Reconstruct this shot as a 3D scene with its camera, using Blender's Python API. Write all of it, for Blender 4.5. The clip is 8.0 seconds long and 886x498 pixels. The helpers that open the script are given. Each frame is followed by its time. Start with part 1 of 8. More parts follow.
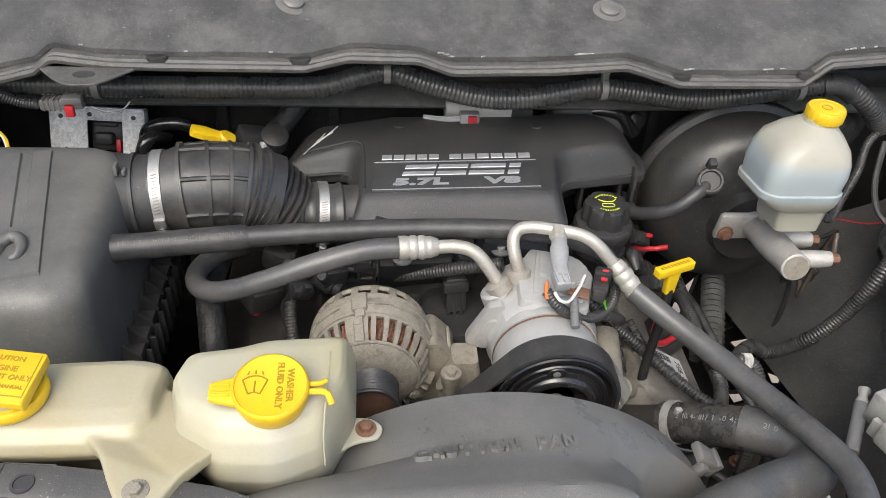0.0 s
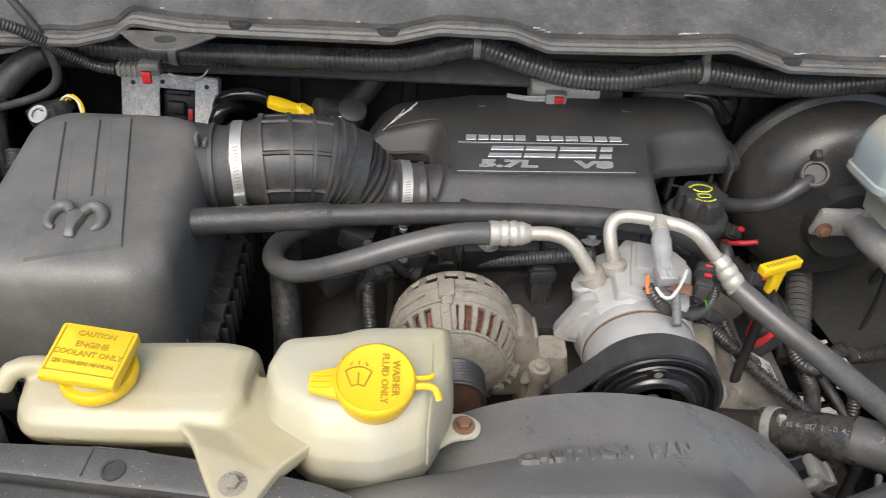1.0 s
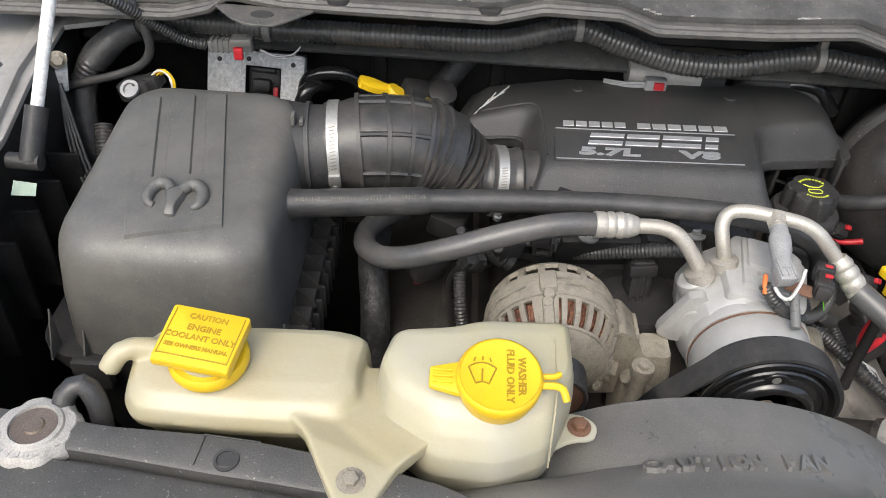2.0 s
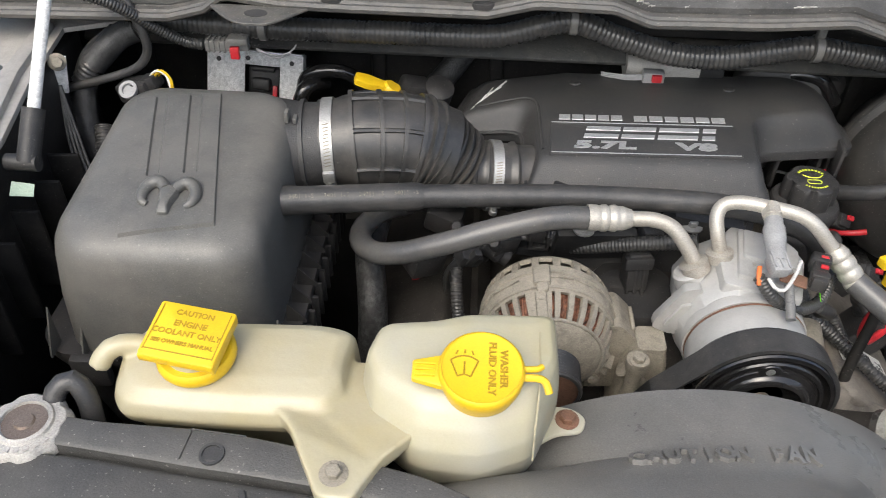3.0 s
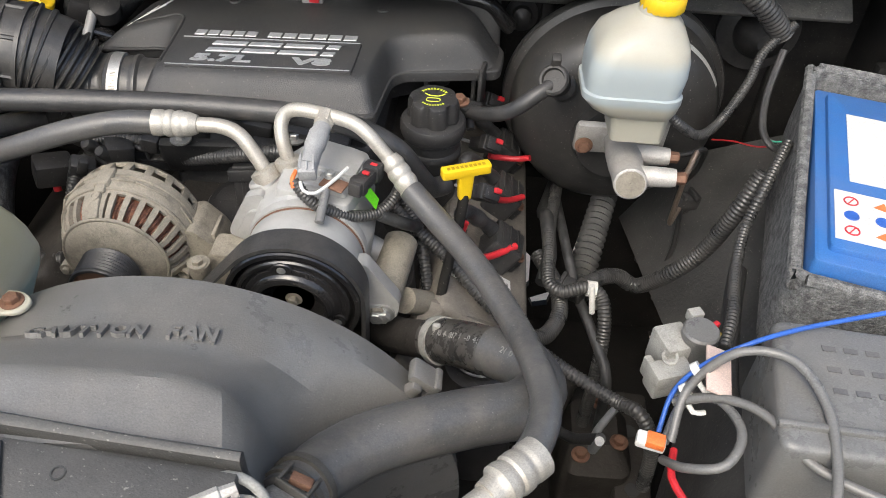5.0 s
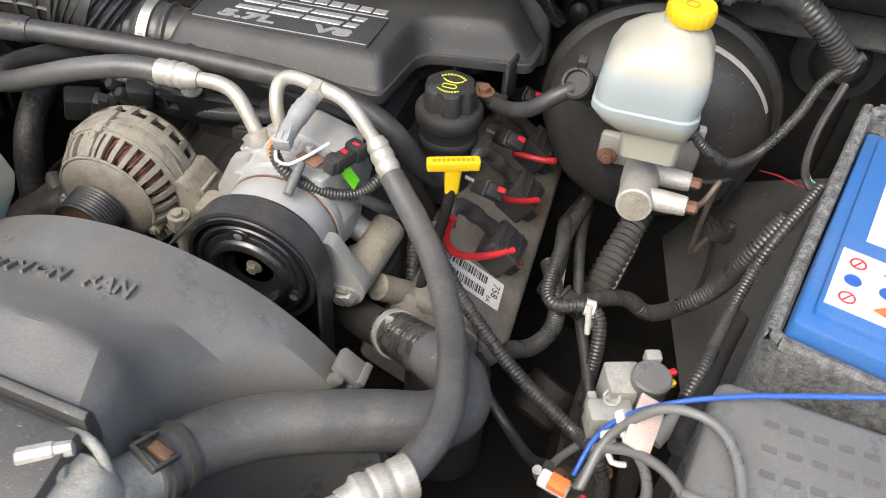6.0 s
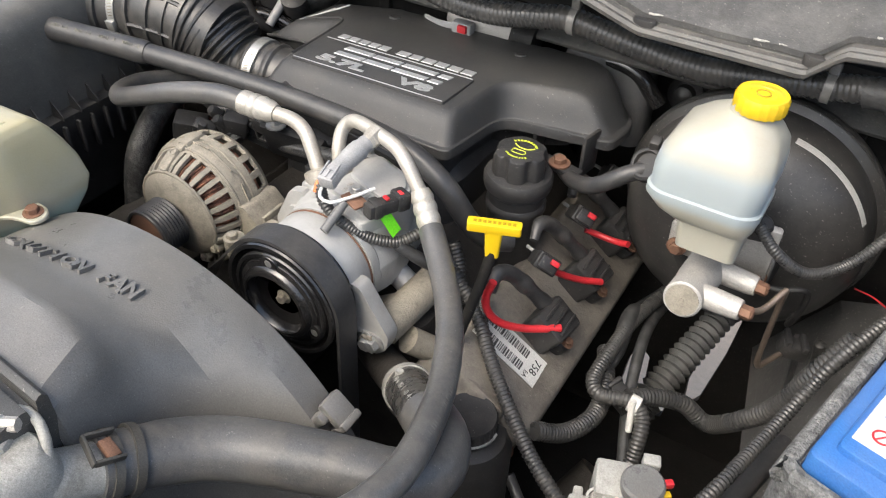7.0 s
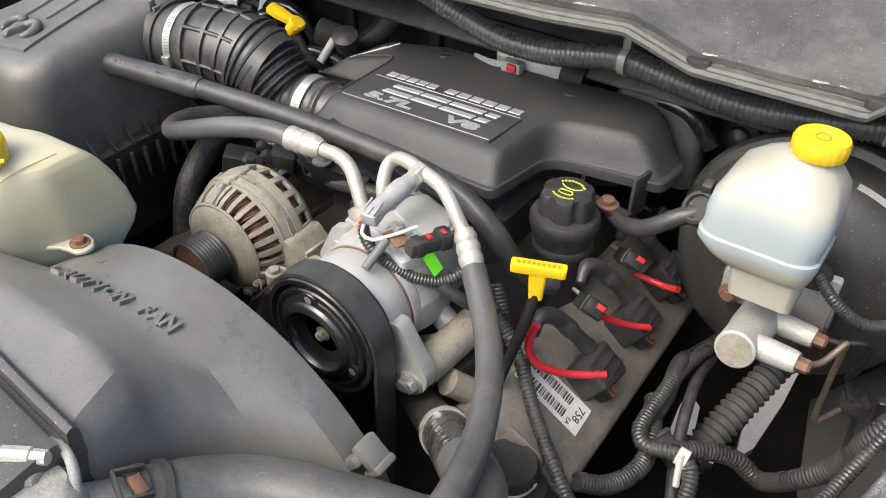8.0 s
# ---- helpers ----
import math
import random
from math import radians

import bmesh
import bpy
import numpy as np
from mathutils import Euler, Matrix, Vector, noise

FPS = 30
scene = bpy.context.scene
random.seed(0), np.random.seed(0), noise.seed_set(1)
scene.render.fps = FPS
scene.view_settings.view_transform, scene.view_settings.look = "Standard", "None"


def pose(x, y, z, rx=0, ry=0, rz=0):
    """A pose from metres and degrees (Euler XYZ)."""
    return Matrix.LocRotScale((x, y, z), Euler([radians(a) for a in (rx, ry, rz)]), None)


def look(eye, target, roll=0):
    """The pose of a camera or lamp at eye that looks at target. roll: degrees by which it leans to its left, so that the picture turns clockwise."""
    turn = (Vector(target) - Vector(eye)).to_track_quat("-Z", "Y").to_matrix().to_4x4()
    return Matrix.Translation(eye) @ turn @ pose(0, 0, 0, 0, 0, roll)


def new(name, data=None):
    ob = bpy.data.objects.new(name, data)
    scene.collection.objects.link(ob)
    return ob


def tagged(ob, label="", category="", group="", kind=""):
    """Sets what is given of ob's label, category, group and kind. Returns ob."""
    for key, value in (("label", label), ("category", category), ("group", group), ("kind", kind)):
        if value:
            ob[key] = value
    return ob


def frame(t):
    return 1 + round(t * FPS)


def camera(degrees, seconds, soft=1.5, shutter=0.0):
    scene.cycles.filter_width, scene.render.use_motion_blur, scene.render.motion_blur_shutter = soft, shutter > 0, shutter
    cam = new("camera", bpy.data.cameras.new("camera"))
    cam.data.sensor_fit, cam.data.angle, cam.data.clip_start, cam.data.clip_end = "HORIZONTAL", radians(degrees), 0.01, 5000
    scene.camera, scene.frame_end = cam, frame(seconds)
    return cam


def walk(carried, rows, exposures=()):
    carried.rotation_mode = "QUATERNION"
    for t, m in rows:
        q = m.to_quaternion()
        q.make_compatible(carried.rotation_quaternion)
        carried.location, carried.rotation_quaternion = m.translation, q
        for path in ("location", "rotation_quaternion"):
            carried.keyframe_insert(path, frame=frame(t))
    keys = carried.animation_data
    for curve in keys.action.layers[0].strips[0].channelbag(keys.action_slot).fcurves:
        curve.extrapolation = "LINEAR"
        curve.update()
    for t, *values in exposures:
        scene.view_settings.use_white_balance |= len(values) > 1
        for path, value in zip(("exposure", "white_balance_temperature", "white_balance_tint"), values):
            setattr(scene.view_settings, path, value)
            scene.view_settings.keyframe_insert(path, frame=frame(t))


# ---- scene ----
cam = camera(58.3, 8.0, soft=0.75, shutter=0.25)
PATH = [
    (0, (-0.101, 0.006, 1.598), (0.07, 1.573, 0.368), 3.6),
    (0.5, (-0.108, 0.012, 1.593), (0.034, 1.566, 0.342), 3.9),
    (1, (-0.16, 0.046, 1.571), (-0.063, 1.587, 0.299), 4.2),
    (1.5, (-0.21, 0.068, 1.556), (-0.159, 1.594, 0.265), 4.5),
    (1.7, (-0.219, 0.071, 1.552), (-0.189, 1.592, 0.254), 4.3),
    (2.8, (-0.208, 0.07, 1.548), (-0.257, 1.583, 0.24), 2.2),
    (3, (-0.194, 0.069, 1.55), (-0.241, 1.58, 0.24), 1.9),
    (3.5, (-0.141, 0.062, 1.553), (-0.171, 1.566, 0.235), 1.5),
    (4, (-0.068, 0.059, 1.549), (-0.087, 1.55, 0.216), 1.4),
    (4.5, (0.107, 0.036, 1.542), (0.093, 1.512, 0.192), 2.3),
    (4.7, (0.175, 0.039, 1.531), (0.153, 1.511, 0.178), 2.5),
    (5.8, (0.314, 0.083, 1.522), (0.05, 1.468, 0.104), 3.9),
    (6, (0.364, 0.102, 1.522), (0.021, 1.469, 0.103), 4.0),
    (6.5, (0.441, 0.141, 1.515), (-0.108, 1.466, 0.122), 3.7),
    (7, (0.47, 0.152, 1.507), (-0.292, 1.467, 0.206), 2.4),
    (7.5, (0.474, 0.16, 1.501), (-0.39, 1.461, 0.252), 1.5),
    (8, (0.468, 0.166, 1.5), (-0.43, 1.461, 0.269), 0.9),
]
walk(cam, [(t, look(eye, target, roll)) for t, eye, target, roll in PATH],
     [(0, 0.76, 6250, 6), (4.5, 0.86, 6300, 6), (5.8, 1.10, 6400, 6), (6.5, 1.18, 6450, 6), (8, 1.22, 6450, 6)])

from mathutils.bvhtree import BVHTree

# ---- world and light: an overcast sky ----
world = bpy.data.worlds.new("world")
scene.world = world
world.use_nodes = True
wt = world.node_tree
sky = wt.nodes.new("ShaderNodeTexSky")
sky.sky_type = "NISHITA"
sky.sun_disc = False
sky.sun_elevation, sky.sun_rotation = radians(55), radians(200)
sky.air_density, sky.dust_density = 1.0, 6.0
wt.nodes["Background"].inputs[1].default_value = 0.15
wt.links.new(sky.outputs[0], wt.nodes["Background"].inputs[0])
sun = new("sun", bpy.data.lights.new("sun", "SUN"))
sun.data.energy, sun.data.angle, sun.data.color = 0.7, radians(50), (1.0, 0.99, 0.97)
sun.matrix_world = look((-1.0, -2.4, 4.5), (0.1, 0.6, 1.0))
scene.view_settings.exposure = 0.60


# ---- materials ----
def material(name, color, rough=0.5, metal=0.0, color2=None, scale=40.0, mix=0.5, bump=0.15, bump_scale=300.0,
             dust=0.0, dust_color=(0.30, 0.27, 0.23), dust_scale=14.0, spec=0.5, sss=0.0, sss_color=None, coat=0.0, speck=0.0, liquid=None, grain=0.24, stain=0.0, stain_color=(0.05, 0.04, 0.03), stain_scale=45.0, depth=0.0009):
    m = bpy.data.materials.new(name)
    m.use_nodes = True
    nt = m.node_tree
    b = nt.nodes["Principled BSDF"]
    co = nt.nodes.new("ShaderNodeTexCoord")

    def noise_node(sc, detail=4.0, roughness=0.6):
        n = nt.nodes.new("ShaderNodeTexNoise")
        n.inputs["Scale"].default_value, n.inputs["Detail"].default_value, n.inputs["Roughness"].default_value = sc, detail, roughness
        nt.links.new(co.outputs["Object"], n.inputs["Vector"])
        return n

    def ramp(src, lo, hi):
        r = nt.nodes.new("ShaderNodeMapRange")
        r.inputs["From Min"].default_value, r.inputs["From Max"].default_value = lo, hi
        nt.links.new(src, r.inputs["Value"])
        return r.outputs["Result"]

    def blend(fac, a, c):
        x = nt.nodes.new("ShaderNodeMix")
        x.data_type = "RGBA"
        nt.links.new(fac, x.inputs["Factor"])
        for sock, v in ((x.inputs["A"], a), (x.inputs["B"], c)):
            if isinstance(v, tuple):
                sock.default_value = (*v, 1)
            else:
                nt.links.new(v, sock)
        return x.outputs["Result"]

    c2 = color2 or tuple(v * 0.7 for v in color)
    n1 = noise_node(scale)
    out = blend(ramp(n1.outputs["Fac"], 0.5 - 0.25 / max(mix, 0.05) * 0.5, 0.5 + 0.25 / max(mix, 0.05) * 0.5), color, c2)
    rsock = None
    if grain > 0:
        g = nt.nodes.new("ShaderNodeMix")
        g.data_type, g.blend_type = "RGBA", "MULTIPLY"
        g.inputs["Factor"].default_value = 1.0
        gr = nt.nodes.new("ShaderNodeMapRange")
        gr.inputs["From Min"].default_value, gr.inputs["From Max"].default_value = 0.3, 0.7
        gr.inputs["To Min"].default_value, gr.inputs["To Max"].default_value = 1 - grain, 1 + grain
        nt.links.new(noise_node(850.0, 3.0, 0.7).outputs["Fac"], gr.inputs["Value"])
        nt.links.new(out, g.inputs["A"])
        nt.links.new(gr.outputs["Result"], g.inputs["B"])
        out = g.outputs["Result"]
    if dust > 0:
        n2 = noise_node(dust_scale, 8.0, 0.7)
        f = ramp(n2.outputs["Fac"], 0.42, 0.75)
        mul = nt.nodes.new("ShaderNodeMath")
        mul.operation = "MULTIPLY"
        mul.inputs[1].default_value = dust
        nt.links.new(f, mul.inputs[0])
        out = blend(mul.outputs[0], out, dust_color)
        add = nt.nodes.new("ShaderNodeMath")
        add.operation = "MULTIPLY_ADD"
        add.inputs[1].default_value, add.inputs[2].default_value = 0.35, rough
        nt.links.new(mul.outputs[0], add.inputs[0])
        rsock = add.outputs[0]
    if stain > 0:
        n6 = noise_node(stain_scale, 9.0, 0.75)
        mul = nt.nodes.new("ShaderNodeMath")
        mul.operation = "MULTIPLY"
        mul.inputs[1].default_value = stain
        nt.links.new(ramp(n6.outputs["Fac"], 0.50, 0.64), mul.inputs[0])
        out = blend(mul.outputs[0], out, stain_color)
    if speck > 0:
        n3 = noise_node(460.0, 2.0, 0.5)
        f = ramp(n3.outputs["Fac"], 0.675, 0.73)
        mul = nt.nodes.new("ShaderNodeMath")
        mul.operation = "MULTIPLY"
        mul.inputs[1].default_value = speck
        nt.links.new(f, mul.inputs[0])
        out = blend(mul.outputs[0], out, (0.35, 0.33, 0.30))
    if liquid:
        z0, z1, lc = liquid
        sep = nt.nodes.new("ShaderNodeSeparateXYZ")
        nt.links.new(co.outputs["Object"], sep.inputs[0])
        f = nt.nodes.new("ShaderNodeMath")
        f.operation = "MULTIPLY"
        nt.links.new(ramp(sep.outputs["Z"], z0 - 0.004, z0 + 0.004), f.inputs[0])
        nt.links.new(ramp(sep.outputs["Z"], z1 + 0.006, z1 - 0.006), f.inputs[1])
        out = blend(f.outputs[0], out, lc)
    nt.links.new(out, b.inputs["Base Color"])
    b.inputs["Metallic"].default_value = metal
    b.inputs["Specular IOR Level"].default_value = spec
    b.inputs["Coat Weight"].default_value = coat
    if rsock:
        nt.links.new(rsock, b.inputs["Roughness"])
    else:
        n4 = noise_node(scale * 0.6)
        r = nt.nodes.new("ShaderNodeMapRange")
        r.inputs["To Min"].default_value, r.inputs["To Max"].default_value = max(rough - 0.1, 0.03), min(rough + 0.1, 1)
        nt.links.new(n4.outputs["Fac"], r.inputs["Value"])
        nt.links.new(r.outputs["Result"], b.inputs["Roughness"])
    if sss > 0:
        b.inputs["Subsurface Weight"].default_value = sss
        b.inputs["Subsurface Radius"].default_value = (0.6, 0.5, 0.35)
        b.inputs["Subsurface Scale"].default_value = 0.02
    if bump > 0:
        n5 = noise_node(bump_scale, 3.0, 0.6)
        bp = nt.nodes.new("ShaderNodeBump")
        bp.inputs["Strength"].default_value, bp.inputs["Distance"].default_value = bump, depth
        nt.links.new(n5.outputs["Fac"], bp.inputs["Height"])
        nt.links.new(bp.outputs["Normal"], b.inputs["Normal"])
    return m


M = {}
M["plastic"] = material("black_plastic", (0.030, 0.030, 0.031), 0.42, color2=(0.020, 0.020, 0.021), dust=0.12, bump=0.35, bump_scale=700, speck=0.30, spec=0.35)
M["plastic_clean"] = material("moulded_black_plastic", (0.037, 0.038, 0.039), 0.45, color2=(0.028, 0.028, 0.029), dust=0.10, dust_scale=20, bump=0.55, bump_scale=900, speck=0.30)
M["airlid"] = material("dusty_satin_black_plastic", (0.106, 0.106, 0.101), 0.36, color2=(0.082, 0.082, 0.078), dust=0.34, dust_scale=8, bump=0.20, bump_scale=900, speck=0.30)
M["plastic_grey"] = material("weathered_grey_plastic", (0.150, 0.149, 0.145), 0.27, color2=(0.118, 0.117, 0.113), dust=0.30, dust_scale=7, bump=0.25, bump_scale=700, speck=0.3, scale=16, mix=0.8)
M["rubber"] = material("black_rubber", (0.042, 0.042, 0.043), 0.36, color2=(0.028, 0.028, 0.029), dust=0.16, dust_scale=30, bump=0.35, bump_scale=500, speck=0.12)
M["hose"] = material("chalky_black_hose_rubber", (0.088, 0.088, 0.088), 0.28, color2=(0.050, 0.050, 0.051), dust=0.30, dust_scale=35, bump=0.22, bump_scale=420, speck=0.25, scale=18, mix=0.8)
M["hosewet"] = material("oily_black_hose_rubber", (0.052, 0.050, 0.048), 0.26, color2=(0.025, 0.024, 0.023), dust=0.22, dust_scale=60, bump=0.8, bump_scale=160, speck=0.2)
M["conduit"] = material("split_conduit_plastic", (0.046, 0.046, 0.046), 0.27, dust=0.14, dust_scale=30, bump=0.1, speck=0.15)
M["dark"] = material("dark_painted_steel", (0.017, 0.017, 0.0175), 0.5, dust=0.10, bump=0.25, speck=0.2, spec=0.25)
M["paint"] = material("black_gloss_paint", (0.014, 0.014, 0.015), 0.22, dust=0.08, dust_scale=9, bump=0.03, coat=0.5, speck=0.08, spec=0.5)
M["cowl"] = material("grey_cowl_plastic", (0.115, 0.115, 0.116), 0.60, color2=(0.075, 0.075, 0.075), dust=0.35, bump=0.5, bump_scale=420, speck=0.4, scale=11, mix=0.9)
M["alu"] = material("cast_aluminium", (0.48, 0.465, 0.435), 0.54, 0.30, color2=(0.39, 0.37, 0.34), bump=0.6, bump_scale=500, scale=30, stain=0.3, stain_color=(0.22, 0.195, 0.165))
M["alu_clean"] = material("bright_aluminium", (0.46, 0.455, 0.44), 0.46, 0.25, color2=(0.39, 0.387, 0.372), bump=0.22, bump_scale=420, grain=0.06, stain=0.25, stain_color=(0.26, 0.25, 0.23))
M["tubealu"] = material("aluminium_tube", (0.50, 0.48, 0.435), 0.46, 0.45, color2=(0.40, 0.37, 0.32), bump=0.3, bump_scale=300, scale=25, stain=0.3, stain_color=(0.33, 0.27, 0.20))
M["dirty"] = material("dirty_cast_metal", (0.30, 0.272, 0.220), 0.7, 0.1, color2=(0.205, 0.184, 0.148), dust=0.4, dust_color=(0.35, 0.315, 0.255), bump=0.9, bump_scale=350, scale=45, stain=0.5, stain_color=(0.09, 0.078, 0.062), stain_scale=60, grain=0.25)
M["taggreen"] = material("pale_green_paper", (0.40, 0.50, 0.40), 0.7, bump=0.1)
M["engine"] = material("grimy_engine_metal", (0.18, 0.163, 0.140), 0.6, 0.1, color2=(0.115, 0.103, 0.088), dust=0.5, dust_color=(0.33, 0.30, 0.255), bump=0.9, bump_scale=250, scale=32, stain=0.55, stain_color=(0.085, 0.075, 0.065), stain_scale=38, speck=0.5, grain=0.25)
M["steel"] = material("zinc_steel", (0.50, 0.50, 0.485), 0.42, 0.7, color2=(0.36, 0.355, 0.34), bump=0.2, stain=0.25, stain_color=(0.25, 0.22, 0.17))
M["rust"] = material("rusty_bolt", (0.26, 0.14, 0.09), 0.7, 0.4, color2=(0.16, 0.09, 0.06), bump=0.5)
M["copper"] = material("copper_winding", (0.30, 0.13, 0.075), 0.5, 0.5, color2=(0.10, 0.05, 0.035), scale=160, mix=0.9, bump=1.0, bump_scale=500)
M["brakepipe"] = material("brown_brake_pipe", (0.30, 0.24, 0.19), 0.45, 0.7, color2=(0.20, 0.15, 0.12))
M["ivory"] = material("aged_ivory_plastic", (0.41, 0.362, 0.222), 0.36, color2=(0.41, 0.385, 0.293), bump=0.2, bump_scale=200, scale=9, mix=0.8, sss=0.12, speck=0.10, grain=0.04, stain=0.18, stain_color=(0.33, 0.275, 0.17), stain_scale=25)
M["milky"] = material("milky_white_plastic", (0.43, 0.395, 0.257), 0.36, color2=(0.43, 0.417, 0.34), bump=0.2, bump_scale=160, scale=9, mix=0.9, sss=0.12, speck=0.08, grain=0.04, stain=0.12, stain_color=(0.33, 0.285, 0.185), stain_scale=25, liquid=(-0.05, 0.034, (0.37, 0.45, 0.39)))
M["yellow"] = material("yellow_plastic", (0.74, 0.50, 0.012), 0.38, grain=0.05, color2=(0.70, 0.45, 0.01), bump=0.15, scale=30, dust=0.06, stain=0.12, stain_color=(0.45, 0.28, 0.01))
# darker copy of the yellow: shade of raised marks put into their colour
M["yellow_dark"] = material("shaded_yellow_relief", (0.42, 0.27, 0.01), 0.5)
M["red"] = material("red_plastic", (0.60, 0.03, 0.04), 0.36, stain=0.25, stain_color=(0.2, 0.02, 0.02))
M["blue"] = material("blue_battery_plastic", (0.030, 0.120, 0.36), 0.42, color2=(0.035, 0.135, 0.36), dust=0.20, dust_scale=8, bump=0.2, speck=0.1)
M["bluewire"] = material("blue_wire", (0.04, 0.13, 0.50), 0.4)
M["paper"] = material("white_label", (0.62, 0.62, 0.60), 0.5, color2=(0.54, 0.54, 0.52), bump=0.05)
# for print, and for the shade inside holes that are not cut
M["ink_and_gaps"] = material("dark_ink_and_gap_shade", (0.05, 0.05, 0.05), 0.6, bump=0.0)
M["silver"] = material("silver_lettering", (0.62, 0.63, 0.64), 0.35, 0.6, bump=0.05)
M["lime"] = material("yellow_green_print", (0.62, 0.70, 0.05), 0.5, bump=0.0)
M["limeg"] = material("lime_label", (0.20, 0.85, 0.02), 0.5, bump=0.0)
M["tankwhite"] = material("translucent_tank_plastic", (0.38, 0.365, 0.30), 0.36, color2=(0.365, 0.355, 0.305), bump=0.12, scale=12, mix=0.9, sss=0.15, speck=0.05, grain=0.03, stain=0.22, stain_color=(0.32, 0.285, 0.21), stain_scale=30, liquid=(0.124, 0.168, (0.325, 0.365, 0.375)))
M["tagpink"] = material("faded_pink_paper", (0.62, 0.48, 0.42), 0.7, bump=0.1)
M["switch"] = material("grey_connector_plastic", (0.33, 0.33, 0.33), 0.45, color2=(0.26, 0.26, 0.26), stain=0.2, stain_color=(0.15, 0.14, 0.13))
# the pale stain colours in a wet sheen on the braided hose
M["braid"] = material("braided_dark_hose", (0.018, 0.018, 0.018), 0.40, color2=(0.038, 0.038, 0.038), scale=160, mix=0.8, bump=1.0, bump_scale=420, stain=0.35, stain_color=(0.12, 0.12, 0.118), stain_scale=40, spec=0.3)
M["beam"] = material("dusty_dark_beam_plastic", (0.066, 0.065, 0.062), 0.45, color2=(0.048, 0.047, 0.045), dust=0.25, dust_color=(0.16, 0.15, 0.135), dust_scale=14, bump=0.4, bump_scale=600, speck=0.5)
M["block"] = material("dark_engine_block", (0.062, 0.056, 0.050), 0.62, 0.2, color2=(0.026, 0.024, 0.022), dust=0.2, dust_color=(0.10, 0.09, 0.075), bump=0.8, bump_scale=200, scale=22, spec=0.25, speck=0.3)
M["tankgrey"] = material("grimy_grey_tank", (0.36, 0.355, 0.33), 0.42, color2=(0.24, 0.235, 0.215), dust=0.3, dust_color=(0.36, 0.34, 0.30), bump=0.6, bump_scale=300, stain=0.5, stain_color=(0.07, 0.065, 0.055), speck=0.5)
M["pad"] = material("dusty_insulation_pad", (0.080, 0.080, 0.079), 0.8, color2=(0.058, 0.058, 0.059), dust=0.45, dust_color=(0.22, 0.215, 0.205), dust_scale=16, bump=1.0, bump_scale=240, speck=0.5, scale=10, mix=0.9, spec=0.3, grain=0.3, stain=0.5, stain_color=(0.036, 0.036, 0.036), stain_scale=13)
M["flange"] = material("dusty_painted_flange", (0.088, 0.087, 0.083), 0.55, color2=(0.055, 0.055, 0.053), dust=0.35, dust_scale=40, bump=0.5, speck=0.6, stain=0.5, stain_color=(0.025, 0.024, 0.023))
M["sheet"] = material("matte_grey_insulation_sheet", (0.115, 0.115, 0.116), 0.85, color2=(0.08, 0.08, 0.081), dust=0.2, bump=0.6, bump_scale=300, spec=0.2)
M["worn"] = material("worn_pale_edge", (0.50, 0.49, 0.46), 0.8, color2=(0.22, 0.21, 0.20), scale=120, mix=0.9, bump=0.8)
M["orange"] = material("orange_plastic", (0.80, 0.20, 0.05), 0.45)
M["green"] = material("green_wire", (0.05, 0.40, 0.25), 0.45)
M["print_grey"] = material("worn_grey_print", (0.34, 0.33, 0.31), 0.6, color2=(0.16, 0.16, 0.15), scale=300, mix=1.0)
M["print_faint"] = material("faint_grey_print", (0.15, 0.15, 0.145), 0.6, color2=(0.06, 0.06, 0.06), scale=300, mix=1.0)
M["spring"] = material("phosphated_spring_steel", (0.10, 0.095, 0.085), 0.5, 0.3, color2=(0.06, 0.056, 0.05), bump=0.4, bump_scale=300)
M["white"] = material("white_plastic", (0.78, 0.77, 0.73), 0.4, bump=0.05)
M["felt"] = material("grey_felt", (0.21, 0.21, 0.205), 0.95, color2=(0.095, 0.095, 0.094), scale=120, mix=0.8, bump=1.0, bump_scale=300, spec=0.1, grain=0.45, depth=0.003)
M["concrete"] = material("pale_tan_concrete", (0.66, 0.51, 0.37), 0.9, color2=(0.52, 0.40, 0.29), scale=60, bump=0.8, bump_scale=90)
M["galv"] = material("speckled_galvanised_steel", (0.86, 0.86, 0.85), 0.55, 0.1, color2=(0.62, 0.62, 0.61), scale=220, mix=0.9, bump=0.3, stain=0.25, stain_color=(0.25, 0.25, 0.24), stain_scale=120)
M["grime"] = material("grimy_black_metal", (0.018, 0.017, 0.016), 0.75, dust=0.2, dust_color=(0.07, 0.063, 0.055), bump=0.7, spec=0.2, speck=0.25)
M["elbow"] = material("glossy_intake_rubber", (0.024, 0.024, 0.0245), 0.30, color2=(0.036, 0.036, 0.036), dust=0.22, dust_scale=25, bump=0.15, bump_scale=500, speck=0.15)
M["booster"] = material("dusty_black_booster_paint", (0.022, 0.022, 0.022), 0.34, color2=(0.032, 0.031, 0.030), scale=26, mix=0.8, dust=0.24, dust_color=(0.16, 0.15, 0.135), dust_scale=16, bump=0.2, bump_scale=200, speck=0.5)
M["print_dim"] = material("dim_yellowish_print", (0.19, 0.18, 0.135), 0.6, color2=(0.07, 0.07, 0.06), scale=300, mix=1.0)
M["tape"] = material("scuffed_black_tape", (0.022, 0.022, 0.022), 0.5, color2=(0.055, 0.055, 0.055), scale=60, mix=0.9, bump=0.8, bump_scale=200)
M["liner"] = material("speckled_black_liner", (0.082, 0.081, 0.080), 0.40, color2=(0.050, 0.050, 0.050), dust=0.30, dust_color=(0.12, 0.12, 0.118), dust_scale=18, bump=0.8, bump_scale=220, speck=0.8, scale=14, mix=0.9)
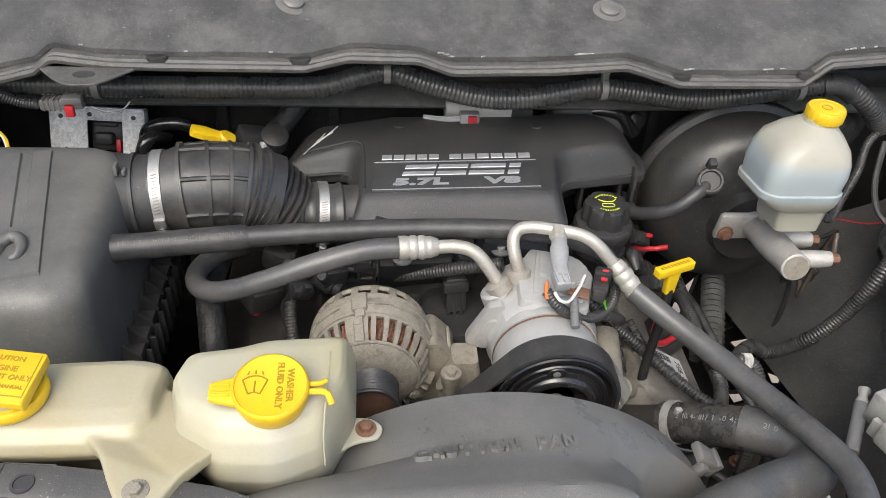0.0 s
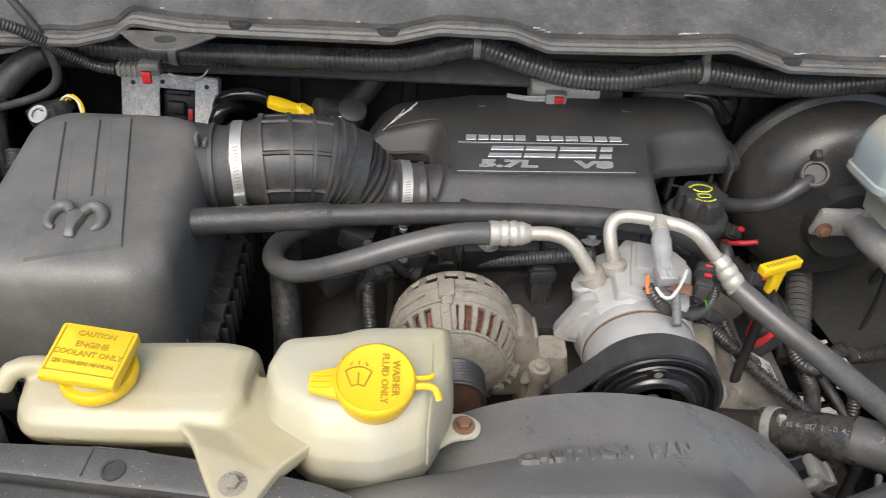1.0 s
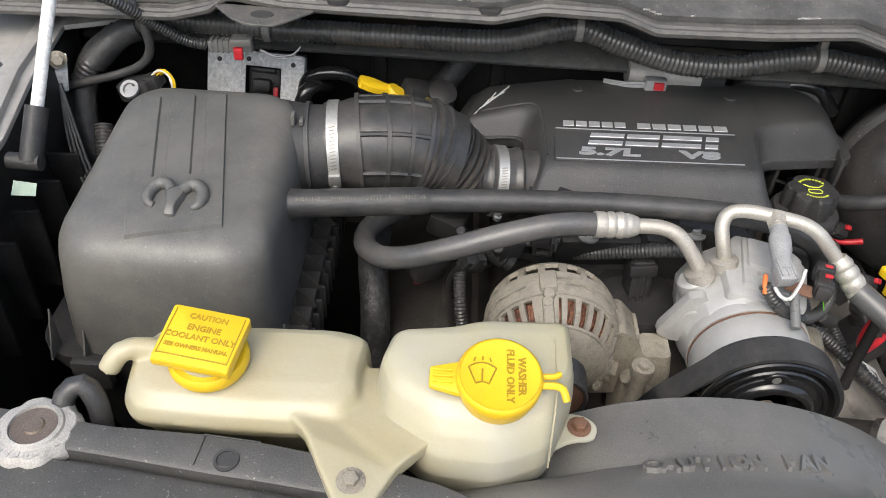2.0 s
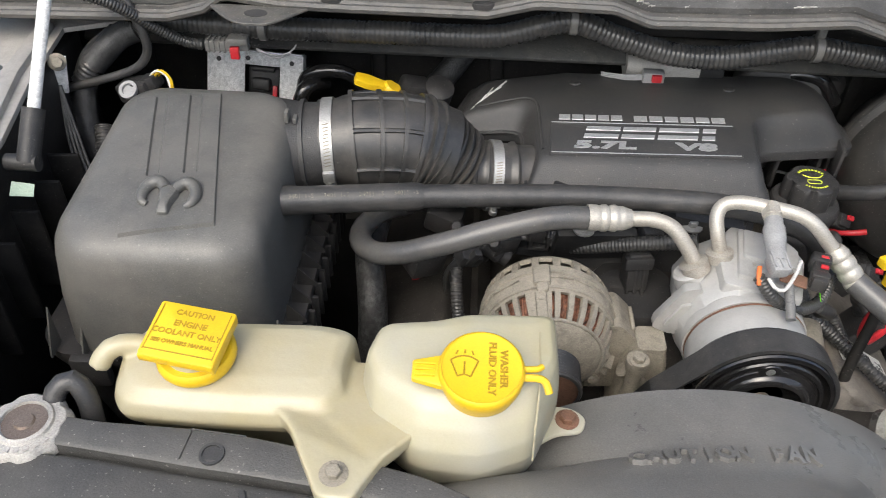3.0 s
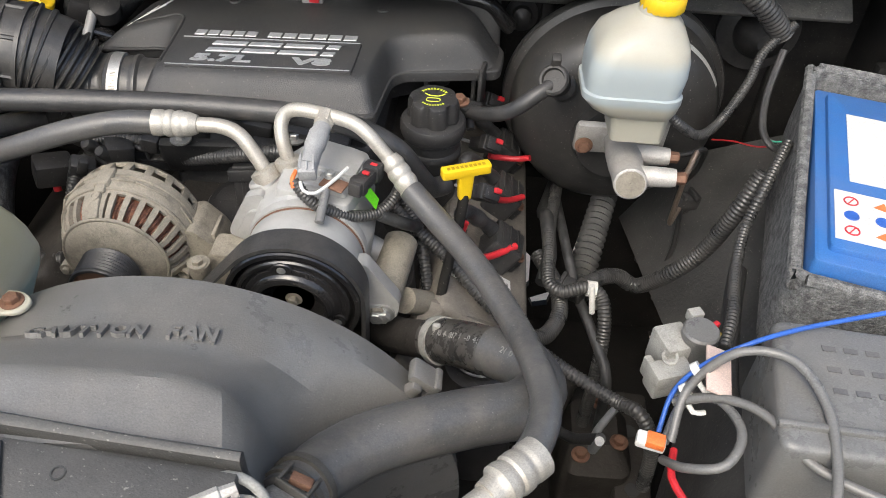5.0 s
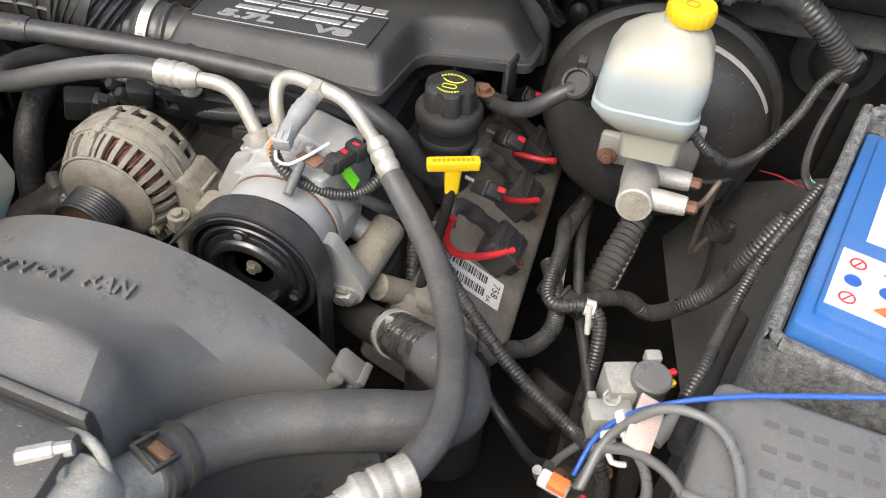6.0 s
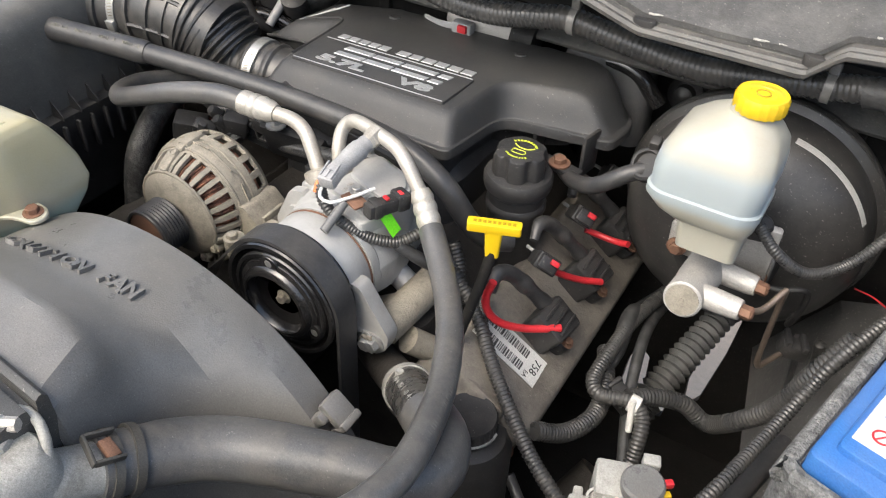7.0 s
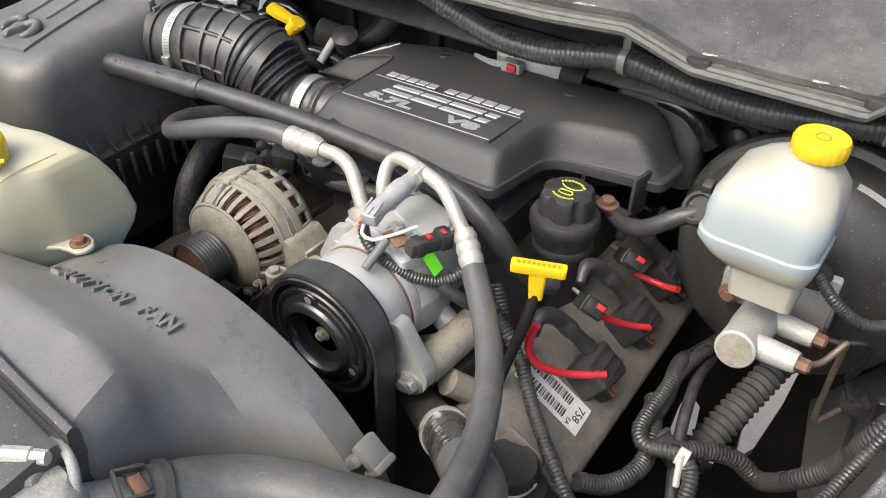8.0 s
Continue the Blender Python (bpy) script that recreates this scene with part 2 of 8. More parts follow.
M["boot"] = material("dusty_boot_rubber", (0.085, 0.085, 0.084), 0.5, color2=(0.05, 0.05, 0.05), dust=0.4, dust_color=(0.20, 0.19, 0.18), dust_scale=30, bump=0.5)


# ---- mesh helpers ----
def catmull(pts, step):
    p = [Vector(q) for q in pts]
    if len(p) == 2:
        n = max(2, int((p[1] - p[0]).length / step))
        return [p[0].lerp(p[1], k / n) for k in range(n + 1)]
    p = [p[0] * 2 - p[1]] + p + [p[-1] * 2 - p[-2]]
    out = []
    for k in range(1, len(p) - 2):
        a, b, c, d = p[k - 1:k + 3]
        n = max(2, int((c - b).length / step))
        for j in range(n):
            t = j / n
            out.append(0.5 * ((2 * b) + (c - a) * t + (2 * a - 5 * b + 4 * c - d) * t * t + (3 * b - a - 3 * c + d) * t ** 3))
    out.append(p[-2])
    return out


def frames(path):
    """A tangent and two normals, carried along a path without twist."""
    res, nrm = [], None
    for k, q in enumerate(path):
        tan = (path[min(k + 1, len(path) - 1)] - path[max(k - 1, 0)]).normalized()
        if nrm is None:
            nrm = tan.cross(Vector((0, 0, 1)) if abs(tan.z) < 0.9 else Vector((1, 0, 0))).normalized()
        nrm = (nrm - tan * nrm.dot(tan)).normalized()
        res.append((q, tan, nrm, tan.cross(nrm)))
    return res


def tube(bm, pts, r, seg=14, step=0.008, ribs=None, radii=None, cap=True):
    """A round hose through pts. ribs: pitch and height of a corrugation. radii: (share of the length, factor) pairs."""
    if ribs:
        step = ribs[0] / 4
    path = catmull(pts, 0.004 if ribs else step)
    if ribs:
        d = [0.0]
        for a, b in zip(path, path[1:]):
            d.append(d[-1] + (b - a).length)
        n = int(d[-1] / step)
        even, k = [], 0
        for j in range(n + 1):
            want = d[-1] * j / n
            while k < len(d) - 2 and d[k + 1] < want:
                k += 1
            even.append(path[k].lerp(path[k + 1], (want - d[k]) / max(d[k + 1] - d[k], 1e-9)))
        path = even
    rings, total = [], len(path) - 1
    for k, (q, tan, u, v) in enumerate(frames(path)):
        rr = r
        if ribs:
            rr = r + (ribs[1] if k % 4 in (1, 2) else 0.0)
        if radii:
            xs, ys = zip(*radii)
            rr *= float(np.interp(k / total, xs, ys))
        rings.append([bm.verts.new(q + (u * math.cos(2 * math.pi * j / seg) + v * math.sin(2 * math.pi * j / seg)) * rr) for j in range(seg)])
    for a, b in zip(rings, rings[1:]):
        for j in range(seg):
            bm.faces.new((a[j], a[(j + 1) % seg], b[(j + 1) % seg], b[j]))
    if cap:
        bm.faces.new(rings[0][::-1])
        bm.faces.new(rings[-1])
    return bm


def lathe(bm, profile, at, axis=(0, 0, 1), seg=40, lobes=None, turn=0.0):
    """profile: (radius, height) pairs from end to end, turned round an axis. lobes: count and depth of grips."""
    q = Vector(axis).normalized().to_track_quat("Z", "Y").to_matrix().to_4x4()
    m = Matrix.Translation(at) @ q @ Matrix.Rotation(turn, 4, "Z")
    rings = []
    for r, h in profile:
        ring = []
        for j in range(seg):
            a = 2 * math.pi * j / seg
            rr = r
            if lobes and r > lobes[2]:
                rr = r * (1 - lobes[1] * (0.5 + 0.5 * math.cos(lobes[0] * a)) ** 3)
            ring.append(bm.verts.new(m @ Vector((rr * math.cos(a), rr * math.sin(a), h))))
        rings.append(ring)
    for a, b in zip(rings, rings[1:]):
        for j in range(seg):
            bm.faces.new((a[j], a[(j + 1) % seg], b[(j + 1) % seg], b[j]))
    bm.faces.new(rings[0][::-1])
    bm.faces.new(rings[-1])
    return bm


def bevel(bm, width, seg=2, edges=None, clamp=True):
    bmesh.ops.bevel(bm, geom=list(edges or bm.edges), offset=width, segments=seg, profile=0.5, affect="EDGES", clamp_overlap=clamp)
    return bm


def box(bm, size, m=None, bev=0.002, seg=2):
    """A bevelled box, added to bm at the pose m (or a centre)."""
    m = m if isinstance(m, Matrix) else Matrix.Translation(m or (0, 0, 0))
    b2 = bmesh.new()
    bmesh.ops.create_cube(b2, size=1)
    bmesh.ops.scale(b2, vec=size, verts=b2.verts)
    if bev:
        bevel(b2, min(bev, min(size) * 0.45), seg)
    return merge(bm, b2, m)


def merge(bm, b2, m=None):
    me = bpy.data.meshes.new("scratch")
    if m is not None:
        bmesh.ops.transform(b2, matrix=m, verts=b2.verts)
    b2.to_mesh(me)
    b2.free()
    bm.from_mesh(me)
    bpy.data.meshes.remove(me)
    return bm


def prism(bm, outline, z0, z1, m=None, bev=0.0, seg=3, top_only=True):
    """An outline in x and y, raised from z0 to z1, with rounded upper edges."""
    b2 = bmesh.new()
    low = [b2.verts.new((x, y, z0)) for x, y in outline]
    high = [b2.verts.new((x, y, z1)) for x, y in outline]
    n = len(outline)
    b2.faces.new(low[::-1])
    b2.faces.new(high)
    for j in range(n):
        b2.faces.new((low[j], low[(j + 1) % n], high[(j + 1) % n], high[j]))
    bmesh.ops.recalc_face_normals(b2, faces=b2.faces)
    if bev:
        tops = set(high)
        bevel(b2, bev, seg, [e for e in b2.edges if (not top_only) or (e.verts[0] in tops and e.verts[1] in tops)])
    return merge(bm, b2, m)


def rounded(cx, cy, hx, hy, r, n=6):
    """A rounded rectangle as a loop of points."""
    r = min(r, hx * 0.999, hy * 0.999)
    out = []
    for k, (sx, sy) in enumerate(((1, 1), (-1, 1), (-1, -1), (1, -1))):
        for j in range(n + 1):
            a = math.pi / 2 * (k + j / n)
            out.append((cx + sx * (hx - r) + r * math.cos(a), cy + sy * (hy - r) + r * math.sin(a)))
    return out


def fillet(pts, r, n=4):
    """A polygon with its corners rounded by r."""
    out, k = [], len(pts)
    for i in range(k):
        a, b, c = (Vector(pts[(i + o) % k]) for o in (-1, 0, 1))
        u, v = (a - b), (c - b)
        t = min(r, u.length * 0.45, v.length * 0.45)
        p, q = b + u.normalized() * t, b + v.normalized() * t
        for j in range(n + 1):
            s = j / n
            w = p * (1 - s) ** 2 + b * 2 * s * (1 - s) + q * s * s
            out.append((w.x, w.y))
    return out


def loft(bm, loops, cap=True):
    """Skins loops of 3D points that have the same count."""
    rings = [[bm.verts.new(q) for q in lp] for lp in loops]
    n = len(rings[0])
    for a, b in zip(rings, rings[1:]):
        for j in range(n):
            bm.faces.new((a[j], a[(j + 1) % n], b[(j + 1) % n], b[j]))
    if cap:
        bm.faces.new(rings[0][::-1])
        bm.faces.new(rings[-1])
    return bm


def level_loft(bm, rows, n=6, m=None):
    """rows: (z, cx, cy, hx, hy, r): rounded rectangles one above another."""
    b2 = bmesh.new()
    loft(b2, [[(x, y, z) for x, y in rounded(cx, cy, hx, hy, r, n)] for z, cx, cy, hx, hy, r in rows])
    bmesh.ops.recalc_face_normals(b2, faces=b2.faces)
    return merge(bm, b2, m)


def text_mesh(body, size, depth, m, align="CENTER", bold=0.0):
    """Raised lettering as a bmesh, from the built-in font."""
    cu = bpy.data.curves.new("lettering", "FONT")
    cu.body, cu.size, cu.extrude, cu.align_x, cu.align_y, cu.resolution_u = body, size, depth, align, "CENTER", 2
    cu.offset = bold
    ob = bpy.data.objects.new("lettering", cu)
    me = bpy.data.meshes.new_from_object(ob)
    bpy.data.objects.remove(ob)
    bpy.data.curves.remove(cu)
    bm = bmesh.new()
    bm.from_mesh(me)
    bpy.data.meshes.remove(me)
    bmesh.ops.transform(bm, matrix=m, verts=bm.verts)
    return bm


def base(ob):
    """Where an object stands in the world (none of them is turned when built)."""
    v = Vector((0, 0, 0))
    while ob:
        v += ob.location
        ob = ob.parent
    return v


def finish(name, bm, mat, sharp=38):
    bmesh.ops.recalc_face_normals(bm, faces=bm.faces)
    me = bpy.data.meshes.new(name)
    bm.to_mesh(me)
    bm.free()
    me.materials.append(mat)
    for p in me.polygons:
        p.use_smooth = True
    me.set_sharp_from_angle(angle=radians(sharp))
    return me


def part(name, bm, mat, parent, label="", sharp=38):
    """One mesh under a thing or under a part; its points are given in the world."""
    bmesh.ops.translate(bm, vec=-base(parent), verts=bm.verts)
    ob = new(name, finish(name, bm, M[mat], sharp))
    ob.parent = parent
    return tagged(ob, label)


def thing(name, at, label, category, group="", kind=""):
    ob = new(name)
    ob.empty_display_size = 0.02
    ob.location = at
    return tagged(ob, label, category, group, kind)


def solo(name, bm, mat, at, label, category, group="", kind="", sharp=38):
    """A thing of one mesh."""
    bmesh.ops.translate(bm, vec=-Vector(at), verts=bm.verts)
    ob = new(name, finish(name, bm, M[mat], sharp))
    ob.location = at
    return tagged(ob, label, category, group, kind)


def bolt(name, parent, at, axis, r, mat="steel", flange=1.5, h=None):
    """A hexagon head on a washer."""
    bm = bmesh.new()
    ax = Vector(axis).normalized()
    h = h or r * 0.9
    lathe(bm, [(r * flange, 0), (r * flange, r * 0.25), (r * 1.1, r * 0.3)], at, ax, 20)
    lathe(bm, [(r, r * 0.25), (r, r * 0.25 + h * 0.85), (r * 0.85, r * 0.25 + h)], at, ax, 6)
    return part(name, bm, mat, parent, sharp=25)


def ring_band(bm, at, axis, r, width, thick=0.0012, seg=36):
    """A band clamped round a hose."""
    return lathe(bm, [(r, -width / 2), (r + thick, -width / 2), (r + thick, width / 2), (r, width / 2)], at, axis, seg)




def write_along(bm, path, r, text, size, start, toward, mirror=False, wide=1.0):
    """Letters laid on a hose of radius r along its path, from a distance start, on the side that faces toward."""
    line = catmull(path, 0.003)
    d = [0.0]
    for a, b in zip(line, line[1:]):
        d.append(d[-1] + (b - a).length)
    fr_ = frames(line)
    to = Vector(toward).normalized()
    s = start
    for ch in text:
        s += size * 0.62 * wide
        if ch == " ":
            continue
        k = min(range(len(d)), key=lambda j: abs(d[j] - s))
        if s > d[-1]:
            break
        q, tan, _, _ = fr_[k]
        if mirror:
            tan = -tan
        n = (to - tan * to.dot(tan)).normalized()
        y = n.cross(tan)
        o = q + n * (r + 0.0003)
        m = Matrix(((tan.x, y.x, n.x, o.x), (tan.y, y.y, n.y, o.y), (tan.z, y.z, n.z, o.z), (0, 0, 0, 1)))
        merge(bm, text_mesh(ch, size, 0.0002, m @ Matrix.Diagonal((wide, 1, 1, 1))))
    return bm

# ---- large structure ----
bm = bmesh.new()
bmesh.ops.create_grid(bm, x_segments=2, y_segments=2, size=300)
solo("ground", bm, "concrete", (0, 0, 0), "pale rough concrete ground under the truck", "ground", kind="structure")

bm = bmesh.new()
box(bm, (1.50, 0.02, 0.46), (0, 1.06, 1.0), 0.004)
box(bm, (1.5, 0.12, 0.03), (0, 1.0, 1.150), 0.01)
firewall = solo("wall_firewall", bm, "dark", (0, 1.06, 0.4), "black painted sheet steel firewall behind the engine", "firewall", kind="structure")
for k in range(9):
    bm = bmesh.new()
    box(bm, (0.02, 0.012, 0.28), (-0.64 + 0.16 * k, 1.047, 0.94), 0.005)
    part("rib", bm, "dark", firewall)
for zc, yc, tilt, dep in ((1.097, 0.985, 34, 0.040), (1.121, 1.005, 12, 0.030)):
    bm = bmesh.new()
    box(bm, (1.36, dep, 0.008), pose(0, yc, zc, tilt, 0, 0), 0.003)
    part("ledge", bm, "flange", firewall, "dusty black ledge under the cowl")
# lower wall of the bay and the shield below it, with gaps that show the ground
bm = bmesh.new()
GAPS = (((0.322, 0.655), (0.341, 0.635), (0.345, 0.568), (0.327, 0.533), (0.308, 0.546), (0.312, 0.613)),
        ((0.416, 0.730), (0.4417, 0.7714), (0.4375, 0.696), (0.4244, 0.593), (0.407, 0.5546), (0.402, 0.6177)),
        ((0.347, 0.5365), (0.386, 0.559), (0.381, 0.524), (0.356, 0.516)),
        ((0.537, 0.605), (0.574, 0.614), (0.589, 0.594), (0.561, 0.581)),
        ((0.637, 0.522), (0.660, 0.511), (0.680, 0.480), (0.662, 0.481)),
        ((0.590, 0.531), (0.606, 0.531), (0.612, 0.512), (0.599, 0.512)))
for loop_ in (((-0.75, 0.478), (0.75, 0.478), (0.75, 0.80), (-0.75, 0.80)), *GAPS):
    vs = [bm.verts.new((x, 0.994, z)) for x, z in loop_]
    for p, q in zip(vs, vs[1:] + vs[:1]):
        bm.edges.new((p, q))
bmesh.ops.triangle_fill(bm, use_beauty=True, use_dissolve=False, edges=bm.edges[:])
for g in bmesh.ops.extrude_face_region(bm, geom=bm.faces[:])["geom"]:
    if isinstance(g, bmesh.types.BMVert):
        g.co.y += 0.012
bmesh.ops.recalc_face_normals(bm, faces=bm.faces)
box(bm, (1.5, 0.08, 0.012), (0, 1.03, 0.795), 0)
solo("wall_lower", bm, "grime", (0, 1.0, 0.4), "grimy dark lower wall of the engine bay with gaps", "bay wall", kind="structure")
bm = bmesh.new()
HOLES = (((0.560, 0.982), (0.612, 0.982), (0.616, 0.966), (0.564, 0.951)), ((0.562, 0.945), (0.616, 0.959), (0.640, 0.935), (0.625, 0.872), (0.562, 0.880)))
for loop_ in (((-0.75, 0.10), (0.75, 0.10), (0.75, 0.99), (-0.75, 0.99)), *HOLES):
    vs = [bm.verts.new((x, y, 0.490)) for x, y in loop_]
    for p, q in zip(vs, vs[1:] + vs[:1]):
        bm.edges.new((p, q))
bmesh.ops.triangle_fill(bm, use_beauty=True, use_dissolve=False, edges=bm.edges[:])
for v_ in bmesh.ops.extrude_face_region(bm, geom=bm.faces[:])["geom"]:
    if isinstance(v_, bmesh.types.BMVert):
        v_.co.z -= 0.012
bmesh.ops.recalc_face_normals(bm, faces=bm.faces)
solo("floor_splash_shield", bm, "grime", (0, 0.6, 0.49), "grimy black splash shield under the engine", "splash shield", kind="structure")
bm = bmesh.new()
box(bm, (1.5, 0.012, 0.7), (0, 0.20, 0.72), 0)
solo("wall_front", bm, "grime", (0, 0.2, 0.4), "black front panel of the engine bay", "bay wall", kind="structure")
# the raised hood leans over the rear of the bay
bm = bmesh.new()
HD = pose(0, 1.25, 1.40, 0, 0, 0) @ pose(0, 0, 0, 94, 0, 0)
box(bm, (1.55, 1.15, 0.03), HD @ pose(0, 0.58, 0), 0.01)
for x in (-0.5, 0, 0.5):
    box(bm, (0.06, 1.05, 0.03), HD @ pose(x, 0.56, 0.02), 0.01)
solo("ceiling_hood", bm, "dark", (0, 1.2, 1.4), "raised black hood over the engine bay", "hood", kind="structure")

LIP = [(-0.80, 1.170), (-0.52, 1.177), (-0.48, 1.188), (-0.458, 1.204), (-0.40, 1.197), (-0.344, 1.196), (-0.18, 1.196), (-0.13, 1.209), (-0.05, 1.208),
       (-0.01, 1.194), (0.109, 1.197), (0.196, 1.204), (0.265, 1.183), (0.419, 1.184), (0.445, 1.210), (0.512, 1.217), (0.80, 1.215)]
def lip_z(x):
    return float(np.interp(x, *zip(*LIP)))


bm = bmesh.new()
loops = []
for k in range(241):
    x = -0.80 + 1.6 * k / 240
    z = lip_z(x)
    loops.append([(x, 0.885, z - 0.010), (x, 0.860, z - 0.010), (x, 0.853, z - 0.006), (x, 0.852, z - 0.002), (x, 0.855, z + 0.001), (x, 0.860, z + 0.0005), (x, 0.862, z + 0.003), (x, 0.868, z + 0.004), (x, 0.870, z + 0.007), (x, 0.885, z + 0.009), (x, 0.93, z + 0.012), (x, 0.93, z - 0.004)])
loft(bm, loops)
cowl = solo("cowl", bm, "flange", (0, 0.9, 1.2), "grey stepped steel cowl flange above the harness", "cowl", kind="structure", sharp=25)
bm = bmesh.new()
NX, NY = 260, 26
vv = []
for jx in range(NX + 1):
    x = -0.80 + 1.6 * jx / NX
    z0 = lip_z(x)
    soft = sum(lip_z(x + d) for d in (-0.04, -0.02, 0, 0.02, 0.04)) / 5
    row = []
    for jy in range(NY + 1):
        t = jy / NY
        y = 0.866 + 0.145 * t
        z = z0 * (1 - min(1, t * 3)) + soft * min(1, t * 3)
        z = z * (1 - t) + 1.197 * t + 0.012 + 0.045 * t
        ramp_ = max(0.0, min(1.0, (t - 0.10) / 0.16)) * max(0.0, min(1.0, (0.95 - t) / 0.12))
        pan = max(0.0, min(1.0, (0.135 - abs(x - 0.345)) / 0.025)) + max(0.0, min(1.0, (0.13 - abs(x + 0.03)) / 0.03)) + max(0.0, min(1.0, (0.17 - abs(x + 0.36)) / 0.03))
        z += 0.007 * ramp_ * min(1.0, pan) + 0.0022 * noise.noise(Vector((x * 14, y * 22, 0))) + 0.0009 * noise.noise(Vector((x * 70, y * 90, 3)))
        if jy == 0:
            y += 0.0016 * noise.noise(Vector((x * 160, 0, 7)))
        row.append(bm.verts.new((x, y, z)))
    row.append(bm.verts.new((x, 1.013 + 0.004 * noise.noise(Vector((x * 30, 1, 1))), row[-1].co.z - 0.03)))
    row.insert(0, bm.verts.new((x, row[0].co.y + 0.001, row[0].co.z - 0.006)))
    vv.append(row)
for a, b in zip(vv, vv[1:]):
    for jy in range(len(a) - 1):
        bm.faces.new((a[jy], b[jy], b[jy + 1], a[jy + 1]))
rim_ = [(row[1].co.z, row[-2].co.z) for row in vv]
pad = solo("cowl_insulation", bm, "pad", (0, 0.94, 1.2), "dusty grey moulded insulation pad over the cowl", "insulation", kind="structure", sharp=60)
for y_, w_, s_, th in ((1.0105, 0.005, 41.0, 0.10), (0.8668, 0.0014, 77.0, 0.38)):
    bm = bmesh.new()
    for jx in range(500):
        x = -0.79 + 1.58 * jx / 500
        k = noise.noise(Vector((x * s_ * 0.4, y_ * 9, 0))) + 0.5 * noise.noise(Vector((x * s_ * 3, 4, 0)))
        if k < th:
            continue
        z = rim_[min(NX, int(round(jx / 500 * NX)))][1 if y_ > 0.9 else 0]
        box(bm, (0.0042, w_ * (0.4 + k), 0.0016), pose(x, y_ + 0.002 * noise.noise(Vector((x * 90, 2, 2))), z + 0.0003, 0, 0, 20 * k), 0)
    part("worn_edge", bm, "worn", pad, "pale frayed edge")
bm = bmesh.new()
box(bm, (1.7, 0.5, 0.02), (0, 1.27, 1.20), 0.004)
solo("trim_windscreen_base", bm, "dark", (0, 1.27, 1.2), "black panel behind the cowl", "cowl", kind="structure")
pt = BVHTree.FromPolygons([v.co + pad.location for v in pad.data.vertices], [p.vertices for p in pad.data.polygons])
for x, y in ((-0.197, 0.945), (0.190, 0.945)):
    q, nrm, _, _ = pt.ray_cast(Vector((x, y, 1.6)), Vector((0, 0, -1)))
    nrm = nrm if nrm.z > 0 else -nrm
    bm = bmesh.new()
    lathe(bm, [(0.021, -0.002), (0.021, 0.0005), (0.018, 0.0015), (0.0135, 0.001), (0.0125, 0.001), (0.0125, 0.004), (0.010, 0.006), (0.001, 0.0068)], q, nrm, 32)
    part("plug", bm, "plastic_grey", pad, "round grey plastic plug")
for x in (-0.345, -0.185, 0.268, 0.425):
    bm = bmesh.new()
    prism(bm, [(x + 0.012 * math.cos(a * math.pi / 10), 0.864 + 0.006 * math.sin(a * math.pi / 10)) for a in range(20)], lip_z(x) - 0.002, lip_z(x) + 0.0075, None, 0.002, 2)
    part("clip", bm, "plastic", cowl)
bm = bmesh.new()
b2_ = bmesh.new()
outl = fillet([(-0.475, 0.856), (-0.448, 0.824), (-0.43, 0.812), (-0.405, 0.812), (-0.392, 0.824), (-0.365, 0.856)], 0.008)
hole = [(-0.419 + 0.012 * math.cos(a * math.pi / 12), 0.836 + 0.0085 * math.sin(a * math.pi / 12)) for a in range(24)]
prism(b2_, outl, 1.190, 1.1925, None, 0.0008, 1)
merge(bm, b2_)
ear = part("lifting_tab", bm, "flange", cowl)
# the tab is not cut: a dark oval paints the shade in its hole
bm = bmesh.new()
prism(bm, hole, 1.189, 1.1930)
part("hole", bm, "ink_and_gaps", ear, "dark oval patch drawn for a hole")

for side, name in ((-1, "wall_left"), (1, "wall_right")):
    bm = bmesh.new()
    box(bm, (0.02, 1.0, 0.75), (side * 0.74, 0.58, 0.74), 0.006)
    for k in range(5):
        box(bm, (0.02, 0.02, 0.6), (side * 0.725, 0.3 + 0.16 * k, 0.75), 0.006)
    solo(name, bm, "dark", (side * 0.74, 0.58, 0.4), "black inner fender panel of the engine bay", "inner fender", kind="structure")
bm = bmesh.new()
prism(bm, [(-0.60, 0.30), (-0.615, 0.55), (-0.626, 0.673), (-0.649, 0.783), (-0.664, 0.90), (-0.60, 0.93), (-0.60, 1.04), (-0.82, 1.04), (-0.80, 0.30)], 1.128, 1.134, None, 0.002, 2)
prism(bm, [(-0.612, 0.30), (-0.635, 0.673), (-0.66, 0.783), (-0.674, 0.90), (-0.69, 0.90), (-0.66, 0.60), (-0.63, 0.30)], 1.134, 1.142, None, 0.003, 2)
fender = solo("trim_fender_left", bm, "alu", (-0.7, 0.62, 1.1), "grey painted fender flange along the engine bay", "fender", kind="structure")
for x, y, rx, ry in ((-0.70, 0.80, 0.013, 0.009), (-0.725, 0.74, 0.016, 0.008), (-0.735, 0.66, 0.010, 0.006)):
    # flat dark oval on the flange, painted as the shade of a hole
    bm = bmesh.new()
    prism(bm, [(x + rx * math.cos(a * math.pi / 10), y + ry * math.sin(a * math.pi / 10)) for a in range(20)], 1.133, 1.1346)
    part("hole", bm, "ink_and_gaps", fender, "dark patch drawn for a hole")
bm = bmesh.new()
box(bm, (0.02, 0.5, 0.30), pose(-0.655, 0.68, 0.97, 0, 0, 4), 0.004)
inner = part("inner_panel", bm, "dark", fender)
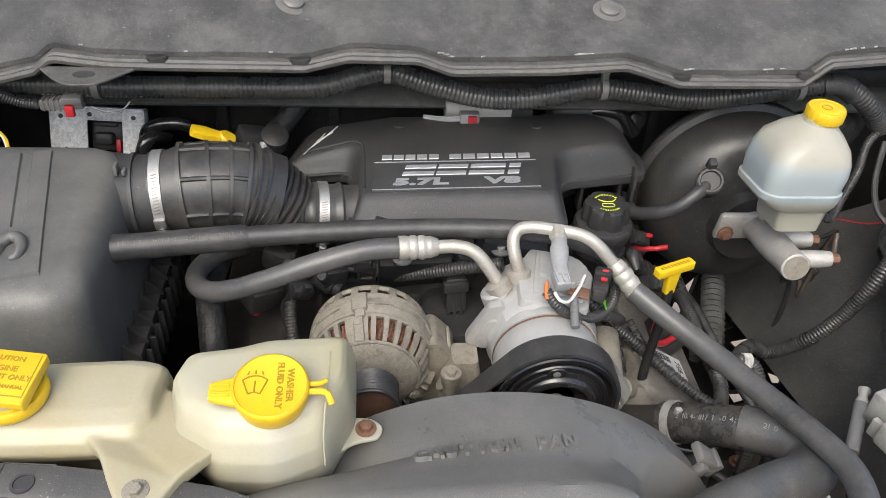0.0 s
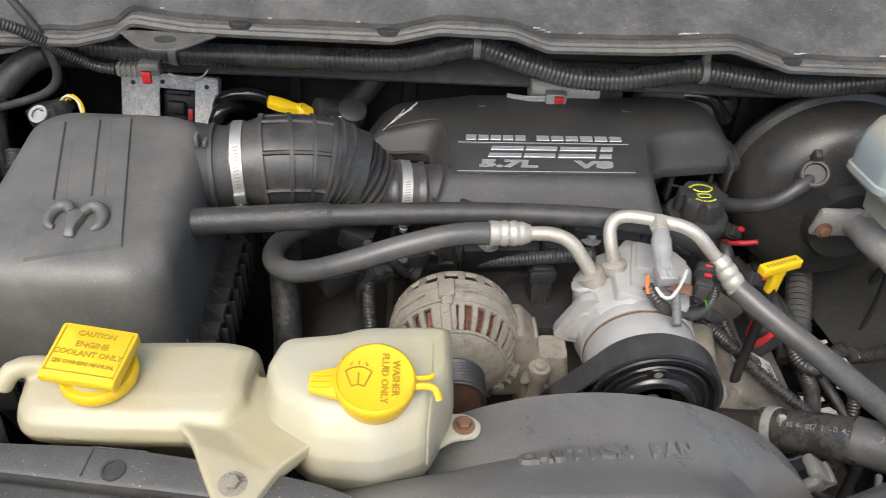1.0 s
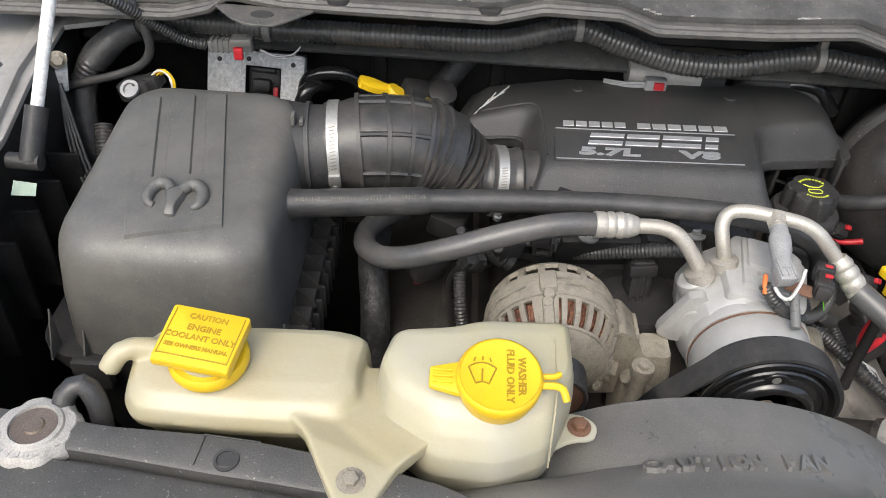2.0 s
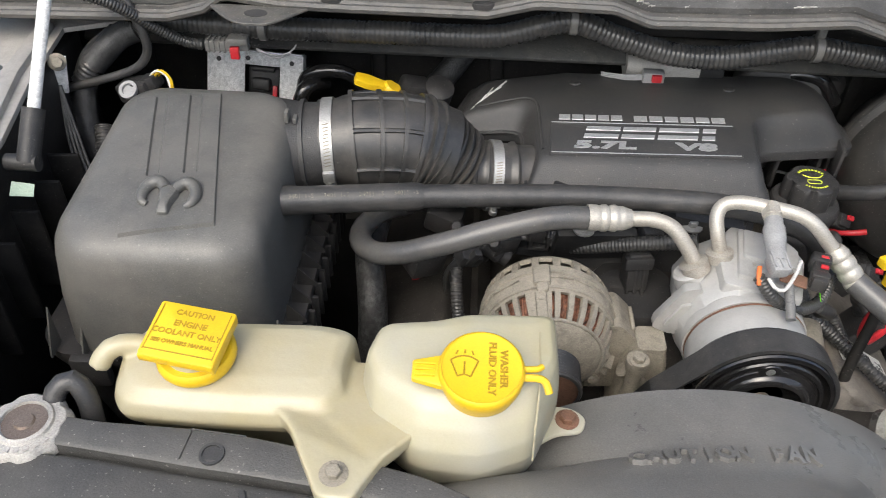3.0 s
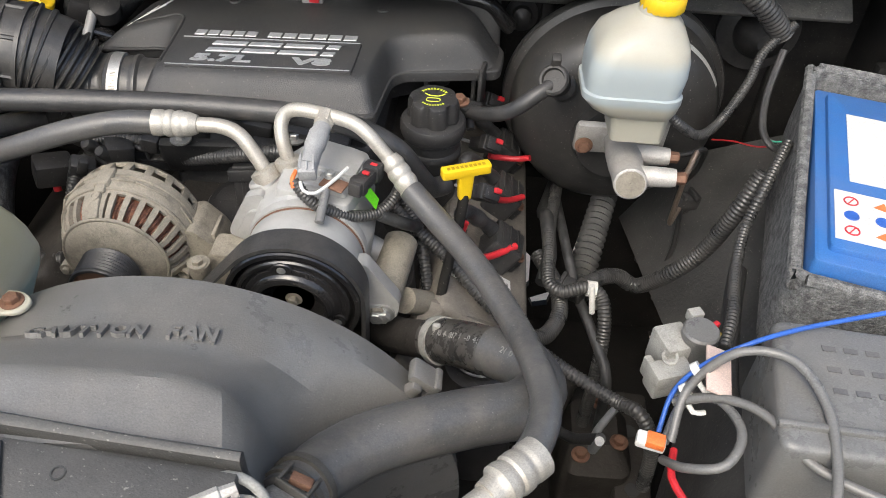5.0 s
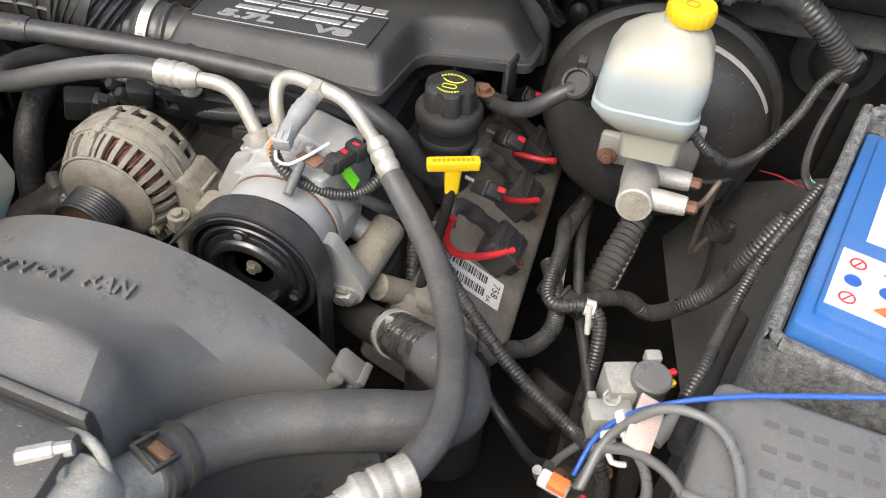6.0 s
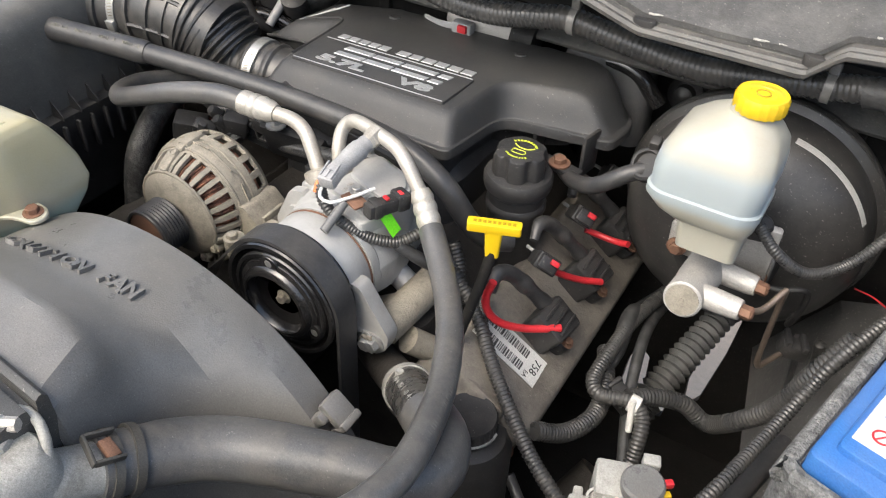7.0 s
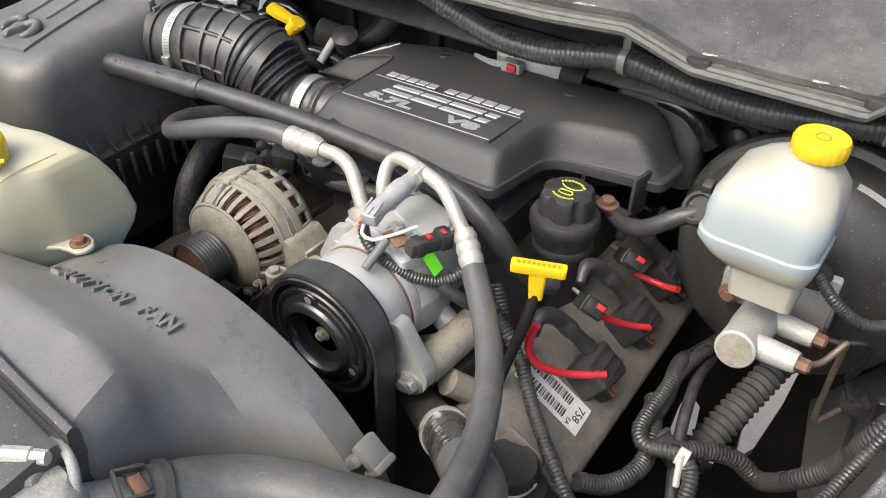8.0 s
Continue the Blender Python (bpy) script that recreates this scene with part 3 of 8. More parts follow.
for k in range(6):
    bm = bmesh.new()
    box(bm, (0.035, 0.006, 0.10), pose(-0.635, 0.52 + 0.05 * k, 1.0, 0, 0, 4), 0.002)
    part("rib", bm, "dark", inner)
bm = bmesh.new()
box(bm, (0.16, 1.1, 0.012), pose(0.80, 0.62, 1.125, 0, -8, 0), 0.004)
solo("trim_fender_right", bm, "plastic_grey", (0.8, 0.62, 1.1), "grey painted fender flange along the engine bay", "fender", kind="structure")

# radiator support: a bowed plastic beam
SUP = [(-0.80, 0.405, 1.10, 0.03), (-0.43, 0.3605, 1.112, 0.023), (-0.356, 0.351, 1.113, 0.030), (-0.32, 0.3475, 1.113, 0.029), (-0.263, 0.342, 1.111, 0.027), (-0.21, 0.331, 1.110, 0.026), (-0.16, 0.3150, 1.113, 0.020), (-0.06, 0.304, 1.116, 0.010), (0.035, 0.295, 1.118, 0.008), (0.112, 0.288, 1.120, 0.008)]
bm = bmesh.new()
loops = []
xs_ = [s[0] for s in SUP]
for k in range(77):
    x = -0.80 + 0.912 * k / 76
    y, z, w = (float(np.interp(x, xs_, [s[c] for s in SUP])) for c in (1, 2, 3))
    loops.append([(x, y + w, z - 0.06), (x, y + w, z - 0.004), (x, y + w - 0.003, z), (x, y + 0.003, z), (x, y, z - 0.002), (x, y - 0.001, z - 0.012),
                  (x, y - 0.006, z - 0.012), (x, y - 0.007, z - 0.004), (x, y - 0.010, z - 0.003), (x, y - 0.055, z - 0.008), (x, y - 0.075, z - 0.02), (x, y - 0.075, z - 0.06)])
loft(bm, loops)
support = solo("trim_radiator_support", bm, "beam", (-0.2, 0.33, 1.08), "dusty dark grey plastic radiator support beam", "radiator support", kind="structure")
for x, y, z, r in ((-0.347, 0.3600, 1.1132, 0.0062), (-0.37, 0.3270, 1.1062, 0.0045), (-0.262, 0.316, 1.1045, 0.0040), (-0.07, 0.281, 1.1115, 0.0040), (0.01, 0.274, 1.1125, 0.0035)):
    # dark ring on the uncut beam paints the shade of a bolt hole
    bm = bmesh.new()
    lathe(bm, [(r * 1.35, 0), (r * 1.3, 0.0012), (r, 0.0012), (r * 0.98, -0.004), (0.0005, -0.004)], (x, y, z), (0, -0.05, 1), 24)
    part("hole", bm, "ink_and_gaps", support, "dark ring drawn for a bolt hole")

bm = bmesh.new()
for x, y, w, d in ((-0.366, 0.366, 0.0010, 0.022), (-0.347, 0.3765, 0.038, 0.0010)):
    box(bm, (w, d, 0.0012), pose(x, y, 1.1134, 0, 0, -5), 0.0003)
part("step", bm, "beam", support)
for x in (-0.31, -0.02):
    bm = bmesh.new()
    y, z = (float(np.interp(x, xs_, [q[c] for q in SUP])) for c in (1, 2))
    box(bm, (0.004, 0.066, 0.004), pose(x, y - 0.040, z - 0.005, 4, 0, 22), 0.001)
    part("joint", bm, "ink_and_gaps", support, "dark joint in the front rail")

# ---- engine block and valve cover ----
eng = thing("engine", (0, 0.75, 0.55), "grimy cast V8 engine filling the bay", "engine")
bm = bmesh.new()
level_loft(bm, [(0.55, 0.02, 0.82, 0.15, 0.20, 0.03), (0.75, 0.02, 0.82, 0.20, 0.21, 0.03), (0.90, 0.02, 0.84, 0.16, 0.20, 0.03), (0.95, 0.02, 0.86, 0.11, 0.17, 0.03)])
block = part("block", bm, "block", eng)
bm = bmesh.new()
level_loft(bm, [(0.94, 0.01, 0.87, 0.12, 0.13, 0.03), (1.00, 0.01, 0.87, 0.12, 0.12, 0.03), (1.03, 0.01, 0.87, 0.09, 0.10, 0.03)])
part("intake_manifold", bm, "plastic", eng)


def valve_cover(side):
    b = bmesh.new()
    m = pose(side * 0.262, 0.78, 0.888, 0, side * 33.5, 0)
    prism(b, fillet([(-0.062, -0.175), (0.062, -0.175), (0.062, 0.19), (-0.062, 0.19)], 0.02), -0.07, 0.0, m, 0.012, 3)
    prism(b, fillet([(-0.072, -0.185), (0.072, -0.185), (0.072, 0.20), (-0.072, 0.20)], 0.02), -0.085, -0.055, m, 0.004, 2)
    return b, m


bm, VC = valve_cover(1)
vcover = part("valve_cover", bm, "engine", eng, "grimy cast valve cover")
for y in (-0.16, 0.0, 0.16):
    for x in (-0.064, 0.064):
        bolt("bolt", vcover, VC @ Vector((x, y, -0.055)), VC.to_3x3() @ Vector((0, 0, 1)), 0.006, "rust")
bm, VC2 = valve_cover(-1)
part("valve_cover", bm, "block", eng, "grimy cast valve cover")

# ---- engine cover ----
cover = thing("engine_cover", (0, 0.85, 1.03), "black moulded plastic engine cover with silver lettering on top", "engine cover")
# corners in order: the foot (x, y, z of the lip) and the upper face (x, y), with the fillet of each corner
CORNERS = [((-0.129, 0.748, 1.049), (-0.112, 0.782), 0.010), ((0.127, 0.744, 1.051), (0.110, 0.779), 0.012), ((0.136, 0.846, 1.045), (0.124, 0.866), 0.024),
           ((0.258, 0.872, 1.042), (0.206, 0.892), 0.012), ((0.264, 0.925, 1.041), (0.216, 0.944), 0.016), ((0.216, 0.984, 1.041), (0.196, 0.962), 0.016),
           ((0.122, 0.984, 1.043), (0.128, 0.961), 0.007), ((0.110, 0.944, 1.050), (0.109, 0.927), 0.007), ((-0.056, 0.944, 1.050), (-0.056, 0.926), 0.007),
           ((-0.074, 0.984, 1.040), (-0.070, 0.960), 0.007), ((-0.192, 0.984, 1.036), (-0.172, 0.956), 0.014), ((-0.229, 0.871, 1.034), (-0.186, 0.903), 0.012),
           ((-0.131, 0.876, 1.040), (-0.115, 0.902), 0.024)]


def cover_z(x, y):
    """Height of the cover's upper face: it rises a little to one side, slopes at the front and down the narrow wing."""
    return 1.0785 + 0.028 * x - 0.26 * max(0.0, 0.785 - y) - 0.26 * max(0.0, -0.118 - x) - 0.04 * max(0.0, x - 0.15)


def corner_loop(pick, n=5):
    """The loop of corners, rounded by their own fillets; pick(corner) gives a point."""
    pts = [Vector(pick(c)) for c in CORNERS]
    out, k = [], len(pts)
    for i in range(k):
        a, b, c = pts[i - 1], pts[i], pts[(i + 1) % k]
        u, v = a - b, c - b
        r = CORNERS[i][2]
        p, q = b + u.normalized() * min(r, u.length * 0.45), b + v.normalized() * min(r, v.length * 0.45)
        for j in range(n + 1):
            t = j / n
            out.append(p * (1 - t) ** 2 + b * 2 * t * (1 - t) + q * t * t)
        for j in (0.25, 0.5, 0.75):
            nxt = c + (b - c).normalized() * min(CORNERS[(i + 1) % k][2], v.length * 0.45)
            out.append(q.lerp(nxt, j))
    return out


def cover_point(c, s, h):
    """Between foot (s = 0) and upper face (s = 1) of a corner, at the share h of the height."""
    (x0, y0, z0), (x1, y1), _ = c
    return (x0 + (x1 - x0) * s, y0 + (y1 - y0) * s, z0 + (cover_z(x1, y1) - z0) * h)


bm = bmesh.new()
rings = []
for s_, h_, drop in ((0.0, 0.0, 0.011), (0.0, 0.0, 0.001), (0.03, 0.02, 0.0), (0.13, 0.05, 0.0), (0.18, 0.10, 0.0), (0.34, 0.36, 0.0), (0.52, 0.64, 0.0), (0.66, 0.82, 0.0), (0.80, 0.93, 0.0), (0.92, 0.985, 0.0), (1.0, 1.0, 0.0)):
    rings.append([bm.verts.new(q - Vector((0, 0, drop))) for q in corner_loop(lambda c: cover_point(c, s_, h_))])
for a, b in zip(rings, rings[1:]):
    for j in range(len(a)):
        bm.faces.new((a[j], a[(j + 1) % len(a)], b[(j + 1) % len(a)], b[j]))
bmesh.ops.triangulate(bm, faces=[bm.faces.new(rings[-1])])
shell0 = part("shell", bm, "plastic_clean", cover, sharp=24)
for x, y in ((0.172, 0.862), (0.228, 0.878)):
    bm = bmesh.new()
    box(bm, (0.005, 0.024, 0.045), (x, y + 0.012, 1.012), 0.001)
    part("leg", bm, "plastic_clean", cover)
bm = bmesh.new()
tube(bm, [(-0.226, 0.8705, 1.0345), (-0.180, 0.8735, 1.0375), (-0.148, 0.8750, 1.0395), (-0.1365, 0.870, 1.0405), (-0.1310, 0.858, 1.0415), (-0.1298, 0.80, 1.0455), (-0.1290, 0.756, 1.0490)], 0.0022, 8, 0.005)
part("lip", bm, "plastic_clean", shell0)
bm = bmesh.new()
tube(bm, [(x, y, cover_z(x, y) - 0.0004) for x, y in ((-0.183, 0.904), (-0.150, 0.9045), (-0.128, 0.902), (-0.1165, 0.889), (-0.1135, 0.86), (-0.1125, 0.79))], 0.0016, 8, 0.005)
part("ridge", bm, "plastic_clean", shell0)
# moulded dimples at the rear edge
for x, y in ((-0.068, 0.948), (0.114, 0.94)):
    bm = bmesh.new()
    lathe(bm, [(0.0075, -0.002), (0.0072, 0.0006), (0.0060, 0.0012), (0.0048, 0.0006), (0.0005, 0.0006)], (x, y - 0.012, cover_z(x, y)), (0, 0.15, 1), 22)
    part("dimple", bm, "plastic_clean", shell0)
# scuffs on the narrow wing
bm = bmesh.new()
for (xa, ya), (xb, yb), w in (((-0.182, 0.912), (-0.150, 0.950), 0.0011), ((-0.187, 0.906), (-0.166, 0.940), 0.0008), ((-0.176, 0.925), (-0.156, 0.938), 0.0009), ((-0.192, 0.898), (-0.188, 0.904), 0.0012)):
    a_, b_ = Vector((xa, ya, cover_z(xa, ya))), Vector((xb, yb, cover_z(xb, yb)))
    tube(bm, [a_, a_.lerp(b_, 0.5) + Vector((0.001, 0, 0.0003)), b_], w, 5, 0.01)
part("scuff", bm, "paper", shell0, "pale scuff marks")
bm = bmesh.new()
prism(bm, fillet([(-0.118, 0.757), (0.116, 0.755), (0.122, 0.86), (0.20, 0.905), (0.19, 0.95), (-0.16, 0.95), (-0.18, 0.905), (-0.118, 0.89)], 0.01), 1.0, 1.040, None, 0.0)
part("underside", bm, "plastic", cover)
# the plate with the lettering leans with the upper face
BT = Matrix.Translation((0, 0, 1.0790)) @ Matrix.Rotation(-0.028, 4, "Y")
bm = bmesh.new()
prism(bm, fillet([(-0.106, 0.779), (0.098, 0.780), (0.101, 0.843), (-0.102, 0.843)], 0.003), -0.006, 0.0012, BT, 0.0008, 2)
badge = part("badge_plate", bm, "plastic_clean", cover)
for (xa, ya), (xb, yb) in (((-0.104, 0.7815), (0.096, 0.7825)), ((-0.101, 0.8415), (0.099, 0.8415))):
    bm = bmesh.new()
    box(bm, (xb - xa, 0.0013, 0.0010), BT @ pose((xa + xb) / 2, (ya + yb) / 2, 0.0014, 0, 0, math.degrees(math.atan2(yb - ya, xb - xa))), 0.0003)
    part("badge_line", bm, "silver", badge)
# brand words stay plain silver shapes; the engine size is lettered
for x0, x1, n_ in ((-0.092, -0.019, 5), (-0.008, 0.096, 6)):
    w = (x1 - x0) / n_
    for k in range(n_):
        bm = bmesh.new()
        prism(bm, [(x0 + w * k, 0.8492), (x0 + w * (k + 0.84), 0.8492), (x0 + w * (k + 0.84) + 0.0008, 0.8600), (x0 + w * k + 0.0008, 0.8600)], 0, 0.0011, BT @ pose(0, 0, -0.0004), 0.0003, 1)
        part("lettering_bar", bm, "silver", cover)
for x0, x1 in ((-0.068, -0.0305), (-0.0275, 0.0085), (0.012, 0.0550), (0.0595, 0.0735)):
    for y0, y1 in ((0.8105, 0.8185), (0.8255, 0.8335)):
        bm = bmesh.new()
        k0, k1 = (y0 - 0.8105) * 0.26, (y1 - 0.8105) * 0.26
        prism(bm, [(x0 + k0, y0), (x1 + k0, y0), (x1 + k1, y1), (x0 + k1, y1)], 0.001, 0.0024, BT, 0.0004, 1)
        part("lettering_bar", bm, "silver", badge)
sh = Matrix(((1, 0.20, 0, 0), (0, 1, 0, 0), (0, 0, 1, 0), (0, 0, 0, 1)))
for word, x in (("5.7L", -0.046), ("V8", 0.052)):
    t = text_mesh(word, 0.0195, 0.0008, BT @ Matrix.Translation((x, 0.7965, 0.0014)) @ sh @ Matrix.Diagonal((1.95, 0.95, 1, 1)), bold=0.0009)
    part("lettering", t, "silver", badge)

# ---- air cleaner ----
air = thing("air_filter_box", (-0.465, 0.70, 0.84), "large black plastic air filter box with a domed lid", "air filter box")
bm = bmesh.new()
b2 = bmesh.new()
rows = [(0.985, -0.462, 0.690, 0.098, 0.143, 0.036), (1.05, -0.461, 0.684, 0.096, 0.136, 0.038), (1.09, -0.460, 0.679, 0.0935, 0.128, 0.040),
        (1.104, -0.460, 0.677, 0.0915, 0.123, 0.040), (1.113, -0.460, 0.676, 0.088, 0.118, 0.040), (1.1195, -0.460, 0.676, 0.083, 0.111, 0.038), (1.1235, -0.460, 0.676, 0.076, 0.102, 0.034), (1.1258, -0.460, 0.677, 0.064, 0.088, 0.03), (1.1268, -0.460, 0.678, 0.04, 0.06, 0.02)]
loft(b2, [[(x, y, z) for x, y in rounded(cx, cy, hx, hy, r, 8)] for z, cx, cy, hx, hy, r in rows])
for v in b2.verts:
    k = (v.co.z - 0.985) / 0.141
    v.co.z += k * 0.10 * (v.co.y - 0.69)
merge(bm, b2)
lid = part("lid", bm, "airlid", air, "satin black domed lid")


lt = BVHTree.FromPolygons([v.co + base(lid) for v in lid.data.vertices], [p.vertices for p in lid.data.polygons])


def on_lid(x, y, up=0.0):
    q, nrm, _, _ = lt.ray_cast(Vector((x, y, 1.5)), Vector((0, 0, -1)))
    return q + Vector((0, 0, up))


bm = bmesh.new()
PC = [(-0.486, 0.568), (-0.405, 0.585), (-0.445, 0.771), (-0.529, 0.755)]
grid = []
ACROSS = (0, 0.018, 0.13, 0.235, 0.252, 0.358, 0.375, 0.5, 0.625, 0.642, 0.758, 0.775, 0.88, 0.982, 1)
ALONG = (0, 0.010, 0.10, 0.20, 0.30, 0.355, 0.363, 0.45, 0.55, 0.65, 0.75, 0.85, 0.93, 0.992, 1)
for t in ALONG:
    l, r = Vector(PC[0]).lerp(Vector(PC[3]), t), Vector(PC[1]).lerp(Vector(PC[2]), t)
    row = []
    for s_ in ACROSS:
        p = l.lerp(r, s_)
        edge = t in (0, 1) or s_ in (0, 1)
        groove = t > 0.36 and (0.25 < s_ < 0.36 or 0.64 < s_ < 0.76)
        row.append(bm.verts.new(on_lid(p.x, p.y, -0.0020 if edge else 0.0006 if groove else 0.0030)))
    grid.append(row)
for a, b in zip(grid, grid[1:]):
    for jx in range(len(ACROSS) - 1):
        bm.faces.new((a[jx], a[jx + 1], b[jx + 1], b[jx]))
panel = part("raised_panel", bm, "airlid", lid, sharp=14)
# a raised emblem, as a plain shape
bm = bmesh.new()
ec = Vector(PC[0]).lerp(Vector(PC[1]), 0.5).lerp(Vector(PC[3]).lerp(Vector(PC[2]), 0.5), 0.185)
loop_ = fillet([(-0.0065, 0.012), (0.0065, 0.012), (0.0090, 0.004), (0.0050, -0.010), (0.0050, -0.020), (-0.0050, -0.020), (-0.0050, -0.010), (-0.0090, 0.004)], 0.003, 3)
loft(bm, [[on_lid(ec.x + x * s, ec.y + y * s, h) for x, y in loop_] for s, h in ((1.0, -0.001), (1.0, 0.006), (0.80, 0.0095), (0.4, 0.0105))])
emb = part("emblem", bm, "airlid", panel)
for sx in (-1, 1):
    bm = bmesh.new()
    tube(bm, [on_lid(ec.x + sx * x, ec.y + y, h) for x, y, h in ((0.004, 0.008, 0.006), (0.011, 0.016, 0.007), (0.019, 0.014, 0.006), (0.0235, 0.004, 0.005), (0.0215, -0.006, 0.004), (0.0165, -0.008, 0.003))], 0.0056, 10, 0.003, radii=[(0, 0.9), (0.3, 1.1), (0.7, 0.9), (1, 0.55)])
    part("lobe", bm, "airlid", emb)
bm = bmesh.new()
level_loft(bm, [(0.84, -0.466, 0.70, 0.095, 0.13, 0.03), (0.95, -0.466, 0.70, 0.112, 0.148, 0.03), (0.975, -0.466, 0.70, 0.122, 0.158, 0.04), (0.986, -0.466, 0.70, 0.122, 0.158, 0.04)])
tray = part("tray", bm, "plastic", air)
for k in range(11):
    bm = bmesh.new()
    prism(bm, [(-0.012, 0), (0.008, 0), (0.008, 0.004), (-0.010, 0.024)], 0, 0.0018, pose(-0.3485, 0.550 + 0.026 * k, 0.985, 90, 0, 0), 0)
    part("rib", bm, "plastic", tray)
for k in range(8):
    bm = bmesh.new()
    prism(bm, [(-0.012, 0), (0.008, 0), (0.008, 0.004), (-0.012, 0.046)], 0, 0.0016, pose(-0.565 + 0.030 * k, 0.546, 0.985, 90, 0, -90), 0)
    part("rib", bm, "airlid", tray)
for k in range(16):
    bm = bmesh.new()
    box(bm, (0.008, 0.004, 0.045), (-0.342, 0.545 + 0.020 * k, 0.955), 0.001)
    part("gusset", bm, "plastic", tray)
bm = bmesh.new()
box(bm, (0.035, 0.012, 0.035), (-0.53, 0.535, 0.975), 0.004)
part("clip", bm, "plastic", tray)
bm = bmesh.new()
neck_ = []
for x, cy, cz, hy, hz, r in ((-0.475, 0.748, 1.052, 0.085, 0.062, 0.03), (-0.43, 0.750, 1.060, 0.075, 0.060, 0.035), (-0.395, 0.756, 1.070, 0.060, 0.054, 0.040), (-0.368, 0.761, 1.077, 0.050, 0.0485, 0.045), (-0.352, 0.764, 1.080, 0.0465, 0.0465, 0.046), (-0.325, 0.768, 1.083, 0.0465, 0.0465, 0.046)):
    neck_.append([(x, y, z) for y, z in rounded(cy, cz, hy, hz, r, 8)])
loft(bm, neck_)
ring_band(bm, (-0.362, 0.7625, 1.0785), (1, 0.1, 0.05), 0.0485, 0.0042, 0.0032, 44)
box(bm, (0.014, 0.004, 0.030), pose(-0.372, 0.716, 1.060, 0, 0, 6), 0.001)
part("outlet", bm, "plastic_clean", air, sharp=50)
bm = bmesh.new()
for x, h in ((-0.374, 0.012), (-0.366, 0.006)):
    box(bm, (0.004, 0.010, h), (x, 0.742, 1.124 + h / 2), 0.001)
part("locating_tab", bm, "airlid", air)

# ---- intake elbow ----
elbow = thing("intake_hose", (-0.25, 0.78, 1.04), "black ribbed rubber intake elbow with steel band clamps", "intake hose")
ELB = [(-0.345, 0.766, 1.082), (-0.30, 0.772, 1.085), (-0.255, 0.780, 1.080), (-0.215, 0.785, 1.066)]
bm = bmesh.new()
tube(bm, ELB, 0.048, 32, radii=[(0, 0.98), (0.15, 0.98), (0.2, 1.03), (0.6, 1.08), (1, 1.0)])
body = part("elbow", bm, "elbow", elbow)
fr = frames(catmull(ELB, 0.004))
for share in (0.26, 0.44, 0.60, 0.74):
    q, tan, u, v = fr[int(share * (len(fr) - 1))]
    bm = bmesh.new()
    ring_band(bm, q, tan, 0.0500, 0.0042, 0.0042, 40)
    part("rib", bm, "elbow", body)
for a in range(8):
    bm = bmesh.new()
    tube(bm, [q + (u * math.cos(a * 0.785) + v * math.sin(a * 0.785)) * 0.0518 for q, tan, u, v in fr[int(len(fr) * 0.26):int(len(fr) * 0.76):3]], 0.0026, 6)
    part("rib", bm, "elbow", body)
bm = bmesh.new()
tube(bm, [(-0.252, 0.780, 1.080), (-0.238, 0.783, 1.073), (-0.221, 0.785, 1.060), (-0.204, 0.787, 1.046)], 0.0440, 44, 0.0014, ribs=(0.0094, 0.0066), radii=[(0, 1.10), (1, 0.90)])
part("bellows", bm, "elbow", elbow)
bm = bmesh.new()
tube(bm, [(-0.210, 0.786, 1.043), (-0.19, 0.789, 1.0385), (-0.155, 0.793, 1.0340), (-0.118, 0.798, 1.031)], 0.0370, 40, 0.003, radii=[(0, 1.04), (0.22, 1.04), (0.24, 0.98), (0.34, 0.98), (0.36, 1.05), (0.40, 1.05), (0.42, 1.0), (0.66, 1.0), (0.68, 1.06), (0.74, 1.06), (0.76, 0.97), (1, 0.97)])
part("cuff", bm, "elbow", elbow)
# worm-drive clamps: a slotted band, the screw housing and its screw
for q, ax, r in (((-0.337, 0.767, 1.083), (1, 0.1, 0.05), 0.047), ((-0.165, 0.791, 1.0355), (1, 0.13, -0.12), 0.0382)):
    q, ax = Vector(q), Vector(ax).normalized()
    bm = bmesh.new()
    ring_band(bm, q, ax, r, 0.0115, 0.0016, 48)
    cl = part("clamp", bm, "steel", elbow, "bright steel worm-drive clamp")
    side = (Vector((0, -1, 0)) - ax * ax.dot(Vector((0, -1, 0)))).normalized()
    up = side.cross(ax) if side.cross(ax).z > 0 else ax.cross(side)

    def on_band(deg, out):
        d = side * math.cos(radians(deg)) + up * math.sin(radians(deg))
        t_ = (up * math.cos(radians(deg)) - side * math.sin(radians(deg)))
        o = q + d * (r + out)
        return Matrix(((ax.x, t_.x, d.x, o.x), (ax.y, t_.y, d.y, o.y), (ax.z, t_.z, d.z, o.z), (0, 0, 0, 1)))

    bm = bmesh.new()
    for k in range(13):
        box(bm, (0.0062, 0.0011, 0.0004), on_band(6 + 4.2 * k, 0.0018) @ pose(0, 0, 0, 0, 0, 12), 0)
    part("slot", bm, "dirty", cl, "dull slots pressed in the band")
    bm = bmesh.new()
    box(bm, (0.0125, 0.014, 0.0055), on_band(-8, 0.0040), 0.0018)
    part("screw_housing", bm, "steel", cl)
    bm = bmesh.new()
    mm = on_band(-8, 0.0045)
    lathe(bm, [(0.0030, 0.006), (0.0030, 0.010), (0.0046, 0.0105), (0.0046, 0.0155), (0.0036, 0.0165), (0.0005, 0.0165)], mm.translation, -(mm.to_3x3() @ Vector((0, 1, 0))), 12)
    part("screw", bm, "steel", cl)

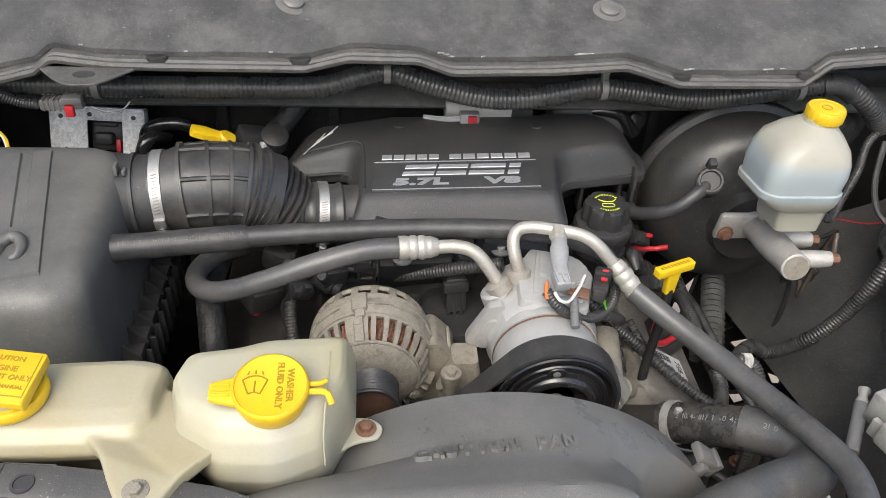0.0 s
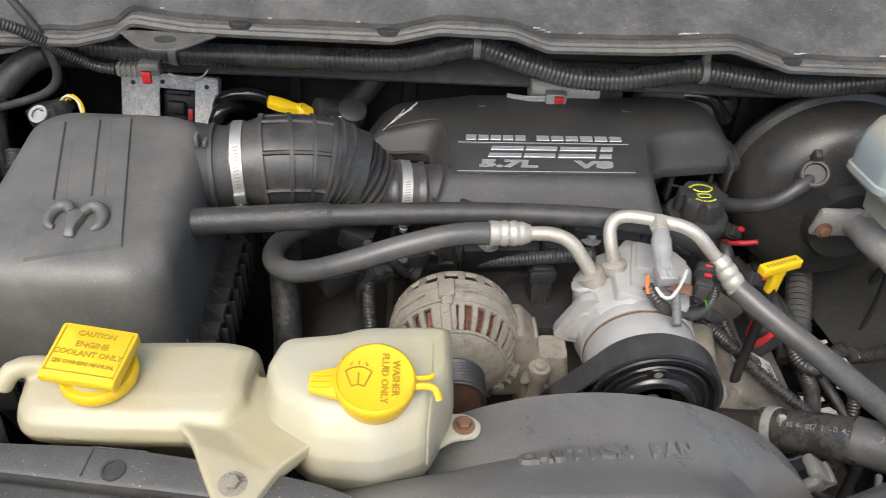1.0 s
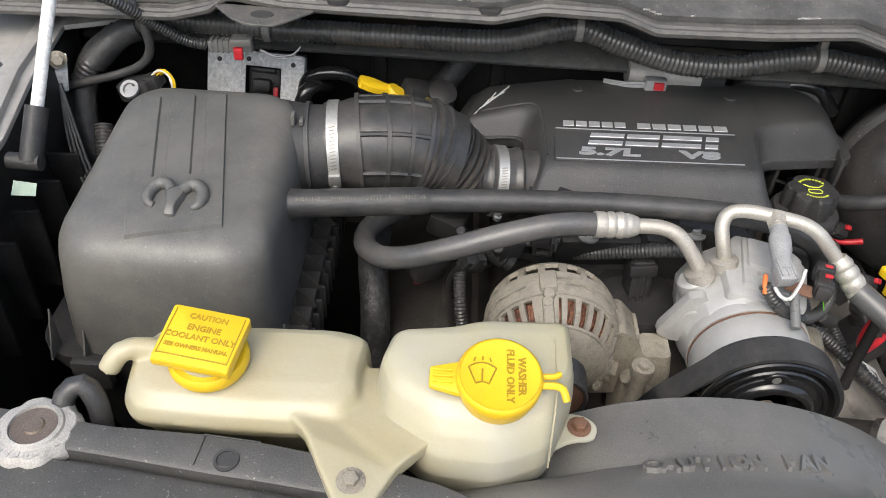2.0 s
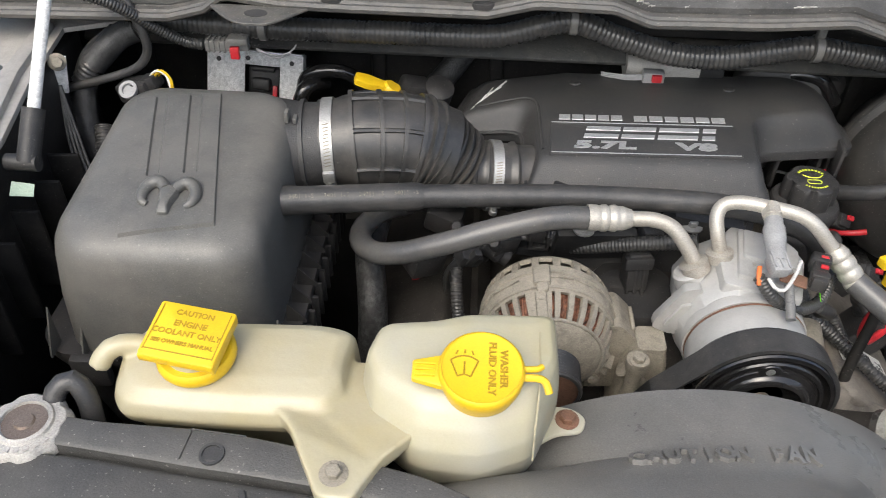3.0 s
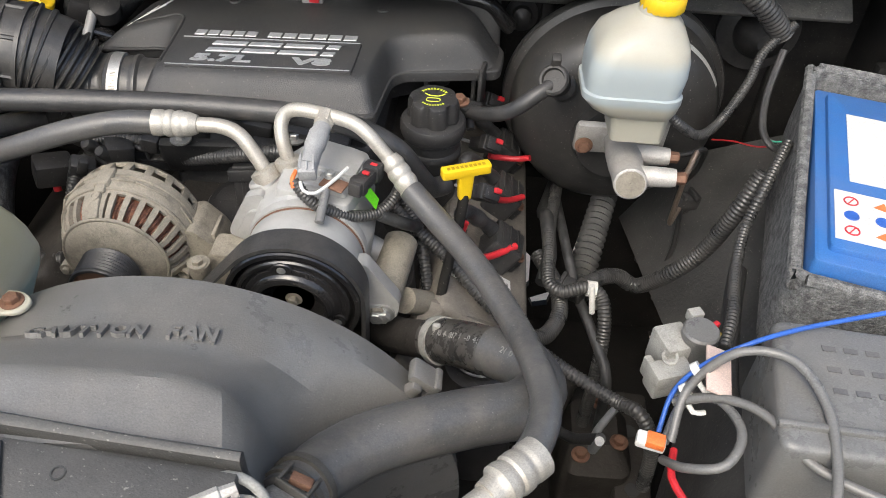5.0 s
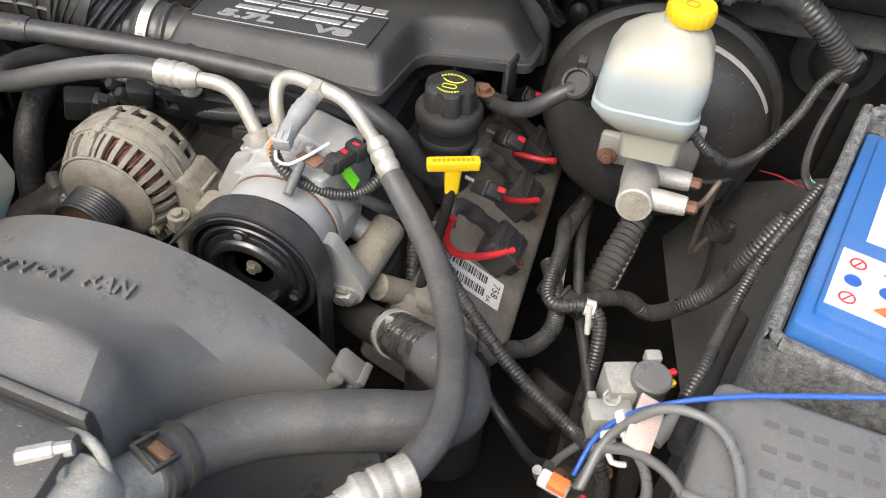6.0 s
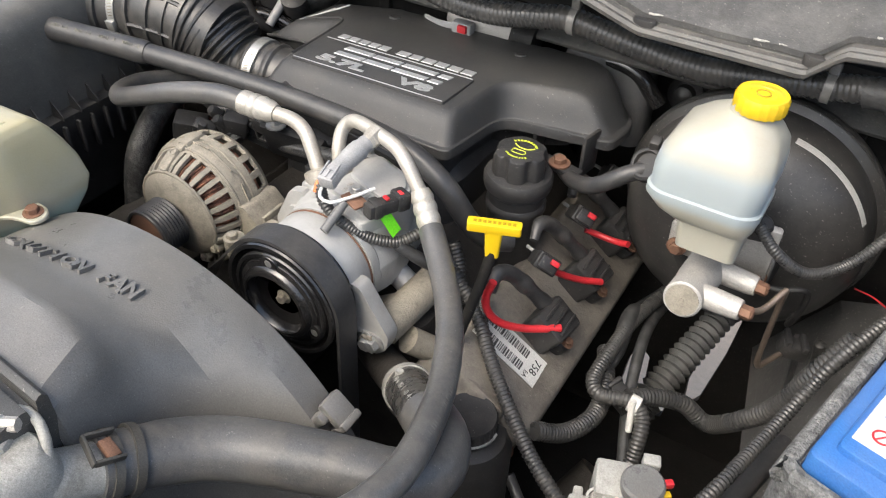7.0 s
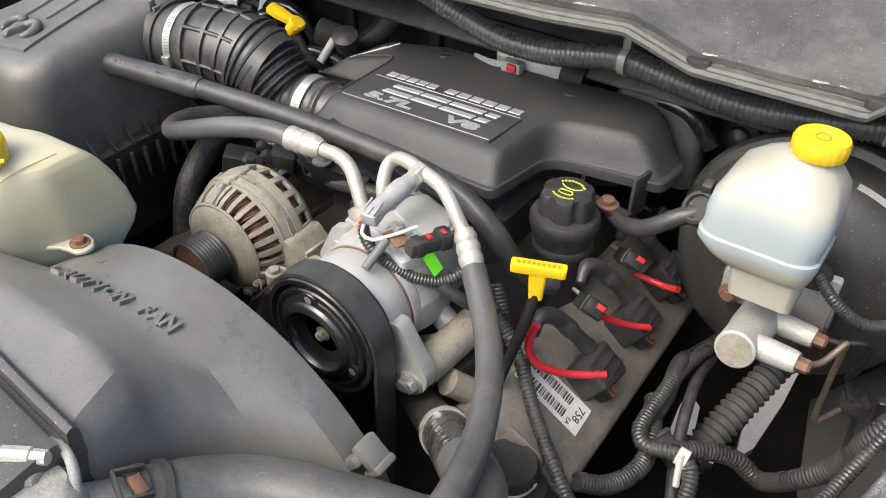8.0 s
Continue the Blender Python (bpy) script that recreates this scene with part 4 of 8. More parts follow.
# ---- washer and coolant bottles, moulded in one piece ----
wash = thing("fluid_bottle", (-0.27, 0.43, 1.02), "twin milky plastic bottle for washer fluid and coolant with yellow caps", "fluid bottle")


def bottle_rows(b, outline, rows):
    """Levels of a blown bottle: an outline in shares of the width and depth, over (z, rear, front, left, right)."""
    b2_ = bmesh.new()
    loft(b2_, [[(l + (r - l) * u, f + (re_ - f) * v, z) for u, v in fillet(outline, 0.07, 4)] for z, re_, f, l, r in rows])
    bmesh.ops.triangulate(b2_, faces=[g for g in b2_.faces if len(g.verts) > 4])
    bmesh.ops.recalc_face_normals(b2_, faces=b2_.faces)
    return merge(b, b2_)


def blown(ob, voxel=0.0019, steps=3):
    """Melts the pieces of a blown bottle into one skin with soft fillets."""
    r_ = ob.modifiers.new("melt", "REMESH")
    r_.mode, r_.voxel_size, r_.use_smooth_shade = "VOXEL", voxel, True
    f_ = ob.modifiers.new("soften", "SMOOTH")
    f_.factor, f_.iterations = 0.5, steps
    return ob


bm = bmesh.new()
bottle_rows(bm, [(1, 0.50), (1, 1), (0.52, 0.965), (0.36, 0.87), (0.06, 0.80), (0.0, 0.50), (0.07, 0.24), (0.30, 0.02), (0.60, 0.0), (0.86, 0.13)],
            [(1.022, 0.480, 0.405, -0.245, -0.128), (1.040, 0.492, 0.396, -0.252, -0.122), (1.052, 0.502, 0.386, -0.257, -0.119), (1.066, 0.508, 0.378, -0.260, -0.1175), (1.090, 0.503, 0.371, -0.261, -0.118), (1.110, 0.495, 0.372, -0.260, -0.1195),
             (1.125, 0.487, 0.379, -0.258, -0.1215), (1.1345, 0.480, 0.387, -0.256, -0.124), (1.1405, 0.473, 0.396, -0.252, -0.128), (1.1430, 0.462, 0.41, -0.243, -0.138)])
wtank = blown(part("washer_tank", bm, "milky", wash, sharp=60))
bm = bmesh.new()
tube(bm, [(-0.136, 0.455, 1.1425), (-0.137, 0.42, 1.1425), (-0.1385, 0.400, 1.1365), (-0.1395, 0.388, 1.120), (-0.139, 0.3825, 1.095)], 0.0007, 5, 0.008)
part("mould_seam", bm, "ivory", wtank)
bm = bmesh.new()
prism(bm, fillet([(-0.150, 0.40), (-0.118, 0.424), (-0.098, 0.427), (-0.094, 0.440), (-0.105, 0.449), (-0.15, 0.450)], 0.008), 1.066, 1.0695, None, 0.001, 1)
tab = part("tab", bm, "milky", wash)
bolt("bolt", tab, (-0.109, 0.437, 1.069), (0, 0, 1), 0.006, "rust")
bm = bmesh.new()
bottle_rows(bm, [(0.97, 0.55), (0.99, 0.92), (0.86, 1.0), (0.50, 0.97), (0.08, 0.88), (0.0, 0.62), (0.03, 0.20), (0.10, 0.03), (0.5, 0.0), (0.92, 0.02), (0.98, 0.25)],
            [(1.030, 0.475, 0.425, -0.428, -0.268), (1.055, 0.480, 0.415, -0.435, -0.264), (1.080, 0.482, 0.404, -0.438, -0.264), (1.092, 0.481, 0.394, -0.437, -0.2645), (1.102, 0.480, 0.3905, -0.437, -0.2650), (1.112, 0.477, 0.394, -0.434, -0.2660), (1.1195, 0.472, 0.404, -0.428, -0.2695), (1.1230, 0.464, 0.418, -0.418, -0.277), (1.124, 0.45, 0.435, -0.40, -0.30)])
b2 = bmesh.new()
prism(b2, fillet([(-0.322, 0.405), (-0.302, 0.384), (-0.288, 0.356), (-0.274, 0.330), (-0.253, 0.330), (-0.238, 0.360), (-0.219, 0.381), (-0.200, 0.408), (-0.195, 0.44), (-0.255, 0.455), (-0.335, 0.445)], 0.006), 1.0945, 1.1080, None, 0.001, 1)
for v in b2.verts:
    v.co.z += 0.0115 - 0.22 * max(0.0, v.co.y - 0.376)
merge(bm, b2)
tube(bm, [(-0.385, 0.440, 1.112), (-0.42, 0.440, 1.124), (-0.438, 0.434, 1.124), (-0.446, 0.426, 1.113)], 0.0078, 12)
ctank = blown(part("coolant_tank", bm, "ivory", wash, "aged ivory coolant side with a flange", sharp=60), 0.0021, 3)
bolt("bolt", ctank, (-0.266, 0.347, 1.1188), (0, -0.05, 1), 0.0052, "dirty", 1.8)
# washer cap
CAPW = pose(-0.177, 0.408, 1.1455, 10, 0, 0) @ Matrix.Scale(0.94, 4)
bm = bmesh.new()
b2 = bmesh.new()
lathe(b2, [(0.0225, -0.035), (0.0225, 0.002), (0.02, 0.003)], (0, 0, 0), (0, 0, 1), 40)
merge(bm, b2, CAPW)
part("neck", bm, "milky", wash)
bm = bmesh.new()
b2 = bmesh.new()
lathe(b2, [(0.0265, -0.006), (0.0280, 0.000), (0.0295, 0.006), (0.0300, 0.0125), (0.0293, 0.0150), (0.0278, 0.0162), (0.0272, 0.0150), (0.0258, 0.0146), (0.0005, 0.0146)], (0, 0, 0), (0, 0, 1), 52)
merge(bm, b2, CAPW)
wcap = part("cap", bm, "yellow", wash, "round yellow snap cap with a hinge strap")
bm = bmesh.new()
prism(bm, fillet([(-0.048, -0.0075), (-0.026, -0.013), (-0.026, 0.013), (-0.048, 0.0075)], 0.002), 0.004, 0.0085, CAPW, 0.0015, 2)
for a in range(3):
    box(bm, (0.014, 0.0018, 0.0030), CAPW @ pose(-0.039, -0.0045 + 0.0045 * a, 0.009), 0.0006)
part("grip_tab", bm, "yellow", wcap)
bm = bmesh.new()
tube(bm, [CAPW @ Vector(q) for q in ((0.028, -0.003, 0.009), (0.038, -0.003, 0.010), (0.044, -0.005, 0.009), (0.047, -0.011, 0.004))], 0.0026, 8)
tube(bm, [CAPW @ Vector(q) for q in ((0.028, 0.004, 0.009), (0.038, 0.004, 0.010), (0.042, 0.007, 0.009))], 0.0022, 8)
part("hinge_strap", bm, "yellow", wcap)
for word, dx in (("WASHER", 0.0150), ("FLUID ONLY", 0.0070)):
    t = text_mesh(word, 0.0074, 0.0005, CAPW @ pose(dx, 0, 0.0148, 0, 0, -90), bold=0.0002)
    part("lettering", t, "yellow_dark", wcap)
bm = bmesh.new()
for line in ([(-0.0215, 0.0050), (-0.0170, 0.0078), (-0.0120, 0.0088), (-0.0070, 0.0078), (-0.0025, 0.0050)], [(-0.0025, 0.0050), (-0.0075, -0.0075)], [(-0.0075, -0.0075), (-0.0120, -0.0060), (-0.0165, -0.0075)], [(-0.0165, -0.0075), (-0.0215, 0.0050)],
             [(-0.0120, -0.0055), (-0.0120, 0.0040)], [(-0.0180, 0.0100), (-0.0170, 0.0128)], [(-0.0120, 0.0108), (-0.0120, 0.0136)], [(-0.0060, 0.0100), (-0.0070, 0.0128)]):
    tube(bm, [CAPW @ Vector((x, y, 0.0150)) for x, y in line], 0.0006, 6, 0.003)
part("symbol", bm, "yellow_dark", wcap)
# coolant cap: a ring on the neck and a flip lid
bm = bmesh.new()
lathe(bm, [(0.0215, 0.000), (0.0262, 0.001), (0.0275, 0.004), (0.0272, 0.009), (0.0250, 0.0115), (0.0215, 0.011)], (-0.374, 0.430, 1.1250), (0.03, -0.10, 1), 44)
part("cap_ring", bm, "yellow", wash, "yellow collar")
bm = bmesh.new()
lathe(bm, [(0.0235, -0.02), (0.0235, 0.006), (0.0205, 0.012), (0.0200, 0.026)], (-0.374, 0.430, 1.122), (0.03, -0.10, 1), 36)
part("neck", bm, "ivory", wash)
LIDC = pose(-0.376, 0.428, 1.1500, 7, 3, -7)
bm = bmesh.new()
prism(bm, fillet([(-0.026, -0.0225), (0.026, -0.0225), (0.027, 0.0225), (-0.027, 0.0225)], 0.003), -0.002, 0.002, LIDC, 0.0010, 2, False)
box(bm, (0.052, 0.0030, 0.007), LIDC @ pose(0, -0.0215, -0.0022), 0.001)
box(bm, (0.0030, 0.045, 0.010), LIDC @ pose(0.0250, 0, -0.0035), 0.001)
clid = part("cap", bm, "yellow", wash, "square yellow flip cap")
for word, dy, s in (("CAUTION", 0.0150, 0.0060), ("ENGINE", 0.0060, 0.0066), ("COOLANT ONLY", -0.0015, 0.0062), ("SEE OWNERS MANUAL", -0.0095, 0.0042)):
    t = text_mesh(word, s, 0.0004, LIDC @ pose(0.0, dy, 0.0021, 0, 0, 0), bold=0.00016)
    part("lettering", t, "yellow_dark", clid)
bm = bmesh.new()
for x, y, w, h in ((0, -0.0170, 0.047, 0.0009), (-0.0240, 0.001, 0.0008, 0.038), (0.0240, 0.001, 0.0008, 0.038)):
    box(bm, (w, h, 0.0006), LIDC @ pose(x, y, 0.0022), 0.0002)
part("border", bm, "yellow_dark", clid)

# ---- fan shroud ----
shroud = thing("fan_shroud", (0.03, 0.40, 0.62), "dusty black plastic fan shroud arched over the fan", "fan shroud")


def resample(pts, n):
    d = [0.0]
    for a, b in zip(pts, pts[1:]):
        d.append(d[-1] + math.hypot(b[0] - a[0], b[1] - a[1]))
    return [(float(np.interp(d[-1] * k / n, d, [p[0] for p in pts])), float(np.interp(d[-1] * k / n, d, [p[1] for p in pts]))) for k in range(n + 1)]


def ring_section(y, r, n=60):
    pts = [(0.006 + r * math.cos(math.pi * (1.08 - 1.16 * k / 80)), 0.848 + r * math.sin(math.pi * (1.08 - 1.16 * k / 80))) for k in range(81)]
    return [(x, y, z) for x, z in resample(pts, n)]


def plan_section(y, pts, n=60):
    smooth = [(q.x, q.y) for q in (Vector((p.x, p.y)) for p in catmull([(x, z, 0) for x, z in pts], 0.006))]
    return [(x, y, z) for x, z in resample(smooth, n)]


bm = bmesh.new()
outer = [ring_section(0.466, 0.2305), ring_section(0.464, 0.2335), ring_section(0.458, 0.2350), ring_section(0.435, 0.2385),
         plan_section(0.422, [(-0.233, 0.80), (-0.227, 0.90), (-0.183, 0.994), (-0.113, 1.058), (-0.045, 1.0835), (0.025, 1.0875), (0.078, 1.078), (0.126, 1.051), (0.177, 1.003), (0.206, 0.94), (0.225, 0.87), (0.231, 0.80)]),
         plan_section(0.402, [(-0.232, 0.80), (-0.225, 0.90), (-0.185, 0.99), (-0.12, 1.056), (-0.045, 1.084), (0.025, 1.0885), (0.074, 1.080), (0.108, 1.054), (0.147, 1.003), (0.170, 0.945), (0.184, 0.87), (0.190, 0.80)]),
         plan_section(0.376, [(-0.27, 0.80), (-0.265, 0.95), (-0.24, 1.036), (-0.18, 1.078), (-0.10, 1.0925), (0.0, 1.0965), (0.060, 1.093), (0.097, 1.071), (0.122, 1.018), (0.141, 0.955), (0.154, 0.88), (0.160, 0.80)]),
         plan_section(0.350, [(-0.30, 0.80), (-0.298, 0.97), (-0.285, 1.05), (-0.25, 1.080), (-0.15, 1.103), (0.0, 1.1135), (0.062, 1.1130), (0.093, 1.094), (0.112, 1.038), (0.126, 0.955), (0.136, 0.88), (0.138, 0.80)]),
         plan_section(0.342, [(-0.30, 0.80), (-0.298, 0.97), (-0.285, 1.05), (-0.25, 1.080), (-0.15, 1.105), (0.0, 1.1165), (0.066, 1.1165), (0.096, 1.099), (0.114, 1.042), (0.126, 0.955), (0.135, 0.88), (0.137, 0.80)]),
         plan_section(0.334, [(-0.30, 0.80), (-0.298, 0.97), (-0.285, 1.05), (-0.25, 1.078), (-0.15, 1.105), (0.0, 1.1155), (0.072, 1.1155), (0.099, 1.101), (0.115, 1.043), (0.126, 0.955), (0.135, 0.88), (0.137, 0.80)]),
         plan_section(0.306, [(-0.30, 0.80), (-0.298, 0.97), (-0.285, 1.040), (-0.25, 1.066), (-0.15, 1.092), (0.0, 1.1100), (0.086, 1.1102), (0.107, 1.101), (0.118, 1.045), (0.125, 0.96), (0.130, 0.88), (0.132, 0.80)]),
         plan_section(0.296, [(-0.30, 0.80), (-0.298, 0.97), (-0.285, 1.038), (-0.25, 1.060), (-0.15, 1.085), (0.0, 1.1080), (0.091, 1.1082), (0.111, 1.100), (0.1195, 1.045), (0.125, 0.96), (0.128, 0.88), (0.130, 0.80)]),
         plan_section(0.292, [(-0.30, 0.80), (-0.298, 0.97), (-0.285, 1.020), (-0.25, 1.035), (-0.15, 1.060), (0.0, 1.088), (0.090, 1.092), (0.110, 1.085), (0.1175, 1.035), (0.122, 0.95), (0.125, 0.88), (0.127, 0.80)])]
inner = [[(0.02 + (x - 0.02) * 0.982, y, 0.80 + (z - 0.80) * 0.985) for x, y, z in sec] for sec in reversed(outer)]
rings = [[bm.verts.new(q) for q in sec] for sec in outer + inner]
for a, b in zip(rings, rings[1:] + rings[:1]):
    for j in range(len(a) - 1):
        bm.faces.new((a[j], a[j + 1], b[j + 1], b[j]))
shell = part("shell", bm, "plastic_grey", shroud, sharp=30)
tree = BVHTree.FromPolygons([v.co for v in shell.data.vertices], [p.vertices for p in shell.data.polygons])
for k, ch in enumerate("CAUTION FAN"):
    if ch == " ":
        continue
    x = -0.066 + 0.0121 * k
    q, nrm, _, _ = tree.ray_cast(Vector((x, 0.392 + 0.0012 * k, 1.4)) - base(shell), Vector((0, 0, -1)))
    nrm = nrm if nrm.z > 0 else -nrm
    yax = nrm.cross(Vector((1, 0, 0))).normalized()
    xax = yax.cross(nrm)
    m = Matrix(((xax.x, yax.x, nrm.x, q.x), (xax.y, yax.y, nrm.y, q.y), (xax.z, yax.z, nrm.z, q.z), (0, 0, 0, 1)))
    part("letter", text_mesh(ch, 0.0165, 0.0026, Matrix.Translation(base(shell)) @ m @ pose(0, 0, 0.0010) @ Matrix.Diagonal((1.02, 1.12, 1, 1)), bold=0.0006), "plastic_grey", shell)


bm = bmesh.new()
box(bm, (0.026, 0.022, 0.010), pose(0.206, 0.452, 1.000, 0, 40, 0), 0.003)
box(bm, (0.007, 0.022, 0.020), pose(0.214, 0.452, 0.990, 0, 40, 0), 0.002)
box(bm, (0.010, 0.010, 0.016), pose(0.198, 0.440, 0.996, 0, 40, 0), 0.002)
part("clip", bm, "plastic_grey", shell)

# ---- alternator ----
AX = Vector((-0.109, 0.5455, 0.980))
AQ = Vector((0, 1, 0)).to_track_quat("Z", "Y").to_matrix().to_4x4()


def radial(a):
    """Local x out from the alternator's axis at a degrees (0 to the side, 90 up), local z along the axis."""
    d = Vector((math.cos(radians(a)), 0, math.sin(radians(a))))
    z_ = Vector((0, 1, 0))
    y_ = z_.cross(d)
    return Matrix(((d.x, y_.x, z_.x, AX.x), (d.y, y_.y, z_.y, AX.y), (d.z, y_.z, z_.z, AX.z), (0, 0, 0, 1)))


def slotted(rows, opened, thick, n=128):
    """A turned shell with slots through it: opened(row, angle) tells which faces are left out."""
    b = bmesh.new()
    rg = []
    for r, h in rows:
        rg.append([b.verts.new(radial(360 * j / n) @ Vector((r, 0, h))) for j in range(n)])
    for i in range(len(rows) - 1):
        for j in range(n):
            if not opened(i, j):
                b.faces.new((rg[i][j], rg[i][(j + 1) % n], rg[i + 1][(j + 1) % n], rg[i + 1][j]))
    bmesh.ops.recalc_face_normals(b, faces=b.faces)
    bmesh.ops.solidify(b, geom=b.faces[:], thickness=thick)
    bmesh.ops.delete(b, geom=[v for v in b.verts if not v.link_faces], context="VERTS")
    return b


alt = thing("alternator", (-0.109, 0.62, 0.90), "dusty cast alternator with copper windings behind slots", "alternator")
SPOKES = (102, 222, 342)


def near_spoke(j, n=128, half=8.6):
    a = 360 * (j + 0.5) / n
    return any(abs((a - s + 180) % 360 - 180) < half for s in SPOKES)


front_rows = [(0.015, 0.026), (0.030, 0.027), (0.041, 0.0300), (0.0468, 0.0335), (0.0485, 0.0360), (0.0530, 0.0420), (0.0565, 0.0500), (0.0590, 0.0585), (0.0602, 0.0620), (0.0618, 0.0660), (0.0630, 0.0700), (0.0632, 0.0760), (0.0620, 0.0766), (0.0620, 0.0790), (0.0634, 0.0796), (0.0636, 0.0860)]
front = part("front_case", slotted(front_rows, lambda i, j: 4 <= i <= 6 and j % 5 in (0, 1, 2) and not near_spoke(j, 140), 0.0042, 140), "dirty", alt, sharp=35)
rear_rows = [(0.0636, 0.0862), (0.0634, 0.0880), (0.0622, 0.0950), (0.0600, 0.1020), (0.0580, 0.1060), (0.0510, 0.1120), (0.0300, 0.1160), (0.0100, 0.1170)]
rear = part("rear_case", slotted(rear_rows, lambda i, j: 1 <= i <= 2 and j % 6 in (0, 1, 2, 3), 0.004, 120), "dirty", alt, sharp=35)
bm = bmesh.new()
lathe(bm, [(0.030, 0.040), (0.042, 0.042), (0.0485, 0.047), (0.0525, 0.056), (0.0535, 0.070), (0.0535, 0.098), (0.040, 0.104)], AX, (0, 1, 0), 40)
part("winding", bm, "copper", alt, "copper winding")
bm = bmesh.new()
for k in range(64):
    m = radial(360 * k / 64)
    tube(bm, [m @ Vector((0.043, 0, 0.0405)), m @ Vector((0.0497, 0.0012, 0.0460)), m @ Vector((0.0537, 0.0030, 0.0580))], 0.0012, 5, 0.006, cap=False)
part("strand", bm, "copper", alt, "copper wire ends")
# webs with a screw hole, the ledge round the slots, the seam blocks and through bolts
for a in SPOKES:
    m = radial(a)
    bm = bmesh.new()
    box(bm, (0.026, 0.0100, 0.005), m @ pose(0.0545, 0, 0.0460, 0, -62, 0), 0.002)
    lathe(bm, [(0.0050, 0.0), (0.0046, -0.004), (0.0026, -0.0044), (0.0024, -0.001)], m @ Vector((0.0575, 0, 0.0540)), m.to_3x3() @ Vector((-0.90, 0, 0.43)), 14)
    part("web", bm, "dirty", front)
    bm = bmesh.new()
    box(bm, (0.009, 0.016, 0.024), m @ pose(0.0615, 0.002, 0.0760), 0.003)
    box(bm, (0.007, 0.011, 0.012), m @ pose(0.0605, 0.002, 0.0630, 0, 14, 0), 0.003)
    part("seam_block", bm, "dirty", front)
for r_, h_, t_ in ((0.0478, 0.0345, 0.0018), (0.0606, 0.0625, 0.0014)):
    bm = bmesh.new()
    tube(bm, [radial(a) @ Vector((r_, 0, h_)) for a in range(-20, 205, 6)], t_, 8, 0.008)
    part("ledge", bm, "dirty", front)
bm = bmesh.new()
for a in (60, 88, 132, 160, 20):
    m = radial(a)
    box(bm, (0.0022, 0.030, 0.0016), m @ pose(0.0634, 0, 0.0720), 0.0006)
part("casting_mark", bm, "dirty", front)
bm = bmesh.new()
prism(bm, fillet([(0.040, -0.070), (0.072, -0.066), (0.090, -0.030), (0.086, -0.004), (0.064, 0.020), (0.045, 0.010)], 0.008), 0.060, 0.108, Matrix.Translation(AX) @ Matrix(((1, 0, 0, 0), (0, 0, 1, 0), (0, 1, 0, 0), (0, 0, 0, 1))), 0.005, 2)
brk = part("bracket", bm, "dirty", alt)
bm = bmesh.new()
box(bm, (0.004, 0.030, 0.050), AX + Vector((0.080, 0.084, -0.018)), 0.0015)
part("rib", bm, "dirty", brk)
for k in range(8):
    bm = bmesh.new()
    m = radial(-20 - 8.5 * k)
    box(bm, (0.020, 0.0032, 0.032), m @ pose(0.0600, 0, 0.0600, 0, 20, 0), 0.001)
    part("cooling_fin", bm, "dirty", alt)
for a, r_ in ((-32, 0.050), (-62, 0.052), (200, 0.056)):
    m = radial(a)
    bm = bmesh.new()
    tube(bm, [m @ Vector((r_, 0, 0.034)), m @ Vector((r_, 0, 0.075))], 0.0065, 14)
    lathe(bm, [(0.0035, 0), (0.0035, 0.003), (0.0025, 0.003)], m @ Vector((r_, 0, 0.034)), (0, -1, 0), 10)
    part("boss", bm, "dirty", alt)
# pulley on its shaft
bm = bmesh.new()
prof = [(0.0235, -0.008), (0.0262, -0.0080), (0.0272, -0.0068)]
for k in range(7):
    prof += [(0.0270, -0.0050 + 0.0035 * k), (0.0254, -0.0033 + 0.0035 * k)]
prof += [(0.0272, 0.0200), (0.0262, 0.0215), (0.012, 0.0218)]
lathe(bm, [(0.0225, 0.004)] + prof, AX, (0, 1, 0), 44)
pul = part("pulley", bm, "rubber", alt, "dark belt pulley")
bm = bmesh.new()
lathe(bm, [(0.0234, -0.0072), (0.0222, -0.0072), (0.0212, 0.0010), (0.0100, 0.0016), (0.0088, -0.0050), (0.0062, -0.0062), (0.0055, -0.0030), (0.0005, -0.0030)], AX, (0, 1, 0), 36)
part("hub", bm, "rust", pul, "rusty pulley hub")
bm = bmesh.new()
lathe(bm, [(0.014, 0.020), (0.016, 0.032), (0.013, 0.033)], AX, (0, 1, 0), 24)
part("collar", bm, "dirty", pul)

# the whole unit a little larger, kept at its near edge and top
alt.location = Vector((-0.170, 0.5455, 1.045)).lerp(alt.location, 1.06)
alt.scale = (1.06, 1.06, 1.06)

# ---- air-conditioning compressor ----
CX = Vector((0.080, 0.529, 0.990))
comp = thing("ac_compressor", (0.08, 0.62, 0.93), "bright cast aluminium air-conditioning compressor with a black clutch pulley", "compressor")
def facets(b, rows, n, turn):
    """A casting with flat sides: (radius, distance along the axis) rows round the compressor's axis."""
    b2_ = bmesh.new()
    rg = [[b2_.verts.new(CX + Vector((r * math.cos(radians(turn + 360 * j / n)), h, r * math.sin(radians(turn + 360 * j / n))))) for j in range(n)] for r, h in rows]
    for p, q in zip(rg, rg[1:]):
        for j in range(n):
            b2_.faces.new((p[j], p[(j + 1) % n], q[(j + 1) % n], q[j]))
    b2_.faces.new(rg[0][::-1])
    b2_.faces.new(rg[-1])
    bmesh.ops.recalc_face_normals(b2_, faces=b2_.faces)
    bevel(b2_, 0.0018, 2)
    return merge(b, b2_)


